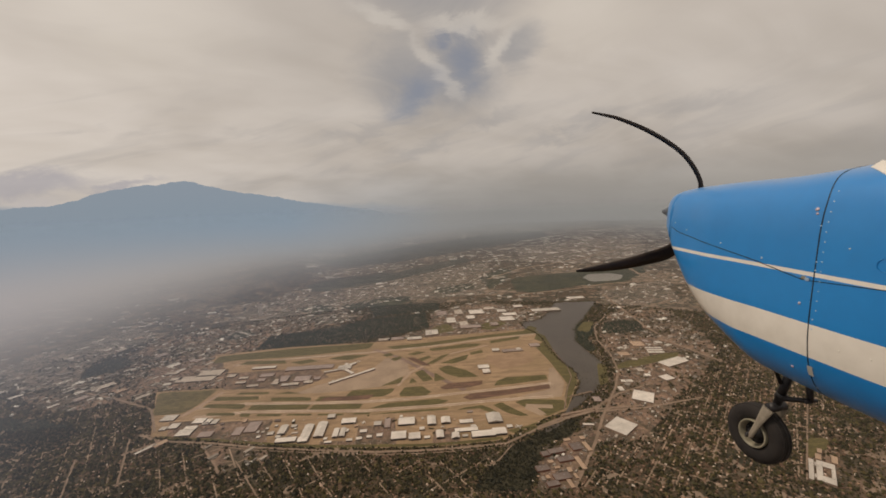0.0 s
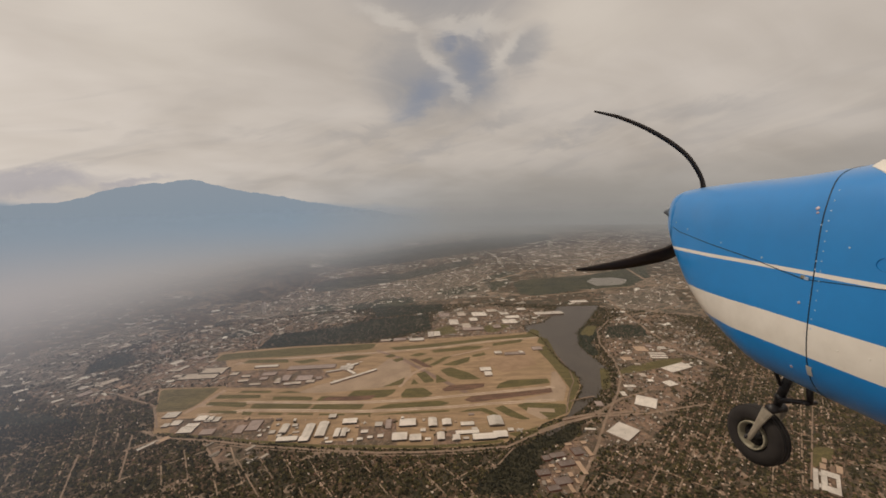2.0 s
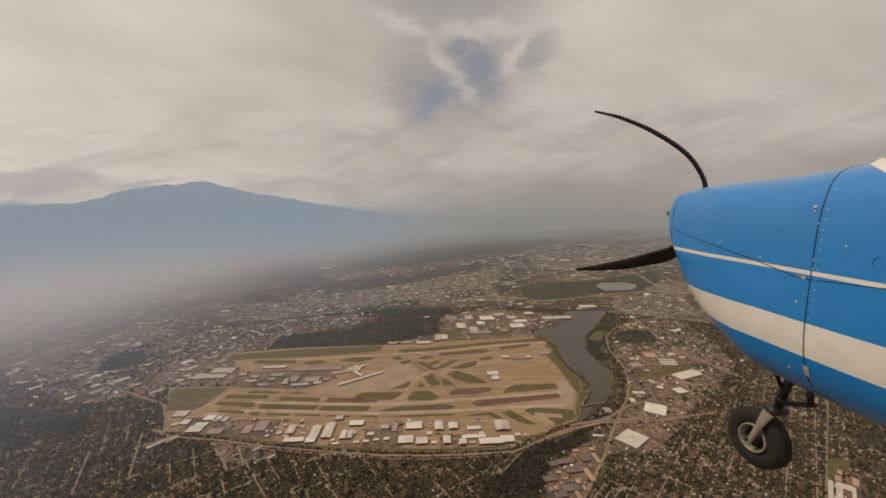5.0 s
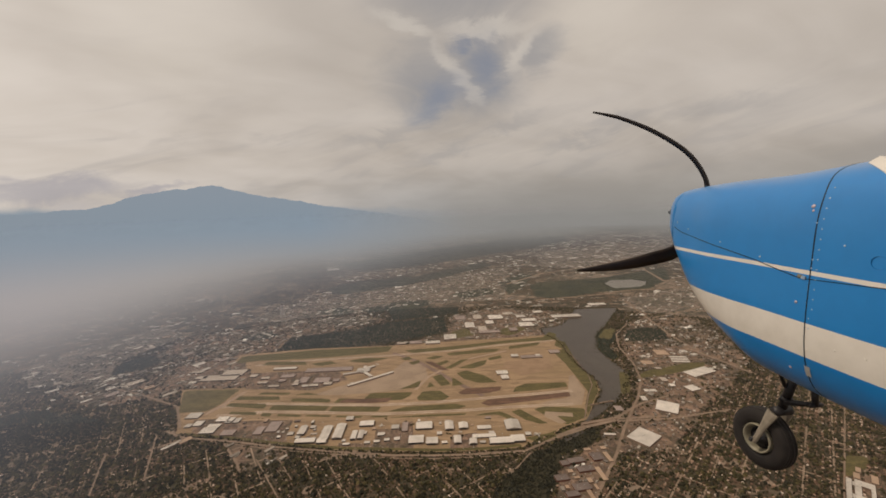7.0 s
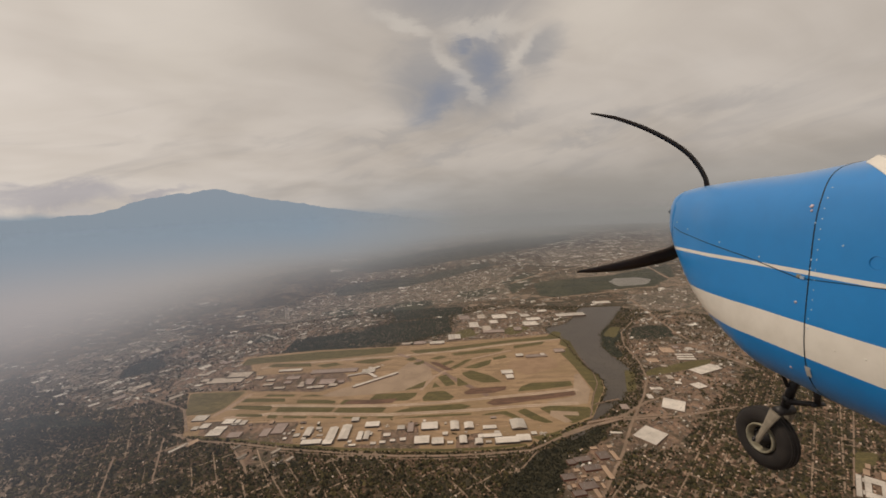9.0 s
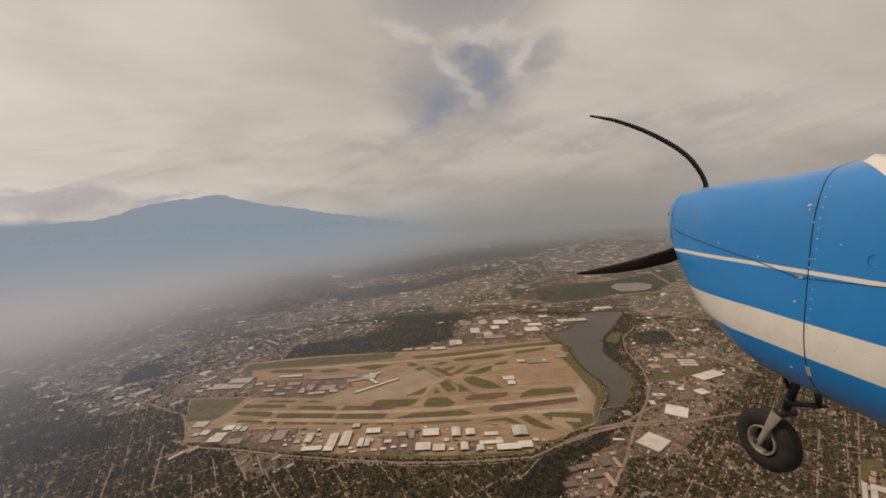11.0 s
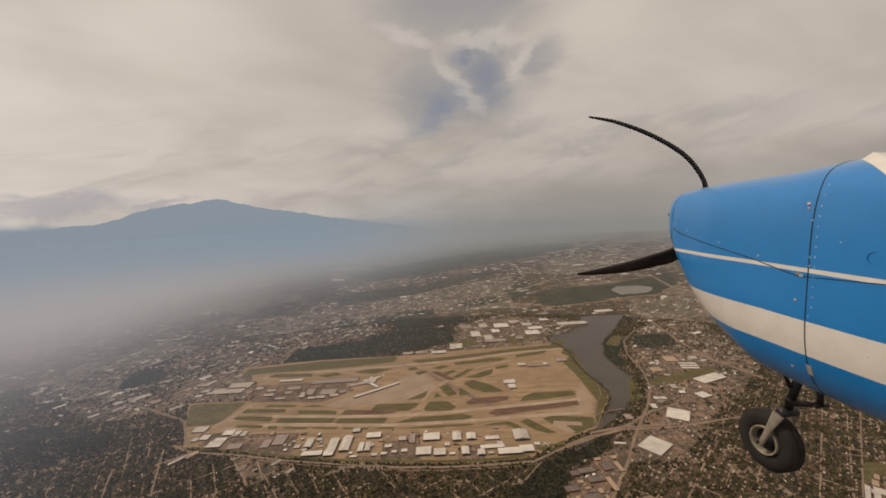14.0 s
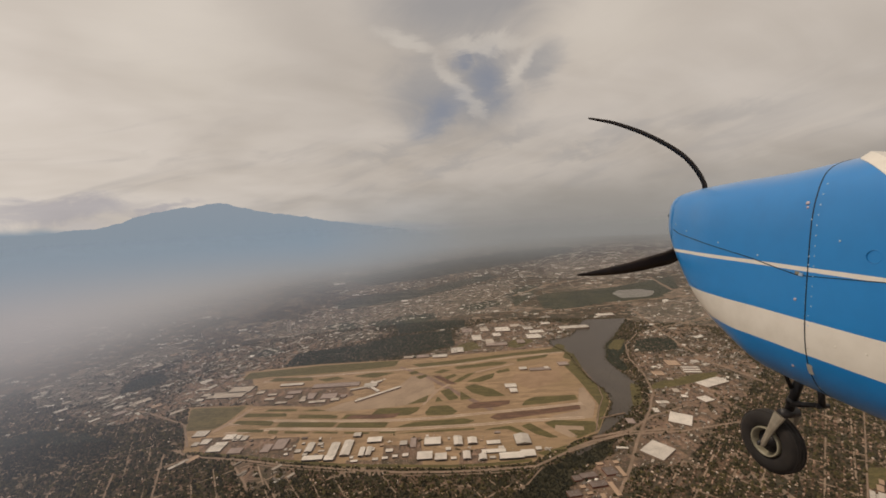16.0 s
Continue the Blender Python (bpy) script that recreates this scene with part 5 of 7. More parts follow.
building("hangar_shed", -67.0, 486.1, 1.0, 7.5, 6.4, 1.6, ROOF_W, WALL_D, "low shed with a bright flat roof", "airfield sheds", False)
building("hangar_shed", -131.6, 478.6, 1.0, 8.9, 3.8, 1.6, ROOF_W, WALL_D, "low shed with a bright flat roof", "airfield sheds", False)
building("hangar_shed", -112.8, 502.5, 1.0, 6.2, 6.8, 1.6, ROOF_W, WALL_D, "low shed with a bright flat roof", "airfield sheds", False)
building("freight_hall", -415.4, 700.7, 1.0, 64.4, 23.1, 1.8, ROOF_P, WALL_D, "broad freight hall with a pale grey roof", "freight halls", False)
building("freight_hall", -399.9, 721.2, 1.0, 41.0, 27.0, 1.8, ROOF_P, WALL_D, "broad freight hall with a pale grey roof", "freight halls", False)
building("freight_hall", -452.1, 704.4, 1.0, 20.2, 11.9, 1.8, ROOF_P, WALL_D, "broad freight hall with a pale grey roof", "freight halls", False)
building("freight_hall", -354.5, 704.0, 1.0, 13.3, 11.2, 1.8, ROOF_P, WALL_D, "broad freight hall with a pale grey roof", "freight halls", False)
building("freight_hall", -328.2, 691.8, 1.0, 15.2, 8.1, 1.8, ROOF_P, WALL_D, "broad freight hall with a pale grey roof", "freight halls", False)
building("freight_hall", -325.1, 673.1, 1.0, 16.9, 7.7, 1.8, ROOF_P, WALL_D, "broad freight hall with a pale grey roof", "freight halls", False)
building("freight_hall", -298.5, 657.3, 1.0, 18.5, 7.3, 1.8, ROOF_P, WALL_D, "broad freight hall with a pale grey roof", "freight halls", False)
building("freight_hall", -262.7, 666.9, 1.0, 10.4, 19.5, 1.8, ROOF_P, WALL_D, "broad freight hall with a pale grey roof", "freight halls", False)
building("freight_hall", -229.0, 654.8, 1.0, 16.2, 9.3, 1.8, ROOF_P, WALL_D, "broad freight hall with a pale grey roof", "freight halls", False)
building("freight_hall", -205.8, 659.0, 1.0, 14.2, 9.3, 1.8, ROOF_P, WALL_D, "broad freight hall with a pale grey roof", "freight halls", False)
building("freight_hall", -475.9, 731.7, 1.0, 23.3, 9.6, 1.8, ROOF_P, WALL_D, "broad freight hall with a pale grey roof", "freight halls", False)
building("depot", -219.5, 719.9, 1.0, 86.5, 16.6, 1.8, ROOF_G, WALL_T, "large depot with a flat grey roof", "depots", False)
building("depot", -260.6, 518.1, 1.0, 11.4, 18.8, 1.8, ROOF_G, WALL_T, "large depot with a flat grey roof", "depots", False)
building("depot", -244.5, 526.7, 1.0, 16.5, 25.5, 1.8, ROOF_G, WALL_T, "large depot with a flat grey roof", "depots", False)
building("depot", -302.5, 515.9, 1.0, 17.9, 12.8, 1.8, ROOF_G, WALL_T, "large depot with a flat grey roof", "depots", False)
building("depot", -58.9, 513.3, 1.0, 7.8, 22.5, 1.8, ROOF_G, WALL_T, "large depot with a flat grey roof", "depots", False)
building("depot", -289.1, 697.3, 1.0, 23.9, 13.4, 1.8, ROOF_G, WALL_T, "large depot with a flat grey roof", "depots", False)
building("depot", -292.2, 678.8, 1.0, 12.7, 10.2, 1.8, ROOF_G, WALL_T, "large depot with a flat grey roof", "depots", False)
building("depot", -253.2, 677.2, 1.0, 14.7, 22.5, 1.8, ROOF_G, WALL_T, "large depot with a flat grey roof", "depots", False)
building("depot", -219.9, 673.8, 1.0, 27.0, 19.6, 1.8, ROOF_G, WALL_T, "large depot with a flat grey roof", "depots", False)
building("depot", -194.2, 671.2, 1.0, 10.3, 9.6, 1.8, ROOF_G, WALL_T, "large depot with a flat grey roof", "depots", False)
building("depot", 168.3, 744.9, 1.0, 41.2, 11.7, 1.8, ROOF_G, WALL_T, "large depot with a flat grey roof", "depots", False)
building("depot", 218.6, 766.0, 1.0, 19.9, 15.6, 1.8, ROOF_G, WALL_T, "large depot with a flat grey roof", "depots", False)
building("terminal_hall", -153.5, 710.2, 1.0, 23.8, 15.8, 2.4, ROOF_W, WALL_T, "bright white flat-roofed terminal hall", "terminal", False)
building("terminal_hall", 99.8, 675.8, 1.0, 19.9, 14.3, 2.4, ROOF_W, WALL_T, "bright white flat-roofed terminal hall", "terminal", False)
building("terminal_hall", 101.6, 656.9, 1.0, 12.6, 15.9, 2.4, ROOF_W, WALL_T, "bright white flat-roofed terminal hall", "terminal", False)
building("terminal_hall", 136.4, 751.6, 1.0, 14.3, 11.8, 2.4, ROOF_W, WALL_T, "bright white flat-roofed terminal hall", "terminal", False)
building("terminal_hall", 181.5, 749.2, 1.0, 7.6, 8.9, 2.4, ROOF_W, WALL_T, "bright white flat-roofed terminal hall", "terminal", False)
building("terminal_hall", -307.6, 732.0, 1.0, 43.3, 8.8, 2.4, ROOF_W, WALL_T, "bright white flat-roofed terminal hall", "terminal", False)
building("terminal_hall", -242.7, 651.9, 1.0, 11.1, 7.0, 2.4, ROOF_W, WALL_T, "bright white flat-roofed terminal hall", "terminal", False)
building("concourse", -170.1, 699.5, 17.5, 36.8, 6.0, 2.2, ROOF_W, WALL_T, "long white flat-roofed concourse", "terminal")
building("concourse", -148.5, 718.8, 38.1, 33.3, 6.0, 2.2, ROOF_W, WALL_T, "long white flat-roofed concourse", "terminal")
building("concourse", -153.4, 713.1, -93.2, 30.6, 6.0, 2.2, ROOF_W, WALL_T, "long white flat-roofed concourse", "terminal")
building("concourse", -132.8, 671.7, 34.9, 87.3, 5.5, 2.2, ROOF_W, WALL_T, "long white flat-roofed concourse", "terminal")
building("concourse", -142.9, 691.9, -49.4, 28.0, 6.0, 2.2, ROOF_W, WALL_T, "long white flat-roofed concourse", "terminal")
building("warehouse", 43.1, 1031.5, 1.0, 26.2, 35.8, 2.27, ROOF_G, WALL_T, "long warehouse with a grey flat roof", "warehouses", False)
building("warehouse", 63.5, 962.9, 1.0, 22.8, 41.9, 2.44, ROOF_W, WALL_T, "long warehouse with a white flat roof", "warehouses", False)
building("warehouse", 92.1, 926.9, 1.0, 20.2, 39.1, 2.61, ROOF_P, WALL_T, "long warehouse with a pale grey flat roof", "warehouses", False)
building("warehouse", 5.2, 876.9, 1.0, 13.5, 34.8, 2.78, ROOF_W, WALL_T, "long warehouse with a white flat roof", "warehouses", False)
building("warehouse", 19.5, 878.8, 1.0, 13.5, 30.7, 2.95, ROOF_W, WALL_T, "long warehouse with a white flat roof", "warehouses", False)
building("warehouse", 105.5, 903.5, 1.0, 48.6, 18.6, 3.12, ROOF_G, WALL_T, "long warehouse with a grey flat roof", "warehouses", False)
building("warehouse", 135.6, 1022.2, 1.0, 37.6, 35.5, 3.29, ROOF_W, WALL_T, "long warehouse with a white flat roof", "warehouses", False)
building("warehouse", 171.2, 1055.1, 1.0, 21.0, 25.3, 2.10, ROOF_P, WALL_T, "long warehouse with a pale grey flat roof", "warehouses", False)
building("warehouse", 202.6, 951.6, 1.0, 34.6, 31.4, 2.27, ROOF_W, WALL_T, "long warehouse with a white flat roof", "warehouses", False)
building("warehouse", 217.9, 988.4, 1.0, 35.9, 22.5, 2.44, ROOF_W, WALL_T, "long warehouse with a white flat roof", "warehouses", False)
building("warehouse", 163.9, 916.6, 1.0, 18.3, 24.2, 2.61, ROOF_G, WALL_T, "long warehouse with a grey flat roof", "warehouses", False)
building("warehouse", 115.2, 979.2, 1.0, 19.7, 27.2, 2.78, ROOF_W, WALL_T, "long warehouse with a white flat roof", "warehouses", False)
building("warehouse", 88.3, 1029.7, 1.0, 20.8, 35.8, 2.95, ROOF_P, WALL_T, "long warehouse with a pale grey flat roof", "warehouses", False)
building("warehouse", 318.8, 1008.9, 1.0, 75.4, 24.0, 3.12, ROOF_W, WALL_T, "long warehouse with a white flat roof", "warehouses", False)
building("warehouse", 441.6, 1113.0, 1.0, 49.7, 22.3, 3.29, ROOF_W, WALL_T, "long warehouse with a white flat roof", "warehouses", False)
building("warehouse", -64.5, 852.1, 1.0, 26.4, 16.5, 2.10, ROOF_G, WALL_T, "long warehouse with a grey flat roof", "warehouses", False)
building("warehouse", -26.7, 847.2, 1.0, 32.0, 16.4, 2.27, ROOF_W, WALL_T, "long warehouse with a white flat roof", "warehouses", False)
building("warehouse", -95.7, 848.8, 1.0, 19.1, 12.3, 2.44, ROOF_P, WALL_T, "long warehouse with a pale grey flat roof", "warehouses", False)
building("warehouse", 203.1, 1022.1, 1.0, 23.7, 24.0, 2.61, ROOF_W, WALL_T, "long warehouse with a white flat roof", "warehouses", False)
building("warehouse", 257.0, 1058.2, 1.0, 24.3, 19.4, 2.78, ROOF_W, WALL_T, "long warehouse with a white flat roof", "warehouses", False)
building("superstore", 246.8, 468.5, 37.9, 33.5, 28.2, 1.8, ROOF_W, WALL_T, "big store with a broad white flat roof", "stores", False)
building("superstore", 316.3, 538.1, 56.1, 31.1, 28.1, 1.8, ROOF_W, WALL_T, "big store with a broad white flat roof", "stores", False)
building("superstore", 434.7, 648.1, 21.1, 52.9, 22.0, 1.8, ROOF_W, WALL_T, "big store with a broad white flat roof", "stores", False)
building("superstore", 386.0, 591.1, 16.2, 18.2, 16.5, 1.8, ROOF_W, WALL_T, "big store with a broad white flat roof", "stores", False)
building("shop", 246.6, 540.0, -8.0, 10.2, 13.5, 1.2, ROOF_G, WALL_T, "small shop with a grey flat roof", "shops", False)
building("shop", 296.5, 565.7, -8.0, 7.3, 13.3, 1.2, ROOF_W, WALL_T, "small shop with a pale flat roof", "shops", False)
building("shop", 360.4, 625.8, -8.0, 9.8, 14.1, 1.2, ROOF_P, WALL_T, "small shop with a pale grey flat roof", "shops", False)
building("shop", 207.4, 477.7, -8.0, 14.1, 4.0, 1.2, ROOF_W, WALL_T, "small shop with a pale flat roof", "shops", False)
building("shop", 465.0, 742.0, -8.0, 12.4, 13.3, 1.2, ROOF_W, WALL_T, "small shop with a pale flat roof", "shops", False)
building("shop", 444.3, 753.8, -8.0, 10.5, 13.5, 1.2, ROOF_G, WALL_T, "small shop with a grey flat roof", "shops", False)
building("shop", 321.9, 589.0, -8.0, 11.8, 8.3, 1.2, ROOF_W, WALL_T, "small shop with a pale flat roof", "shops", False)
building("shop", 375.7, 670.3, -8.0, 9.5, 8.0, 1.2, ROOF_P, WALL_T, "small shop with a pale grey flat roof", "shops", False)
building("shop", 313.5, 589.9, -8.0, 7.6, 8.2, 1.2, ROOF_W, WALL_T, "small shop with a pale flat roof", "shops", False)
building("shop", 362.1, 604.8, -8.0, 8.6, 8.9, 1.2, ROOF_W, WALL_T, "small shop with a pale flat roof", "shops", False)
building("storage_row", 438.2, 716.0, -8.0, 30.0, 6.8, 1.0, ROOF_W, WALL_T, "low storage row with a white roof", "storage rows", False)
building("storage_row", 434.9, 705.2, -8.0, 29.6, 6.6, 1.0, ROOF_W, WALL_T, "low storage row with a white roof", "storage rows", False)
building("storage_row", 431.7, 694.8, -8.0, 29.2, 6.4, 1.0, ROOF_W, WALL_T, "low storage row with a white roof", "storage rows", False)
building("storage_row", 420.6, 741.4, -8.0, 22.8, 25.8, 1.0, ROOF_T, WALL_T, "low storage row with a tan roof", "storage rows", False)
building("storage_row", 369.5, 696.6, -8.0, 19.7, 16.9, 1.0, ROOF_T, WALL_T, "low storage row with a tan roof", "storage rows", False)
building("brick_block", 138.4, 385.5, 8.0, 18.6, 10.5, 1.8, ROOF_B, WALL_R, "brick apartment block with a slate-grey roof", "brick blocks", False)
building("brick_block", 121.7, 400.5, 8.0, 14.5, 9.2, 1.8, ROOF_B, WALL_R, "brick apartment block with a slate-grey roof", "brick blocks", False)
building("brick_block", 152.3, 413.4, 8.0, 18.6, 9.0, 1.8, ROOF_B, WALL_R, "brick apartment block with a slate-grey roof", "brick blocks", False)
building("brick_block", 146.8, 428.6, 8.0, 19.3, 8.5, 1.8, ROOF_B, WALL_R, "brick apartment block with a slate-grey roof", "brick blocks", False)
building("brick_block", 173.3, 434.0, 8.0, 14.2, 13.2, 1.8, ROOF_B, WALL_R, "brick apartment block with a slate-grey roof", "brick blocks", False)
building("brick_block", 125.5, 375.7, 8.0, 13.7, 7.5, 1.8, ROOF_B, WALL_R, "brick apartment block with a slate-grey roof", "brick blocks", False)
building("brick_block", 132.4, 424.5, 8.0, 8.9, 8.3, 1.8, ROOF_B, WALL_R, "brick apartment block with a slate-grey roof", "brick blocks", False)
building("long_block", 166.6, 404.9, 5.0, 5.5, 21.8, 1.2, ROOF_T, WALL_T, "long low block with a tan roof", "brick blocks", False)
building("long_block", 143.7, 374.5, 5.0, 4.5, 13.4, 1.2, ROOF_T, WALL_T, "long low block with a tan roof", "brick blocks", False)
building("long_block", 186.1, 433.1, 5.0, 5.2, 17.8, 1.2, ROOF_T, WALL_T, "long low block with a tan roof", "brick blocks", False)
building("long_block", 134.3, 410.8, 5.0, 6.2, 4.9, 1.2, ROOF_T, WALL_T, "long low block with a tan roof", "brick blocks", False)
building("long_block", 150.4, 395.1, 5.0, 4.8, 7.4, 1.2, ROOF_T, WALL_T, "long low block with a tan roof", "brick blocks", False)
building("long_block", 138.2, 400.3, 5.0, 6.0, 3.7, 1.2, ROOF_T, WALL_T, "long low block with a tan roof", "brick blocks", False)
building("long_block", 187.4, 450.5, 5.0, 6.7, 5.9, 1.2, ROOF_T, WALL_T, "long low block with a tan roof", "brick blocks", False)
building("long_block", 153.5, 384.6, 5.0, 2.9, 7.9, 1.2, ROOF_T, WALL_T, "long low block with a tan roof", "brick blocks", False)
building("long_block", 123.3, 386.5, 5.0, 4.1, 5.2, 1.2, ROOF_T, WALL_T, "long low block with a tan roof", "brick blocks", False)
building("long_block", 167.4, 448.5, 5.0, 8.0, 4.7, 1.2, ROOF_T, WALL_T, "long low block with a tan roof", "brick blocks", False)
building("school_wing", 401.4, 350.3, 45.0, 10.8, 14.6, 1.8, ROOF_W, WALL_T, "white flat-roofed school wing round a courtyard", "school")
building("school_wing", 422.2, 371.1, 45.0, 10.1, 14.6, 1.8, ROOF_W, WALL_T, "white flat-roofed school wing round a courtyard", "school")
building("school_wing", 408.4, 364.4, 45.0, 18.7, 4.8, 1.8, ROOF_W, WALL_T, "white flat-roofed school wing round a courtyard", "school")
building("school_wing", 416.0, 356.8, 45.0, 18.7, 3.1, 1.8, ROOF_W, WALL_T, "white flat-roofed school wing round a courtyard", "school")
building("school_annex", 402.5, 367.7, 45.0, 41.1, 4.0, 1.4, ROOF_W, WALL_T, "pale flat-roofed annex beside the school", "school")
building("school_annex", 397.2, 357.8, 45.0, 7.7, 1.5, 1.4, ROOF_W, WALL_T, "pale flat-roofed annex beside the school", "school")
building("school_annex", 413.9, 374.4, 45.0, 7.7, 1.5, 1.4, ROOF_W, WALL_T, "pale flat-roofed annex beside the school", "school")
building("school_hall", 428.9, 385.5, 45.0, 11.6, 5.0, 1.2, ROOF_T, WALL_T, "tan flat-roofed school hall", "school")
building("school_hall", 440.5, 378.3, 45.0, 15.5, 5.0, 1.2, ROOF_T, WALL_T, "tan flat-roofed school hall", "school")
building("school_hall", 439.8, 394.3, 45.0, 9.7, 4.0, 1.2, ROOF_T, WALL_T, "tan flat-roofed school hall", "school")
building("industrial_hall", -572.0, 650.0, 55.0, 19.0, 14.2, 1.8, ROOF_G, WALL_T, "industrial hall with a grey flat roof", "industrial halls", False)
building("industrial_hall", -592.7, 672.8, 55.0, 13.1, 12.1, 1.8, ROOF_W, WALL_T, "industrial hall with a pale flat roof", "industrial halls", False)
building("industrial_hall", -565.2, 694.6, 55.0, 24.7, 15.6, 1.8, ROOF_P, WALL_T, "industrial hall with a pale grey flat roof", "industrial halls", False)
building("industrial_hall", -523.9, 670.5, 55.0, 15.1, 11.5, 1.8, ROOF_T, WALL_T, "industrial hall with a tan flat roof", "industrial halls", False)
building("industrial_hall", -496.8, 771.8, 55.0, 22.2, 14.2, 1.8, ROOF_W, WALL_T, "industrial hall with a pale flat roof", "industrial halls", False)
building("industrial_hall", -459.0, 790.9, 55.0, 17.6, 10.9, 1.8, ROOF_G, WALL_T, "industrial hall with a grey flat roof", "industrial halls", False)
building("industrial_hall", -466.7, 743.8, 55.0, 16.6, 9.8, 1.8, ROOF_W, WALL_T, "industrial hall with a pale flat roof", "industrial halls", False)
building("industrial_hall", -674.7, 881.9, 55.0, 20.1, 14.6, 1.8, ROOF_P, WALL_T, "industrial hall with a pale grey flat roof", "industrial halls", False)
building("industrial_hall", -693.1, 962.1, 55.0, 17.3, 14.1, 1.8, ROOF_T, WALL_T, "industrial hall with a tan flat roof", "industrial halls", False)
building("industrial_hall", -695.1, 671.8, 55.0, 17.7, 9.7, 1.8, ROOF_W, WALL_T, "industrial hall with a pale flat roof", "industrial halls", False)
building("industrial_hall", -558.6, 833.7, 55.0, 21.4, 16.7, 1.8, ROOF_G, WALL_T, "industrial hall with a grey flat roof", "industrial halls", False)
building("industrial_hall", -597.0, 628.7, 55.0, 14.4, 8.2, 1.8, ROOF_W, WALL_T, "industrial hall with a pale flat roof", "industrial halls", False)
building("industrial_hall", -716.7, 705.0, 55.0, 11.6, 10.6, 1.8, ROOF_P, WALL_T, "industrial hall with a pale grey flat roof", "industrial halls", False)
building("industrial_hall", -351.7, 501.2, 55.0, 16.0, 7.9, 1.8, ROOF_T, WALL_T, "industrial hall with a tan flat roof", "industrial halls", False)
building("industrial_hall", -363.7, 490.9, 55.0, 23.5, 4.7, 1.8, ROOF_W, WALL_T, "industrial hall with a pale flat roof", "industrial halls", False)
building("industrial_hall", -471.5, 792.3, 55.0, 12.6, 11.0, 1.8, ROOF_G, WALL_T, "industrial hall with a grey flat roof", "industrial halls", False)
building("industrial_hall", -706.2, 885.8, 55.0, 14.5, 9.9, 1.8, ROOF_W, WALL_T, "industrial hall with a pale flat roof", "industrial halls", False)
SHED_ROOFS = ((ROOF_G, "grey"), (ROOF_B, "dark"), (ROOF_T, "tan"), (ROOF_P, "pale grey"), (ROOF_W, "white"))
placed = 0
while placed < 20:
    x0 = rnd.uniform(-375, 100)
    f = (x0 + 375) / 475
    y0 = rnd.uniform(518 - 60 * f, 560 - 55 * f) if f < .5 else rnd.uniform(468, 532 - 40 * max(0, f - .85))
    lx, ly = rnd.uniform(3, 9), rnd.uniform(2.5, 5.5)
    if any(abs(x0 - bx) < (l1 + lx) / 2 + .8 and abs(y0 - by) < (l2 + ly) / 2 + .8 for bx, by, t, l1, l2 in BUILT):
        continue
    tone, word = rnd.choice(SHED_ROOFS)
    building("yard_shed", x0, y0, rnd.choice((1.0, 1.0, 91.0)), lx, ly, rnd.uniform(.8, 1.8), tone, WALL_D, "small yard shed with a " + word + " flat roof", "yard sheds", False)
    placed += 1
PARKED = [(116.0, 483.5, 20, 5.5), (-92.5, 520.2, 80, 4.0), (-163.5, 659.2, 60, 4.0), (-135.9, 681.5, 50, 4.0), (-106.3, 687.9, 50, 4.0), (-132.3, 736.9, 120, 4.0), (16.2, 496.5, 30, 3.0)]
HANGAR_STRIP = [(-369.1, 522.5), (-394.7, 569.2), (-128.1, 540.7), (34.7, 537.8), (122.8, 501.5), (88.7, 464.7), (-13.9, 462.9), (-144.0, 476.0), (-222.6, 491.6)]
SOUTH_ROW = [(-364.5, 515.3), (-286.6, 500.2), (-219.0, 482.7), (-141.9, 467.6), (-69.6, 457.8), (-13.9, 453.8), (41.4, 453.2), (94.1, 457.3)]
EAST_ROW = [(91.7, 446.3), (111.8, 458.3), (135.7, 468.3), (169.9, 484.4), (197.9, 499.5)]
YARD_TREES = [(-60.0, 526.2), (-63.8, 506.8), (20.2, 488.3), (1.1, 493.7), (5.2, 483.1), (-49.2, 519.5), (-190.2, 530.9), (-271.9, 552.7), (-86.9, 537.3)]
FAR_TOWER = (-464.0, 1117.4)

# a slender tower far off in the haze
tower = new("office_tower")
tower.location = (*FAR_TOWER, 0)
tagged(tower, "slender pale office tower far off in haze", "building")
bm = bmesh.new()
box(bm, -4, 4, -4, 4, 0, 34)
part("wall", bm, ROOF_W, tower)
bm = bmesh.new()
box(bm, -2.5, 2.5, -2.5, 2.5, 34.003, 38)
part("roof", bm, ROOF_G, tower)

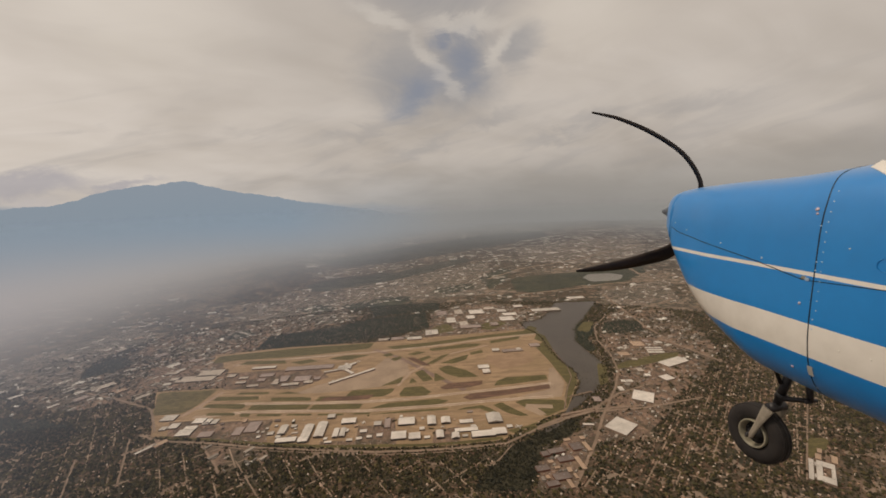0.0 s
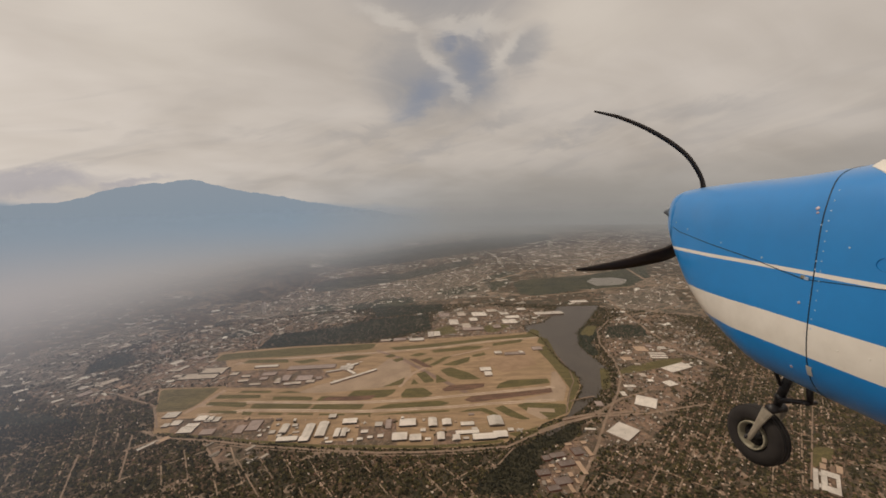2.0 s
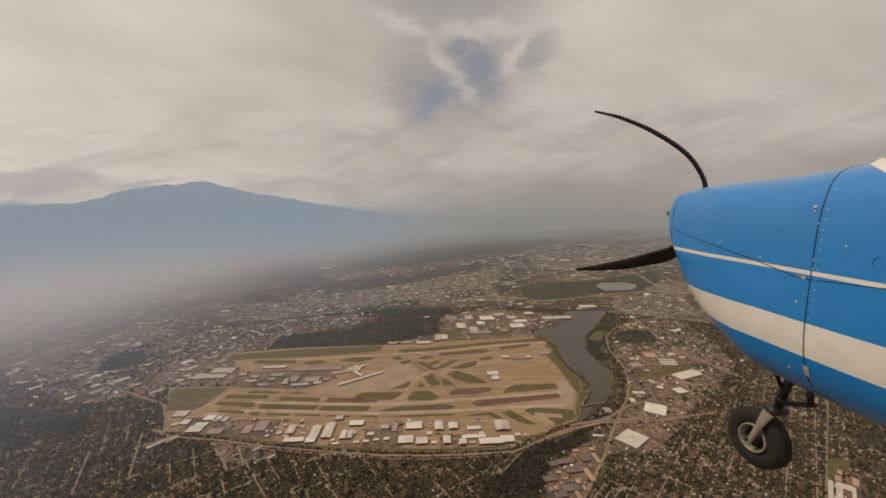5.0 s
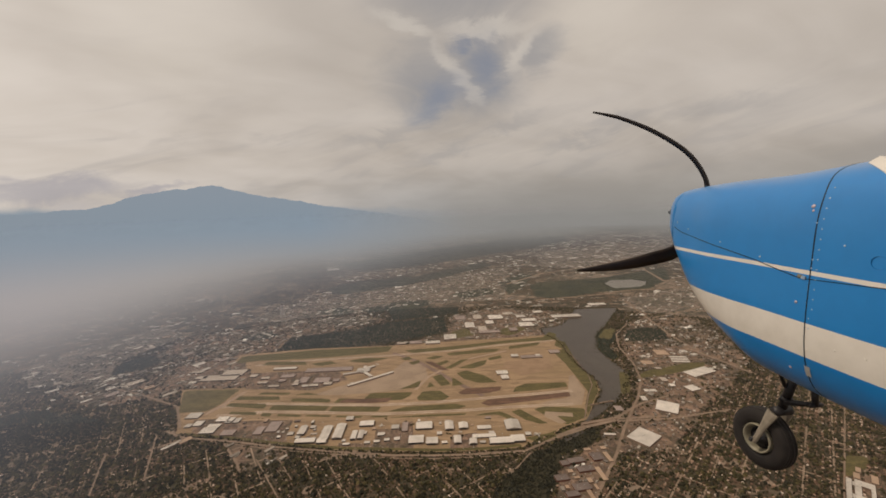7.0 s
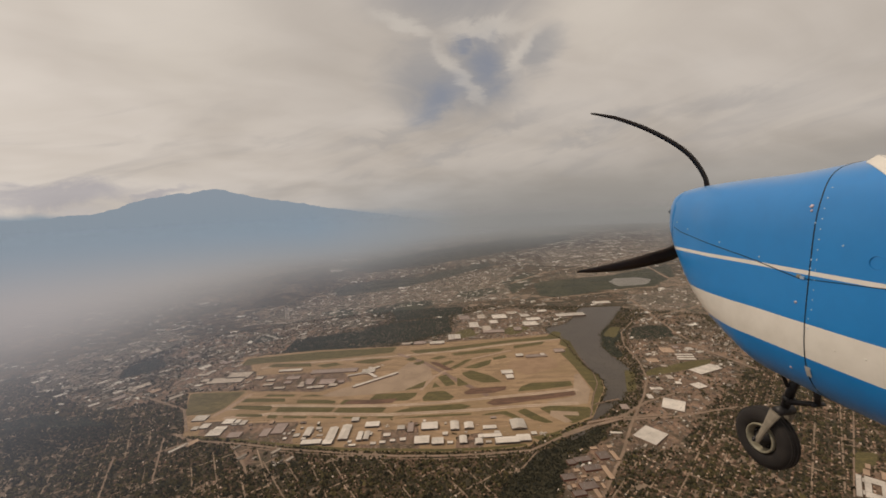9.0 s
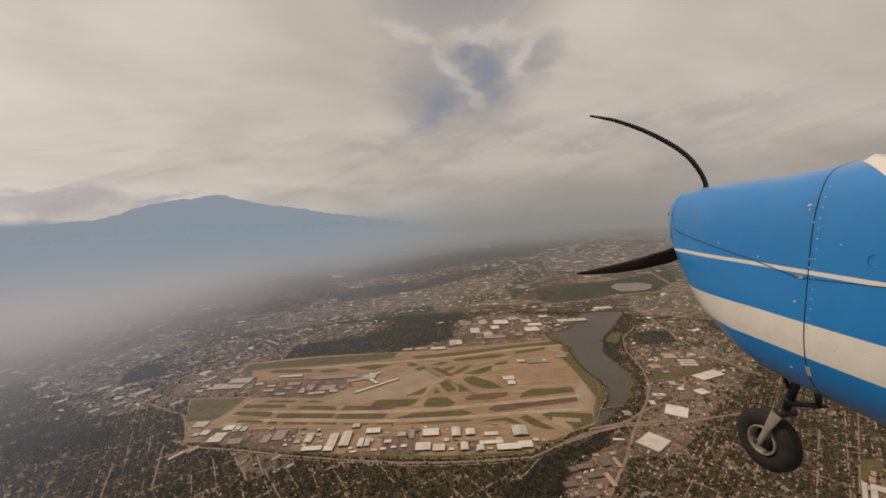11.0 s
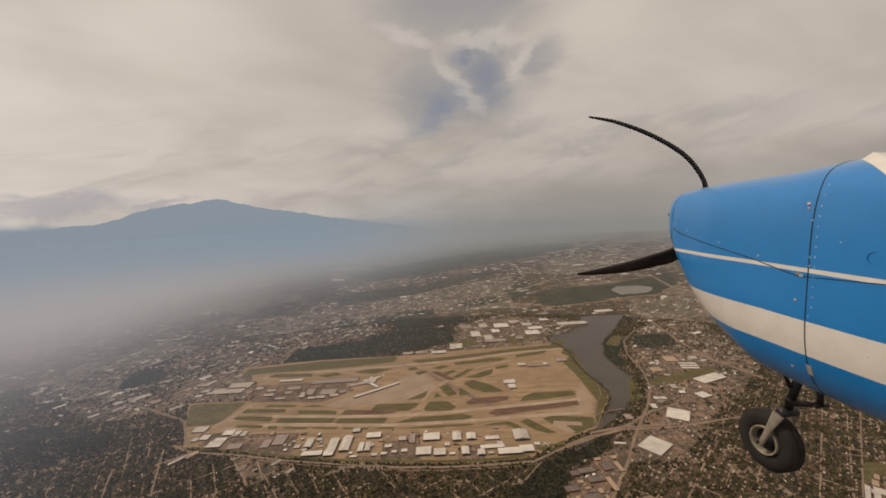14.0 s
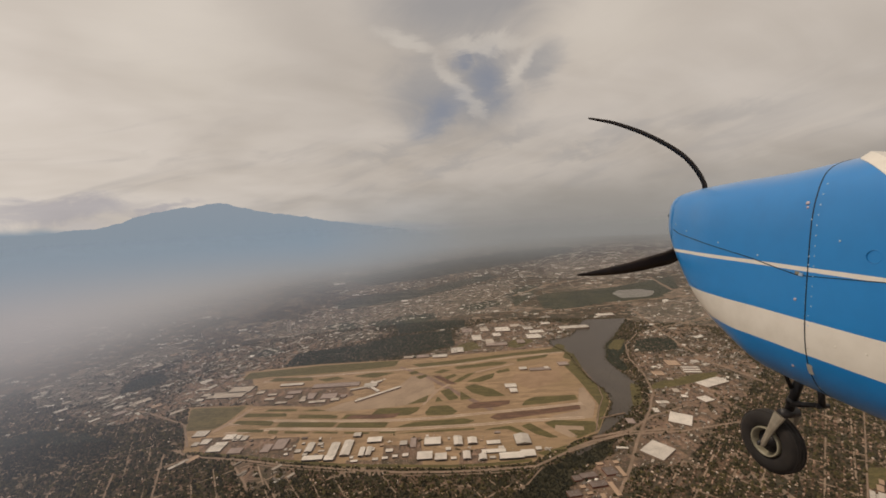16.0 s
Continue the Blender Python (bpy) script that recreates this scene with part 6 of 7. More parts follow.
# small white aircraft parked on the aprons


def parked(x, y, turn, size):
    root = new("parked_aircraft")
    root.matrix_world = pose(x, y, 0.2, 0, 0, turn)
    tagged(root, "small white aircraft parked on the apron", "aircraft", "parked aircraft")
    bm = lathe_x([(-1, .02), (-.8, .08), (-.3, .13), (.5, .13), (.85, .09), (1, .02)], size)
    part("fuselage", bm, ROOF_W, root, "", True)
    for nm, pts, z in (("wing", ((.25, .1), (-.05, 1.0), (-.22, 1.0), (-.15, .1)), .2), ("wing", ((.25, -.1), (-.05, -1.0), (-.22, -1.0), (-.15, -.1)), .2), ("tailplane", ((-.75, .35), (-.95, .35), (-.95, -.35), (-.75, -.35)), .34)):
        bm = bmesh.new()
        lo = [bm.verts.new((a * size, b * size, z * size)) for a, b in pts]
        hi = [bm.verts.new((a * size, b * size, z * size + .06)) for a, b in pts]
        bm.faces.new(lo)
        bm.faces.new(hi)
        for i in range(4):
            bm.faces.new((lo[i], lo[(i + 1) % 4], hi[(i + 1) % 4], hi[i]))
        bmesh.ops.recalc_face_normals(bm, faces=bm.faces[:])
        part(nm, bm, ROOF_W, root)
    bm = bmesh.new()
    box(bm, -.98 * size, -.75 * size, -.02 * size, .02 * size, .34 * size, .65 * size)
    part("fin", bm, ROOF_W, root)


def lathe_x(profile, size, n=10):
    bm = bmesh.new()
    rings = [[bm.verts.new((a * size, r * size * math.cos(2 * math.pi * i / n), .25 * size + r * size * math.sin(2 * math.pi * i / n))) for i in range(n)] for a, r in profile]
    for r, s in zip(rings, rings[1:]):
        for i in range(n):
            bm.faces.new((r[i], r[(i + 1) % n], s[(i + 1) % n], s[i]))
    bm.faces.new(rings[0])
    bm.faces.new(rings[-1])
    bmesh.ops.recalc_face_normals(bm, faces=bm.faces[:])
    return bm


for spot_ in PARKED:
    parked(*spot_)

# ---------------------------------------------------------------- houses, far halls and trees
gen = np.random.default_rng(5)


def spread(r0, r1, n, a0=-62, a1=62):
    """n points evenly over a sector of the town."""
    r = np.sqrt(gen.uniform(r0 * r0, r1 * r1, n))
    a = np.radians(gen.uniform(a0, a1, n))
    return r * np.sin(a), r * np.cos(a)


def built_up(x, y):
    """Patchy density of the town, 0 to 1."""
    return np.array([0.5 + 0.5 * noise.noise(Vector((u / 160, v / 160, 3.1))) + 0.25 * noise.noise(Vector((u / 45, v / 45, 7.7))) for u, v in zip(x, y)])


def clear(x, y):
    """True where nothing of the airfield, water, roads or halls lies."""
    ok = ~(inside(x, y, AIRFIELD) | inside(x, y, LAKE) | inside(x, y, CREEK))
    for pts, width in ROADS:
        for (x0, y0), (x1, y1) in zip(pts, pts[1:]):
            dx, dy = x1 - x0, y1 - y0
            t = np.clip(((x - x0) * dx + (y - y0) * dy) / (dx * dx + dy * dy), 0, 1)
            ok &= np.hypot(x - x0 - t * dx, y - y0 - t * dy) > width / 2 + 0.6
    for bx, by, t, lx, ly in BUILT:
        u, v = (x - bx) * math.cos(t) + (y - by) * math.sin(t), (y - by) * math.cos(t) - (x - bx) * math.sin(t)
        ok &= (np.abs(u) > lx / 2 + 1.2) | (np.abs(v) > ly / 2 + 1.2)
    for name, pts in OPEN:
        if name != "car_park":
            ok &= ~inside(x, y, pts)
    return ok


def wooded(x, y):
    w = np.zeros(len(x), bool)
    for q in WOODS.values():
        w |= inside(x, y, q)
    return w


def lived(x, y):
    w = np.zeros(len(x), bool)
    for q in HOMES.values():
        w |= inside(x, y, q)
    return w


def boxes(x, y, lx, ly, h, turn, rise):
    """Pitched or flat small buildings as one lump of verts and faces (ten verts each)."""
    n = len(x)
    c, s = np.cos(turn), np.sin(turn)
    base = np.array([(-1, -1, 0), (1, -1, 0), (1, 1, 0), (-1, 1, 0), (-1, -1, 1), (1, -1, 1), (1, 1, 1), (-1, 1, 1), (-1, 0, 2), (1, 0, 2)], float)
    u, v, k = base.T
    U, V = u[None] * lx[:, None] / 2, v[None] * ly[:, None] / 2
    X, Y = x[:, None] + U * c[:, None] - V * s[:, None], y[:, None] + U * s[:, None] + V * c[:, None]
    Z = np.where(k[None] == 2, (h + rise)[:, None], k[None] * h[:, None])
    verts = np.stack([X, Y, Z], -1).reshape(-1, 3)
    f4 = np.array([(0, 1, 5, 4), (2, 3, 7, 6), (4, 5, 9, 8), (6, 7, 8, 9)])
    f5 = [(1, 2, 6, 9, 5), (3, 0, 4, 8, 7)]
    faces = []
    for i in range(n):
        o = 10 * i
        faces += [tuple(int(q) + o for q in f) for f in f4] + [tuple(q + o for q in f) for f in f5]
    return verts.tolist(), faces


def lots(x, y):
    w = np.zeros(len(x), bool)
    for q in LOTS.values():
        w |= inside(x, y, q)
    return w


def ruffled(x, y, far=5.0):
    """The points pushed about, to give masks uneven edges."""
    w = np.array([noise.noise_vector(Vector((u / 14, v / 14, 2.5)))[:2] for u, v in zip(x, y)])
    return x + far * w[:, 0], y + far * w[:, 1]


def street_axes(x):
    """The way the streets run: one grid east of the lake's outflow, another west of it."""
    return np.where(x > 90, radians(46), radians(123))


ROW, CROSS = 12.0, 46.0


def to_grid(x, y):
    t = street_axes(x)
    return t, x * np.cos(t) + y * np.sin(t), -x * np.sin(t) + y * np.cos(t)


# houses along their streets
x, y = spread(340, 1150, 160000)
turn, u, v = to_grid(x, y)
v = np.floor(v / ROW) * ROW + np.where(gen.random(len(v)) < .5, 2.9, 9.1)
u = np.round(u / 3.3) * 3.3
_, first = np.unique(np.stack([np.round(u * 10), np.round(v * 10), x > 90]).astype(int), axis=1, return_index=True)
turn, u, v = turn[first], u[first] + gen.normal(0, .3, len(first)), v[first] + gen.normal(0, .3, len(first))
x, y = u * np.cos(turn) - v * np.sin(turn), u * np.sin(turn) + v * np.cos(turn)
keep = clear(x, y) & (~wooded(x, y) | (gen.random(len(x)) < .1) & (y > 640)) & ~lots(x, y)
keep &= gen.random(len(x)) < np.where(lived(x, y), np.where(x > 90, .64, .26), .34)
x, y, turn = x[keep], y[keep], turn[keep]
n = len(x)
verts, faces = boxes(x, y, gen.uniform(1.7, 2.9, n), gen.uniform(1.3, 2.1, n), gen.uniform(.6, 1.0, n), turn + gen.choice([0, math.pi / 2], n) + gen.normal(0, .06, n), gen.uniform(.3, .7, n))
joined("houses", verts, faces, ROOFS, "many small pitched-roof houses among trees", "houses")

# residential streets
bm_v, bm_f = [], []


def street(x0, y0, x1, y1, w, z):
    dx, dy = x1 - x0, y1 - y0
    l = math.hypot(dx, dy)
    nx, ny = -dy / l * w / 2, dx / l * w / 2
    o = len(bm_v)
    bm_v.extend([(x0 + nx, y0 + ny, z), (x0 - nx, y0 - ny, z), (x1 - nx, y1 - ny, z), (x1 + nx, y1 + ny, z)])
    bm_f.append((o, o + 1, o + 2, o + 3))


for t, east in ((radians(46), True), (radians(123), False)):
    c_, s_ = math.cos(t), math.sin(t)
    for across in (False, True):
        gapw, up = (CROSS, .085) if across else (ROW * 2, .06)
        for i in range(-int(1300 / gapw), int(1300 / gapw)):
            if not across and noise.noise(Vector((i * 1.7, 3.3 if east else 9.1, 0))) < -0.3:
                continue
            q = np.arange(-1300, 1300, 6.0)
            f = np.full(len(q), i * gapw)
            uu, vv = (f, q) if across else (q, f)
            X, Y = uu * c_ - vv * s_, uu * s_ + vv * c_
            mid_x, mid_y = (X[:-1] + X[1:]) / 2, (Y[:-1] + Y[1:]) / 2
            ok = lived(mid_x, mid_y) & clear(mid_x, mid_y) & ((mid_x > 90) == east) & ~wooded(mid_x, mid_y)
            for j in np.nonzero(ok)[0]:
                if noise.noise(Vector((X[j] / 30, Y[j] / 30, 4.0))) > -0.2:
                    street(X[j], Y[j], X[j + 1], Y[j + 1], 2.0 if across else 1.7, up)
me = bpy.data.meshes.new("residential_streets")
me.from_pydata(bm_v, [], bm_f)
me.materials.append(LANE)
tagged(new("residential_streets", me), "grid of narrow pale residential streets", "streets", "", "structure")

# halls on the industrial lots, close together
x, y = spread(380, 2600, 110000)
keep = lots(x, y)
x, y = x[keep], y[keep]
keep = gen.random(len(x)) < np.clip(1000 / np.hypot(x, y), .25, .85)
x, y = x[keep], y[keep]
turn = np.where(x < -60, radians(55), np.where(x > 120, radians(46), radians(3)))
step = np.clip(np.hypot(x, y) / 750, 1, 1.9)
step = np.round(step * 4) / 4
u, v = x * np.cos(turn) + y * np.sin(turn), y * np.cos(turn) - x * np.sin(turn)
long_ = np.where(x < -60, 1.6, 1.0)
u, v = np.round(u / (4.6 * step * long_)) * 4.6 * step * long_, np.round(v / (3.4 * step)) * 3.4 * step
_, first = np.unique(np.stack([np.round(u * 10), np.round(v * 10), np.round(turn * 10)]).astype(int), axis=1, return_index=True)
turn, u, v = turn[first], u[first] + gen.normal(0, .35, len(first)), v[first] + gen.normal(0, .25, len(first))
x, y = u * np.cos(turn) - v * np.sin(turn), u * np.sin(turn) + v * np.cos(turn)
keep = clear(x, y) & ~wooded(x, y) & (gen.random(len(x)) < np.where(np.hypot(x, y) > 1050, .40, .62))
x, y, turn = x[keep], y[keep], turn[keep]
n = len(x)
# halls grow with distance so that they still show from the camera
size = gen.lognormal(-.30, .45, n) * np.clip(np.hypot(x, y) / 750, 1, 1.9)
turn = turn + gen.normal(0, .03, n) + np.where(gen.random(n) < .2, math.pi / 2, 0)
verts, faces = boxes(x, y, 4.6 * size * np.where(x < -60, 1.5, 1.0), 2.3 * size * gen.uniform(.7, 1.4, n), gen.uniform(.8, 1.8, n), turn, np.where(gen.random(n) < .4, .3, .05))
joined("lot_halls", verts, faces, SHEDS, "close-set sheds and halls of the industrial lots", "sheds")

# cars in rows on the car parks, and carts and crates on the hangar aprons
x, y = spread(380, 1100, 120000, -45, 55)
on = np.zeros(len(x), bool)
for name, pts in OPEN:
    if name == "car_park":
        on |= inside(x, y, pts)
apron = inside(x, y, HANGAR_STRIP)
ok = np.ones(len(x), bool)
for bx, by, t, lx, ly in BUILT:
    ok &= (np.abs((x - bx) * math.cos(t) + (y - by) * math.sin(t)) > lx / 2 + .8) | (np.abs((y - by) * math.cos(t) - (x - bx) * math.sin(t)) > ly / 2 + .8)
keep = ok & ((on & (np.floor(y / 1.7) % 2 == 0) & (gen.random(len(x)) < .7)) | (apron & (gen.random(len(x)) < .10)))
x, y = x[keep], np.round(y[keep] / 1.7) * 1.7
n = len(x)
verts, faces = boxes(x, y, gen.uniform(.4, .5, n), gen.uniform(.85, 1.1, n), gen.uniform(.25, .35, n), gen.normal(0, .05, n), np.full(n, .1))
verts = [(a, b, h + .17) for a, b, h in verts]
joined("parked_cars", verts, faces, CARS, "rows of small parked cars and carts", "cars")

# halls and yards of the wider town
x, y = spread(800, 4300, 26000)
keep = clear(x, y) & ~wooded(x, y) & ~lived(x, y)
x, y = x[keep], y[keep]
d = built_up(x, y)
keep = gen.random(len(x)) < np.clip(d * 1.6 - .35, 0, 1)
x, y = x[keep], y[keep]
n = len(x)
# enlarged with distance from the eye, to stay visible in the view
size = gen.lognormal(0, .5, n) * np.clip(np.hypot(x, y) / 1200, 1, 2.4)
verts, faces = boxes(x, y, 7 * size, 3.6 * size * gen.uniform(.7, 1.5, n), gen.uniform(1.2, 2.4, n), np.where(x < 100, radians(12), radians(20)) + gen.normal(0, .08, n) + np.where(gen.random(n) < .3, math.pi / 2, 0), np.zeros(n) + .05)
joined("town_halls", verts, faces, PALE_SHEDS, "scattered pale-roofed sheds and halls of the town", "sheds")


def crowns(x, y, r, tall, name, label, mt=LEAVES):
    """Lumpy crowns: an uneven ring of points low on each crown and an off-centre top."""
    n = len(x)
    k = 6
    A = (np.arange(k) * 2 * np.pi / k)[None] + gen.uniform(0, 1, n)[:, None]
    R = r[:, None] * gen.uniform(.55, 1.3, (n, k))
    ringz = tall[:, None] * gen.uniform(.05, .55, (n, k))
    X, Y = x[:, None] + R * np.cos(A), y[:, None] + R * np.sin(A)
    topx, topy = x + gen.normal(0, .25, n) * r, y + gen.normal(0, .25, n) * r
    V = np.concatenate([np.stack([X, Y, ringz], -1), np.stack([topx, topy, tall], -1)[:, None]], 1).reshape(-1, 3)
    tri = np.array([(i, (i + 1) % k, k) for i in range(k)])
    F = (tri[None] + (np.arange(n) * (k + 1))[:, None, None]).reshape(-1, 3)
    joined(name, V.tolist(), F.tolist(), mt, label, "trees")


for k in WOODS:
    if k not in ("far_right", "left", "north", "hazy", "far_mid", "west", "pocket"):
        far = 30.0 if k in ("hazy", "band", "ridge") else 6.0
        flat("wood_floor", ragged(WOODS[k], far, 34.0 if far > 9 else 8.4), 0.07, FAR_FLOOR if far > 9 else WOODFLOOR, "dark-coloured floor of the wood", "woodland")

x, y = spread(340, 1150, 330000)
ok = clear(x, y)
x, y = x[ok], y[ok]
rx, ry = ruffled(x, y)
wood, live, yard = wooded(rx, ry), lived(rx, ry), lots(rx, ry)
d = built_up(x, y)
clump = np.array([noise.noise(Vector((a / 6.5, b / 6.5, 1.3))) + .5 * noise.noise(Vector((a / 21, b / 21, 8.8))) for a, b in zip(x, y)])
paved = np.zeros(len(x), bool)
for name, pts in OPEN:
    paved |= inside(x, y, pts)
p = np.where(wood, 0.95, np.where(paved, .02, np.where(yard, .03 + .16 * (d < .36) + .30 * (clump > .22), np.where(live, np.where(x > 90, .15, .52) + np.where(clump > -.02, .68, 0) + .15 * (d < .45), .30 + .4 * (clump > 0) + .2 * (d < .5)))))
keep = gen.random(len(x)) < p
x, y, wood = x[keep], y[keep], wood[keep]
# streets stay open
turn, u, v = to_grid(x, y)
off = np.minimum(v % ROW, ROW - v % ROW)
keep = wood | (gen.random(len(x)) < .30) | ((off > 1.1) & (np.minimum(u % CROSS, CROSS - u % CROSS) > 1.3))
x, y, wood = x[keep], y[keep], wood[keep]
r = np.where(gen.random(len(x)) < .2, gen.uniform(1.4, 2.2, len(x)), gen.uniform(.65, 1.4, len(x)))
r = np.where(~wood & (gen.random(len(x)) < .35), r * 1.35, r)
tall = r * gen.uniform(1.1, 1.8, len(x))
crowns(x[~wood], y[~wood], r[~wood], tall[~wood], "town_trees", "dense dark green trees of the town")
near = wood & (y < 560)
crowns(x[near], y[near], r[near], tall[near], "creek_wood_trees", "close olive-dark woodland trees by the creek", OLIVE_LEAVES)
wood &= ~near
crowns(x[wood], y[wood], r[wood], tall[wood], "wood_trees", "close dark green woodland trees", DARK_LEAVES)

x, y = spread(1100, 4300, 120000)
ok = clear(x, y)
x, y = x[ok], y[ok]
clump = np.array([noise.noise(Vector((a / 60, b / 60, 5.3))) for a, b in zip(x, y)])
keep = (gen.random(len(x)) < np.clip(.95 - 1.1 * built_up(x, y), .04, .9) * np.where(lots(x, y), .45 * (clump > .2), 1.0)) | wooded(x, y)
x, y = x[keep], y[keep]
r = gen.uniform(2.0, 5.0, len(x))
crowns(x, y, r, r * gen.uniform(.35, .6, len(x)), "far_woods", "dark far woods in haze", DARK_LEAVES)

# trees along the lake's shore and in rows along the airfield's road
def tree_row(line, gap, share, wide, name, label):
    px_, py_ = [], []
    for (x0, y0), (x1, y1) in zip(line, line[1:]):
        m = max(1, int(math.hypot(x1 - x0, y1 - y0) / gap))
        for i in range(m):
            if rnd.random() < share:
                px_.append(x0 + (x1 - x0) * i / m + rnd.gauss(0, wide))
                py_.append(y0 + (y1 - y0) * i / m + rnd.gauss(0, wide))
    r = gen.uniform(.7, 1.6, len(px_))
    crowns(np.array(px_), np.array(py_), r, r * 1.6, name, label)


L = rounded(LAKE, 1)
tree_row(L + L[:1], 1.2, .75, 2.2, "shore_trees", "green trees along the lake shore")
tree_row(SOUTH_ROW, 1.5, .55, .9, "roadside_trees", "rows of dark trees along the airfield road")
tree_row(EAST_ROW, 1.6, .6, 1.0, "roadside_trees", "rows of dark trees along the airfield road")
for x0, y0 in YARD_TREES:
    tree_row([(x0 - 2, y0), (x0 + 2, y0 + 1)], .8, .8, 1.2, "yard_trees", "small clump of dark trees between the hangars")

# ---------------------------------------------------------------- the airplane's nose
# axes at the eye: ahead, to the right, up; all parts are built in (ahead, left, up) from a point on the middle line
AHEAD, RIGHT, UP = (Vector(v) for v in ((-0.16765, 0.98562, 0.02102), (0.98486, 0.16840, -0.04121), (0.04416, -0.01379, 0.99893)))
MID = 2.25                     # from the eye to the middle line
plane = new("airplane")
plane.matrix_world = Matrix(((AHEAD.x, -RIGHT.x, UP.x, MID * RIGHT.x), (AHEAD.y, -RIGHT.y, UP.y, MID * RIGHT.y),
                             (AHEAD.z, -RIGHT.z, UP.z, H + MID * RIGHT.z), (0, 0, 0, 1)))
tagged(plane, "blue and white light airplane in flight with a fixed nose wheel", "airplane")

STATION = [0.2, 1.0, 1.3, 1.6, 1.85, 2.05, 2.2, 2.30, 2.345, 2.36]
HALF = [0.551, 0.528, 0.501, 0.465, 0.449, 0.409, 0.378, 0.333, 0.285, 0.20]
TOP = [0.318, 0.203, 0.168, 0.133, 0.118, 0.104, 0.088, 0.071, 0.04, 0.0]
LOW = [-0.925, -0.897, -0.893, -0.881, -0.766, -0.620, -0.379, -0.183, -0.165, -0.14]
WAIST = [-0.300, -0.301, -0.302, -0.299, -0.287, -0.254, -0.217, -0.165, -0.12, -0.09]
BOXY = 4.2, 3.6                # how square the section is above and below the waist


def glide(xs, ys, x):
    """Smooth curve through the stations (monotone cubic)."""
    i = max(0, min(len(xs) - 2, sum(1 for q in xs if q <= x) - 1))
    h = xs[i + 1] - xs[i]
    t = (x - xs[i]) / h

    def slope(j):
        if j == 0 or j == len(xs) - 1:
            k = min(j, len(xs) - 2)
            return (ys[k + 1] - ys[k]) / (xs[k + 1] - xs[k])
        a, b = (ys[j] - ys[j - 1]) / (xs[j] - xs[j - 1]), (ys[j + 1] - ys[j]) / (xs[j + 1] - xs[j])
        return 0 if a * b <= 0 else 2 * a * b / (a + b)
    m0, m1 = slope(i) * h, slope(i + 1) * h
    return (2 * t**3 - 3 * t**2 + 1) * ys[i] + (t**3 - 2 * t**2 + t) * m0 + (3 * t**2 - 2 * t**3) * ys[i + 1] + (t**3 - t**2) * m1


def shape(a):
    return [glide(STATION, q, a) for q in (HALF, TOP, LOW, WAIST)]


def skin(a, c, proud=0.0, side=1):
    """The point of the skin at station a and height c (side 1: the left one)."""
    w, top, low, mid = shape(a)
    s = (c - mid) / ((top - mid) if c > mid else (mid - low))
    k = BOXY[0] if s > 0 else BOXY[1]
    sn = min(1.0, abs(s)) ** (k / 2)
    cs = math.sqrt(max(0.0, 1 - sn * sn))
    y = w * cs ** (2 / k)
    n = Vector((0.06, cs, math.copysign(sn, s))).normalized()
    return Vector((a, side * y, c)) + Vector((n.x, side * n.y, n.z)) * proud


def skin_turn(a, ang):
    """The skin's point at station a, at an angle from the waist (90: the top)."""
    w, top, low, mid = shape(a)
    sn, cs = math.sin(ang), math.cos(ang)
    k, e = ((top - mid), 2 / BOXY[0]) if sn > 0 else ((mid - low), 2 / BOXY[1])
    return Vector((a, w * max(0.0, cs) ** e, mid + k * math.copysign(abs(sn) ** e, sn)))


def angle_at(a, c):
    w, top, low, mid = shape(a)
    s = max(-1.0, min(1.0, (c - mid) / ((top - mid) if c > mid else (mid - low))))
    return math.asin(math.copysign(abs(s) ** ((BOXY[0] if s > 0 else BOXY[1]) / 2), s))


def bands(a):
    """Angles of the paint's edges at a station, from the keel up to the top."""
    k = max(0.0, min(1.0, (a - 1.70) / 0.30))
    cuts = [angle_at(a, c) for c in (-0.655 + 0.030 * k, -0.506 + 0.008 * k, -0.304, -0.286)]
    edges = [-math.pi / 2, *cuts, math.pi / 2]
    for i in range(1, 6):
        edges[i] = max(edges[i], edges[i - 1] + 1e-4)
    steps = (16, 6, 8, 1, 28)
    out, tone = [], []
    for i, n in enumerate(steps):
        for j in range(n):
            out.append(edges[i] + (edges[i + 1] - edges[i]) * j / n)
            tone.append((0, 1, 0, 1, 0)[i])
    return out + [math.pi / 2], tone


def loft(a0, a1, n, close_front, close_back):
    bm = bmesh.new()
    rings = []
    for i in range(n + 1):
        a = a0 + (a1 - a0) * i / n
        angs, tone = bands(a)
        left = [skin_turn(a, q) for q in angs]
        right = [Vector((p.x, -p.y, p.z)) for p in reversed(left[1:-1])]
        rings.append([bm.verts.new(p) for p in left + right])
    tones = tone + tone[::-1]
    for r, s in zip(rings, rings[1:]):
        for j in range(len(r)):
            k = (j + 1) % len(r)
            f = bm.faces.new((r[j], r[k], s[k], s[j]))
            f.material_index = tones[j]
    for r, want in ((rings[-1], close_front), (rings[0], close_back)):
        if want:
            bm.faces.new([bm.verts.new(v.co) for v in r])
    bmesh.ops.recalc_face_normals(bm, faces=bm.faces[:])
    return bm


part("engine_cowling", loft(1.3104, 2.36, 64, True, False), [BLUE, WHITE], plane, "glossy blue engine cowling with white stripes", True)
part("fuselage", loft(0.2, 1.310, 40, True, True), [BLUE, WHITE], plane, "blue fuselage skin with white stripes", True)


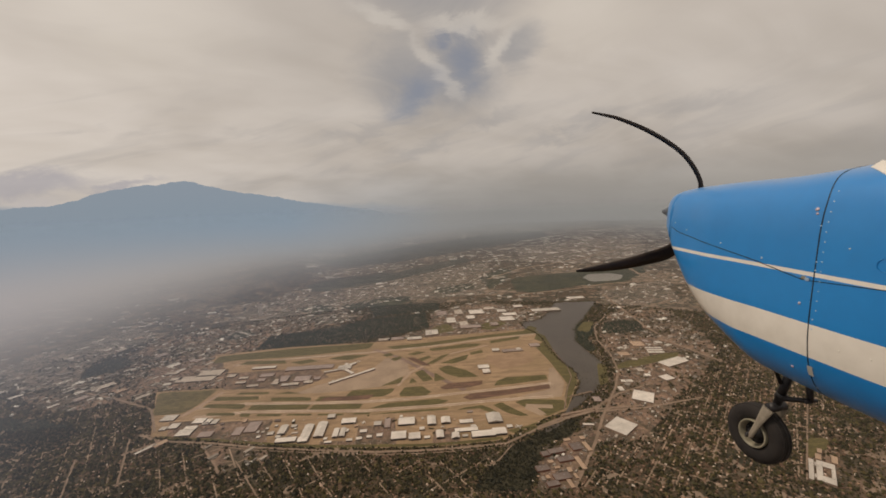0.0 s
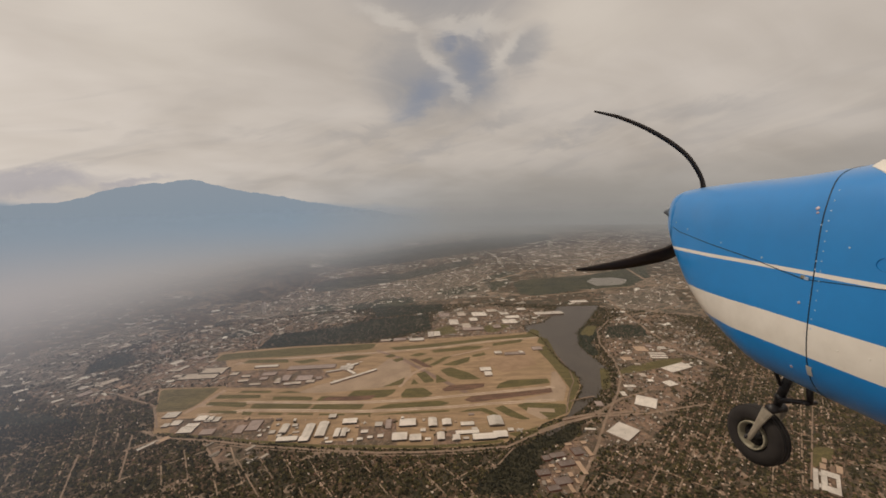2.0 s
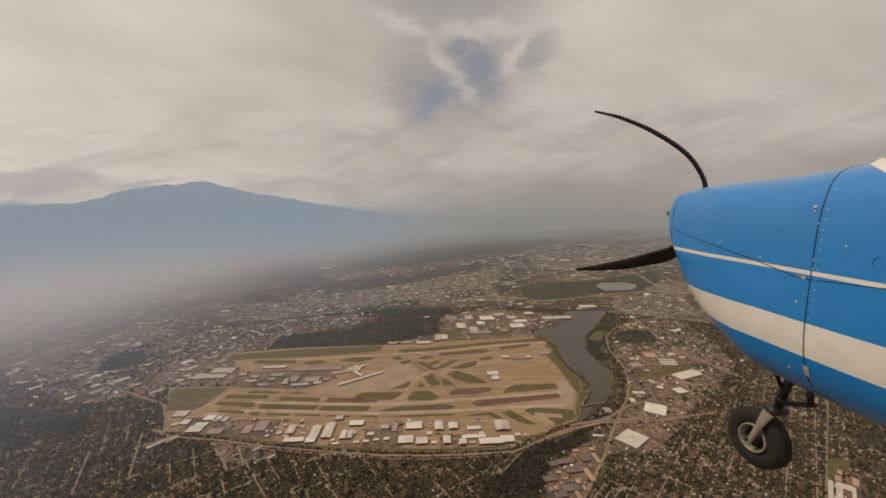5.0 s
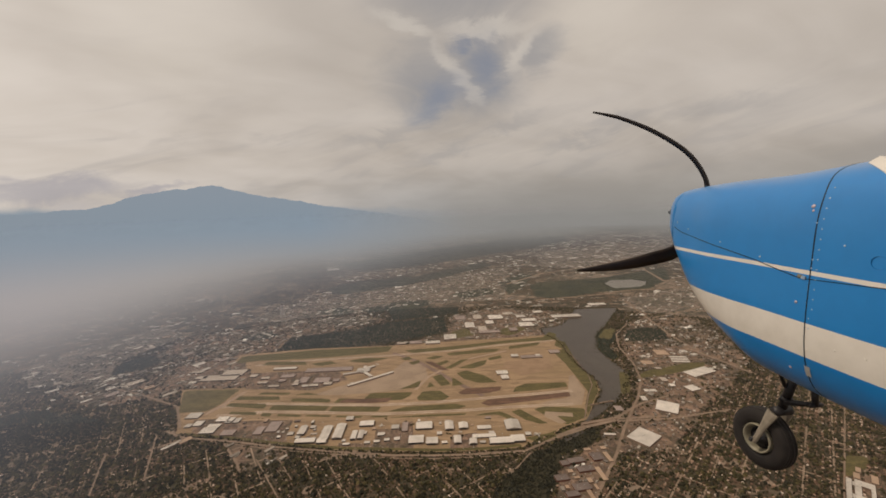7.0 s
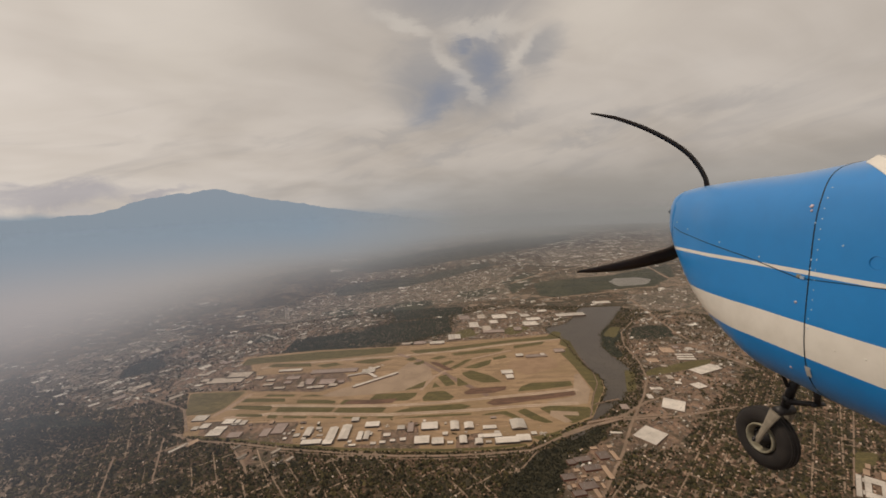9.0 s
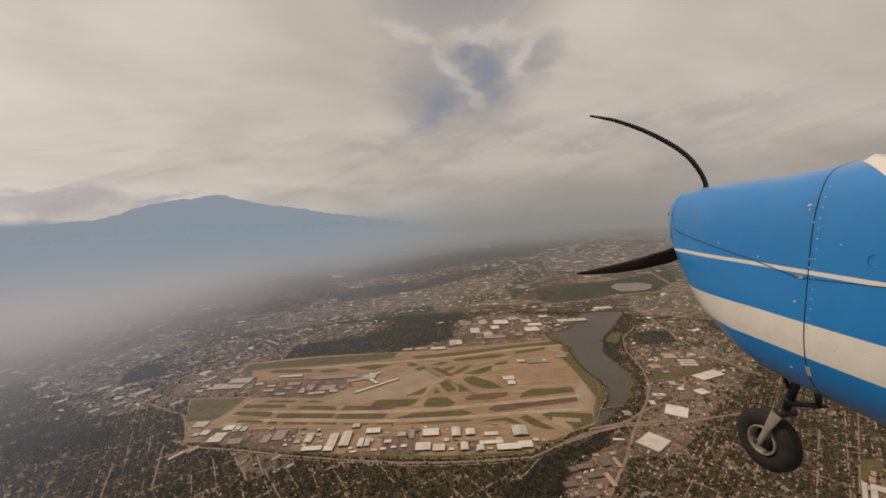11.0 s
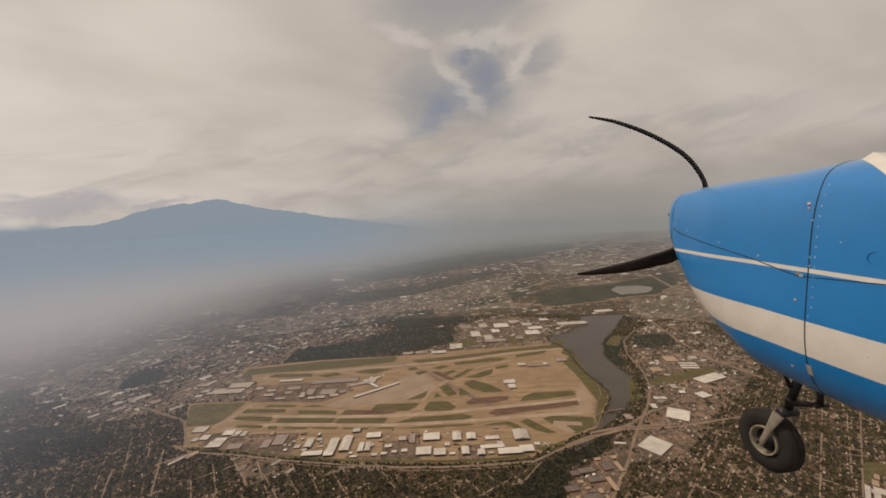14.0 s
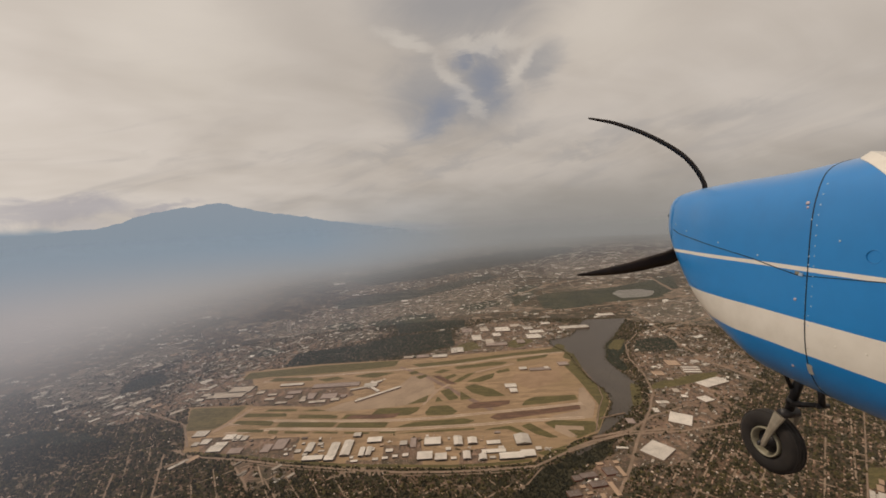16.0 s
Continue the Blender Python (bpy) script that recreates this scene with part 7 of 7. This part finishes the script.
def strip(name, pts, width, mt, parent, label="", tall=0.004):
    """A narrow raised line along points of the skin."""
    bm = bmesh.new()
    prev = None
    for i, p in enumerate(pts):
        d = (pts[min(i + 1, len(pts) - 1)] - pts[max(i - 1, 0)]).normalized()
        out = Vector((0, p.y, p.z + 0.3)).normalized()
        s = d.cross(out).normalized() * width / 2
        q = [bm.verts.new(p + v) for v in (s - out * tall, s + out * tall, -s + out * tall, -s - out * tall)]
        if prev:
            for j in range(4):
                bm.faces.new((prev[j], prev[(j + 1) % 4], q[(j + 1) % 4], q[j]))
        prev = q
    bmesh.ops.recalc_face_normals(bm, faces=bm.faces[:])
    return part(name, bm, mt, parent, label)


def joint_at(ang):
    """The joint's station, moved forward over the shoulder of the cowling to fit the camera's view."""
    k = max(0.0, min(1.0, (ang - 0.35) / 0.75))
    return 1.306 + 0.026 * k * k * (3 - 2 * k)


strip("cowl_joint", [skin_turn(joint_at(-1.45 + 3.0 * i / 60), -1.45 + 3.0 * i / 60) for i in range(61)], 0.0044, SEAM, plane, "black rubber joint round the cowling", 0.0009)
SPLIT = [(2.21, -0.165), (2.129, -0.192), (1.833, -0.238), (1.58, -0.280), (1.434, -0.309), (1.36, -0.322)]
pts = []
for (a, c), (a2, c2) in zip(SPLIT, SPLIT[1:]):
    pts += [skin(a + (a2 - a) * i / 8, c + (c2 - c) * i / 8) for i in range(8)]
strip("cowl_split", pts + [skin(1.345, -0.324)], 0.0042, SEAM, plane, "dark joint between upper and lower cowling", 0.0008)
strip("panel_line", [skin(1.325 - 0.03 * i, -0.323 + 0.0022 * i) for i in range(14)], 0.0034, SEAM, plane, "dark panel line under the thin stripe", 0.0008)


def stud(name, a, c, r, mt, label=""):
    """A domed fastener on the skin."""
    p, q = skin(a, c), skin(a, c, 1.0)
    bm = bmesh.new()
    bmesh.ops.create_uvsphere(bm, u_segments=8, v_segments=5, radius=r)
    turn = (q - p).to_track_quat("Z", "Y").to_matrix().to_4x4()
    bmesh.ops.transform(bm, matrix=Matrix.Translation(p) @ turn @ Matrix.Diagonal((1, 1, 0.45, 1)), verts=bm.verts[:])
    return part(name, bm, mt, plane, label, True)


for a, c in ((1.789, -0.218), (1.552, -0.262), (2.063, -0.170), (2.177, -0.135)):
    stud("cowl_screw", a, c, 0.0055, RIVET, "bright screw head")
for a, c, r in ((1.336, -0.024, 0.0090), (1.332, -0.042, 0.006), (1.352, -0.428, 0.007), (1.385, -0.735, 0.0075)):
    stud("cowl_fastener", a, c, r, RED, "reddish quarter-turn fastener")
for i in range(15):
    stud("rivet", 1.283 + (0.010 if i > 12 else 0), 0.05 - 0.041 * i, 0.0034, RIVET)
for a, c in ((1.315, -0.09), (1.312, -0.24), (1.312, -0.275), (1.305, -0.62), (1.194, -0.579), (1.088, -0.570), (1.30, -0.70), (1.31, -0.80), (1.20, -0.17)):
    stud("rivet", a - 0.008, c, 0.0042, WHITE if -0.64 < c < -0.52 else RIVET)
# the latch where the joints meet, a small patch near the keel, and a ring on the fuselage
for i, (a, c) in enumerate(((1.346, -0.314), (1.330, -0.318))):
    bm = bmesh.new()
    box(bm, -0.008, 0.008, -0.006, 0.006, -0.004, 0.006)
    p, q = skin(a, c), skin(a, c, 1.0)
    bmesh.ops.transform(bm, matrix=Matrix.Translation(p) @ (q - p).to_track_quat("Z", "Y").to_matrix().to_4x4(), verts=bm.verts[:])
    part("latch", bm, RIM if i == 0 else RIVET, plane, "small worn metal latch")
bm = bmesh.new()
rows_ = [[bm.verts.new(skin(a, c, 0.003)) for a in (1.312, 1.300, 1.290)] for c in (-0.692, -0.715, -0.738)]
for r, s in zip(rows_, rows_[1:]):
    for j in range(2):
        bm.faces.new((r[j], r[j + 1], s[j + 1], s[j]))
bmesh.ops.solidify(bm, geom=bm.faces[:], thickness=0.002)
part("patch_plate", bm, WHITE, plane, "small white riveted plate")
bm = bmesh.new()
c0 = skin(1.077, -0.217, 0.001)
ring = []
for i in range(20):
    t = 2 * math.pi * i / 20
    ring.append([bm.verts.new(c0 + Vector((r * math.cos(t), h, r * math.sin(t)))) for r, h in ((0.025, -0.001), (0.0245, 0.0006), (0.0225, 0.0006), (0.022, -0.001))])
for i in range(20):
    a_, b_ = ring[i], ring[(i + 1) % 20]
    for j in range(3):
        bm.faces.new((a_[j], a_[j + 1], b_[j + 1], b_[j]))
part("fuel_drain_ring", bm, BLUE, plane)

# white fairing at the foot of the windshield, and the glass above it
bm = bmesh.new()
prev = None
for i in range(13):
    t = i / 12
    a = 1.25 - 0.19 * t
    ang = radians(60 - 33 * t)
    p, o = skin_turn(a, ang), Vector((0, 0.35, 1)).normalized()
    q_ = [bm.verts.new(p + o * h + Vector((b, -s, 0))) for h, b, s in ((-0.03, 0, 0), (0.004, 0, 0), (0.016, -0.010, 0.012), (0.030, -0.022, 0.028), (0.024, -0.05, 0.06), (-0.05, -0.06, 0.08))]
    if prev:
        for j in range(6):
            bm.faces.new((prev[j], prev[(j + 1) % 6], q_[(j + 1) % 6], q_[j]))
    else:
        bm.faces.new(q_)
    prev = q_
bm.faces.new(prev)
bmesh.ops.recalc_face_normals(bm, faces=bm.faces[:])
other = bm.copy()
for v in other.verts:
    v.co.y = -v.co.y
bmesh.ops.reverse_faces(other, faces=other.faces[:])
part("windshield_fairing", bm, WHITE, plane, "white fairing at the foot of the windshield")
part("windshield_fairing", other, WHITE, plane, "white fairing at the foot of the windshield")
bm = bmesh.new()
prev = None
for i in range(13):
    y = 0.42 - 0.84 * i / 12
    a = 1.24 - 0.9 * y * y
    q_ = [bm.verts.new((a + b, y, h)) for b, h in ((0, 0.155), (-0.36, 0.60), (-0.37, 0.60), (-0.01, 0.145))]
    if prev:
        for j in range(4):
            bm.faces.new((prev[j], prev[(j + 1) % 4], q_[(j + 1) % 4], q_[j]))
    prev = q_
bmesh.ops.recalc_face_normals(bm, faces=bm.faces[:])
part("windshield", bm, GLASS, plane, "curved grey windshield")

# spinner and propeller
HUB = -0.087


def lathe(profile, n=32):
    """A turned body about the forward axis: rows of (ahead, radius)."""
    bm = bmesh.new()
    rings = [[bm.verts.new((a, r * math.cos(2 * math.pi * i / n), r * math.sin(2 * math.pi * i / n))) for i in range(n)] for a, r in profile]
    for r, s in zip(rings, rings[1:]):
        for i in range(n):
            bm.faces.new((r[i], r[(i + 1) % n], s[(i + 1) % n], s[i]))
    bm.faces.new(rings[0])
    bm.faces.new(rings[-1])
    bmesh.ops.recalc_face_normals(bm, faces=bm.faces[:])
    return bm


bm = lathe([(2.38, 0.165), (2.44, 0.16), (2.52, 0.135), (2.60, 0.064), (2.67, 0.028), (2.71, 0.012), (2.722, 0.003)])
bmesh.ops.translate(bm, verts=bm.verts[:], vec=(0, 0, HUB))
prop = part("propeller", bm, STEEL, plane, "propeller with a grey spinner", True)


def blade(line, label):
    """A propeller blade, bent to fit the camera's view: a lens section along a curved line of (to the right, up,
    chord).
    """
    bm = bmesh.new()
    prev = None
    P = [Vector((2.45, -b, c)) for b, c, _ in line]
    n = len(P) * 6
    for i in range(n + 1):
        t = i / n * (len(P) - 1)
        k = min(int(t), len(P) - 2)
        u = t - k

        def cat(get):
            p0, p1, p2, p3 = (get(max(0, min(len(P) - 1, j))) for j in (k - 1, k, k + 1, k + 2))
            return 0.5 * ((2 * p1) + (p2 - p0) * u + (2 * p0 - 5 * p1 + 4 * p2 - p3) * u * u + (3 * p1 - p0 - 3 * p2 + p3) * u**3)
        p, w = cat(lambda j: P[j]), cat(lambda j: line[j][2])
        p2_ = cat(lambda j: P[j]) if i == 0 else last
        d = (p - p2_).normalized() if i else (P[1] - P[0]).normalized()
        last = p
        s = Vector((0, -d.z, d.y))
        th = 0.10 * w + 0.004
        q = [bm.verts.new(p + s * w * v + Vector((th * h, 0, 0))) for v, h in ((-.5, 0), (-.25, .8), (.1, 1), (.5, 0), (.1, -.5), (-.25, -.5))]
        if prev:
            for j in range(6):
                bm.faces.new((prev[j], prev[(j + 1) % 6], q[(j + 1) % 6], q[j]))
        else:
            bm.faces.new(q)
        prev = q
    bm.faces.new(prev)
    bmesh.ops.recalc_face_normals(bm, faces=bm.faces[:])
    part("blade", bm, BLADE, prop, label, True)


# straight blades built bent, as the camera's rolling shutter draws them
blade([(-0.835, 0.565, 0.012), (-0.73, 0.552, 0.020), (-0.623, 0.533, 0.025), (-0.41, 0.470, 0.031), (-0.188, 0.372, 0.035), (-0.046, 0.272, 0.038), (0.060, 0.13, 0.042), (0.06, 0.0, 0.07)], "black propeller blade bent as the camera's rolling shutter shows it")
blade([(-0.892, -0.476, 0.014), (-0.80, -0.471, 0.032), (-0.733, -0.465, 0.044), (-0.564, -0.447, 0.068), (-0.348, -0.409, 0.090), (-0.142, -0.353, 0.100), (-0.03, -0.22, 0.09), (0.0, -0.10, 0.08)], "black propeller blade bent as the camera's rolling shutter shows it")

# nose gear
gear = new("nose_gear")
gear.parent = plane
gear.location = (1.81, 0, -0.95)
gear.rotation_euler = (0, 0, radians(1))


def rod_between(name, p, q, r0, r1, mt, parent, label="", n=14):
    """A tapered round bar; points from the middle line."""
    p, q = Vector(p) - gear.location, Vector(q) - gear.location
    bm = bmesh.new()
    bmesh.ops.create_cone(bm, cap_ends=True, segments=n, radius1=r0, radius2=r1, depth=(q - p).length)
    bmesh.ops.transform(bm, matrix=Matrix.Translation((p + q) / 2) @ (q - p).to_track_quat("Z", "Y").to_matrix().to_4x4(), verts=bm.verts[:])
    return part(name, bm, mt, parent, label, True)


AXLE = Vector((1.822, 0, -1.386))


def wheel_lathe(profile, n=48):
    bm = bmesh.new()
    o = AXLE - gear.location
    rings = [[bm.verts.new(o + Vector((r * math.cos(2 * math.pi * i / n), y, r * math.sin(2 * math.pi * i / n)))) for i in range(n)] for y, r in profile]
    m = len(rings)
    for j in range(m):
        r, s = rings[j], rings[(j + 1) % m]
        for i in range(n):
            bm.faces.new((r[i], r[(i + 1) % n], s[(i + 1) % n], s[i]))
    bmesh.ops.recalc_face_normals(bm, faces=bm.faces[:])
    return bm


# section narrower than such a tyre's, to fit its outline from the camera
sec = [(0.047 * math.copysign(abs(math.cos(t)) ** 0.8, math.cos(t)), 0.124 + 0.048 * math.copysign(abs(math.sin(t)) ** 0.85, math.sin(t))) for t in (2 * math.pi * i / 20 for i in range(20))]
tyre = part("tyre", wheel_lathe(sec), TYRE, gear, "worn black rubber tyre", True)
for y in (-0.022, 0.0, 0.022):
    part("tread_rib", wheel_lathe([(y - 0.007, 0.160), (y - 0.006, 0.1728 - abs(y) * 0.06), (y + 0.006, 0.1728 - abs(y) * 0.06), (y + 0.007, 0.160)]), TYRE, tyre, "", True)
rim = part("rim", wheel_lathe([(0.042, 0.083), (0.052, 0.081), (0.051, 0.074), (0.036, 0.070), (0.024, 0.062), (-0.024, 0.062), (-0.051, 0.074), (-0.052, 0.081), (-0.042, 0.083), (0, 0.076)]), RIM, gear, "pale wheel rim", True)
part("wheel_disc", wheel_lathe([(0.018, 0.060), (0.020, 0.030), (0.050, 0.026), (0.052, 0.004), (-0.052, 0.004), (-0.050, 0.026), (-0.020, 0.030), (-0.018, 0.060)]), OILY, rim, "dark oily wheel disc", True)
for i in range(6):
    t = 2 * math.pi * (i + .5) / 6
    o = Vector((0.045 * math.cos(t), 0, 0.045 * math.sin(t)))
    rod_between("wheel_bolt", AXLE + o + Vector((0, 0.022, 0)), AXLE + o + Vector((0, 0.034, 0)), 0.005, 0.005, OILY, rim, n=6)
for s in (1, -1):
    # a flat tapering fork leg
    bm = bmesh.new()
    prev = None
    for t, wd in ((0, 0.016), (0.08, 0.022), (0.3, 0.024), (0.6, 0.032), (0.85, 0.044), (1, 0.050)):
        p = Vector((1.812 - 0.068 * t, s * (0.076 - 0.010 * t - 0.014 * t * t), -1.400 + 0.215 * t)) - gear.location
        d = Vector((0.92, 0, 0.30)) * wd * 0.62
        q = [bm.verts.new(p + v) for v in (d + Vector((0, .005, 0)), d * .5 + Vector((0, .010, 0)), -d * .5 + Vector((0, .010, 0)), -d + Vector((0, .005, 0)), -d - Vector((0, .006, 0)), d - Vector((0, .006, 0)))]
        if prev:
            for j in range(6):
                bm.faces.new((prev[j], prev[(j + 1) % 6], q[(j + 1) % 6], q[j]))
        else:
            bm.faces.new(q)
        prev = q
    bm.faces.new(prev)
    bmesh.ops.recalc_face_normals(bm, faces=bm.faces[:])
    leg = part("fork_leg", bm, FORK, gear, "pale painted fork leg")
    rod_between("axle_nut", AXLE + Vector((0, s * 0.068, -0.008)), AXLE + Vector((0, s * 0.093, -0.008)), 0.011, 0.009, OILY, gear, "dark steel axle nut", 6)
rod_between("axle", AXLE + Vector((0, -0.09, 0)), AXLE + Vector((0, 0.09, 0)), 0.010, 0.010, OILY, gear)
rod_between("fork_crown", (1.738, -0.052, -1.176), (1.738, 0.052, -1.176), 0.027, 0.027, OILY, gear, "oily dark fork crown")
rod_between("strut", (1.745, 0, -1.19), (1.680, 0, -0.90), 0.021, 0.024, OILY, gear, "dark shock strut")
rod_between("strut_collar", (1.728, 0, -1.115), (1.718, 0, -1.085), 0.028, 0.028, OILY, gear)
rod_between("scissor_link", (1.722, 0.01, -1.115), (1.573, 0.01, -1.052), 0.016, 0.012, OILY, gear, "dark scissor link")
rod_between("scissor_link", (1.573, 0.01, -1.058), (1.590, 0.01, -0.93), 0.014, 0.018, OILY, gear, "dark scissor link")
rod_between("scissor_pin", (1.573, -0.03, -1.055), (1.573, 0.04, -1.055), 0.011, 0.011, OILY, gear)
rod_between("steering_rod", (1.71, 0.03, -1.02), (1.78, 0.05, -0.86), 0.010, 0.010, OILY, gear)
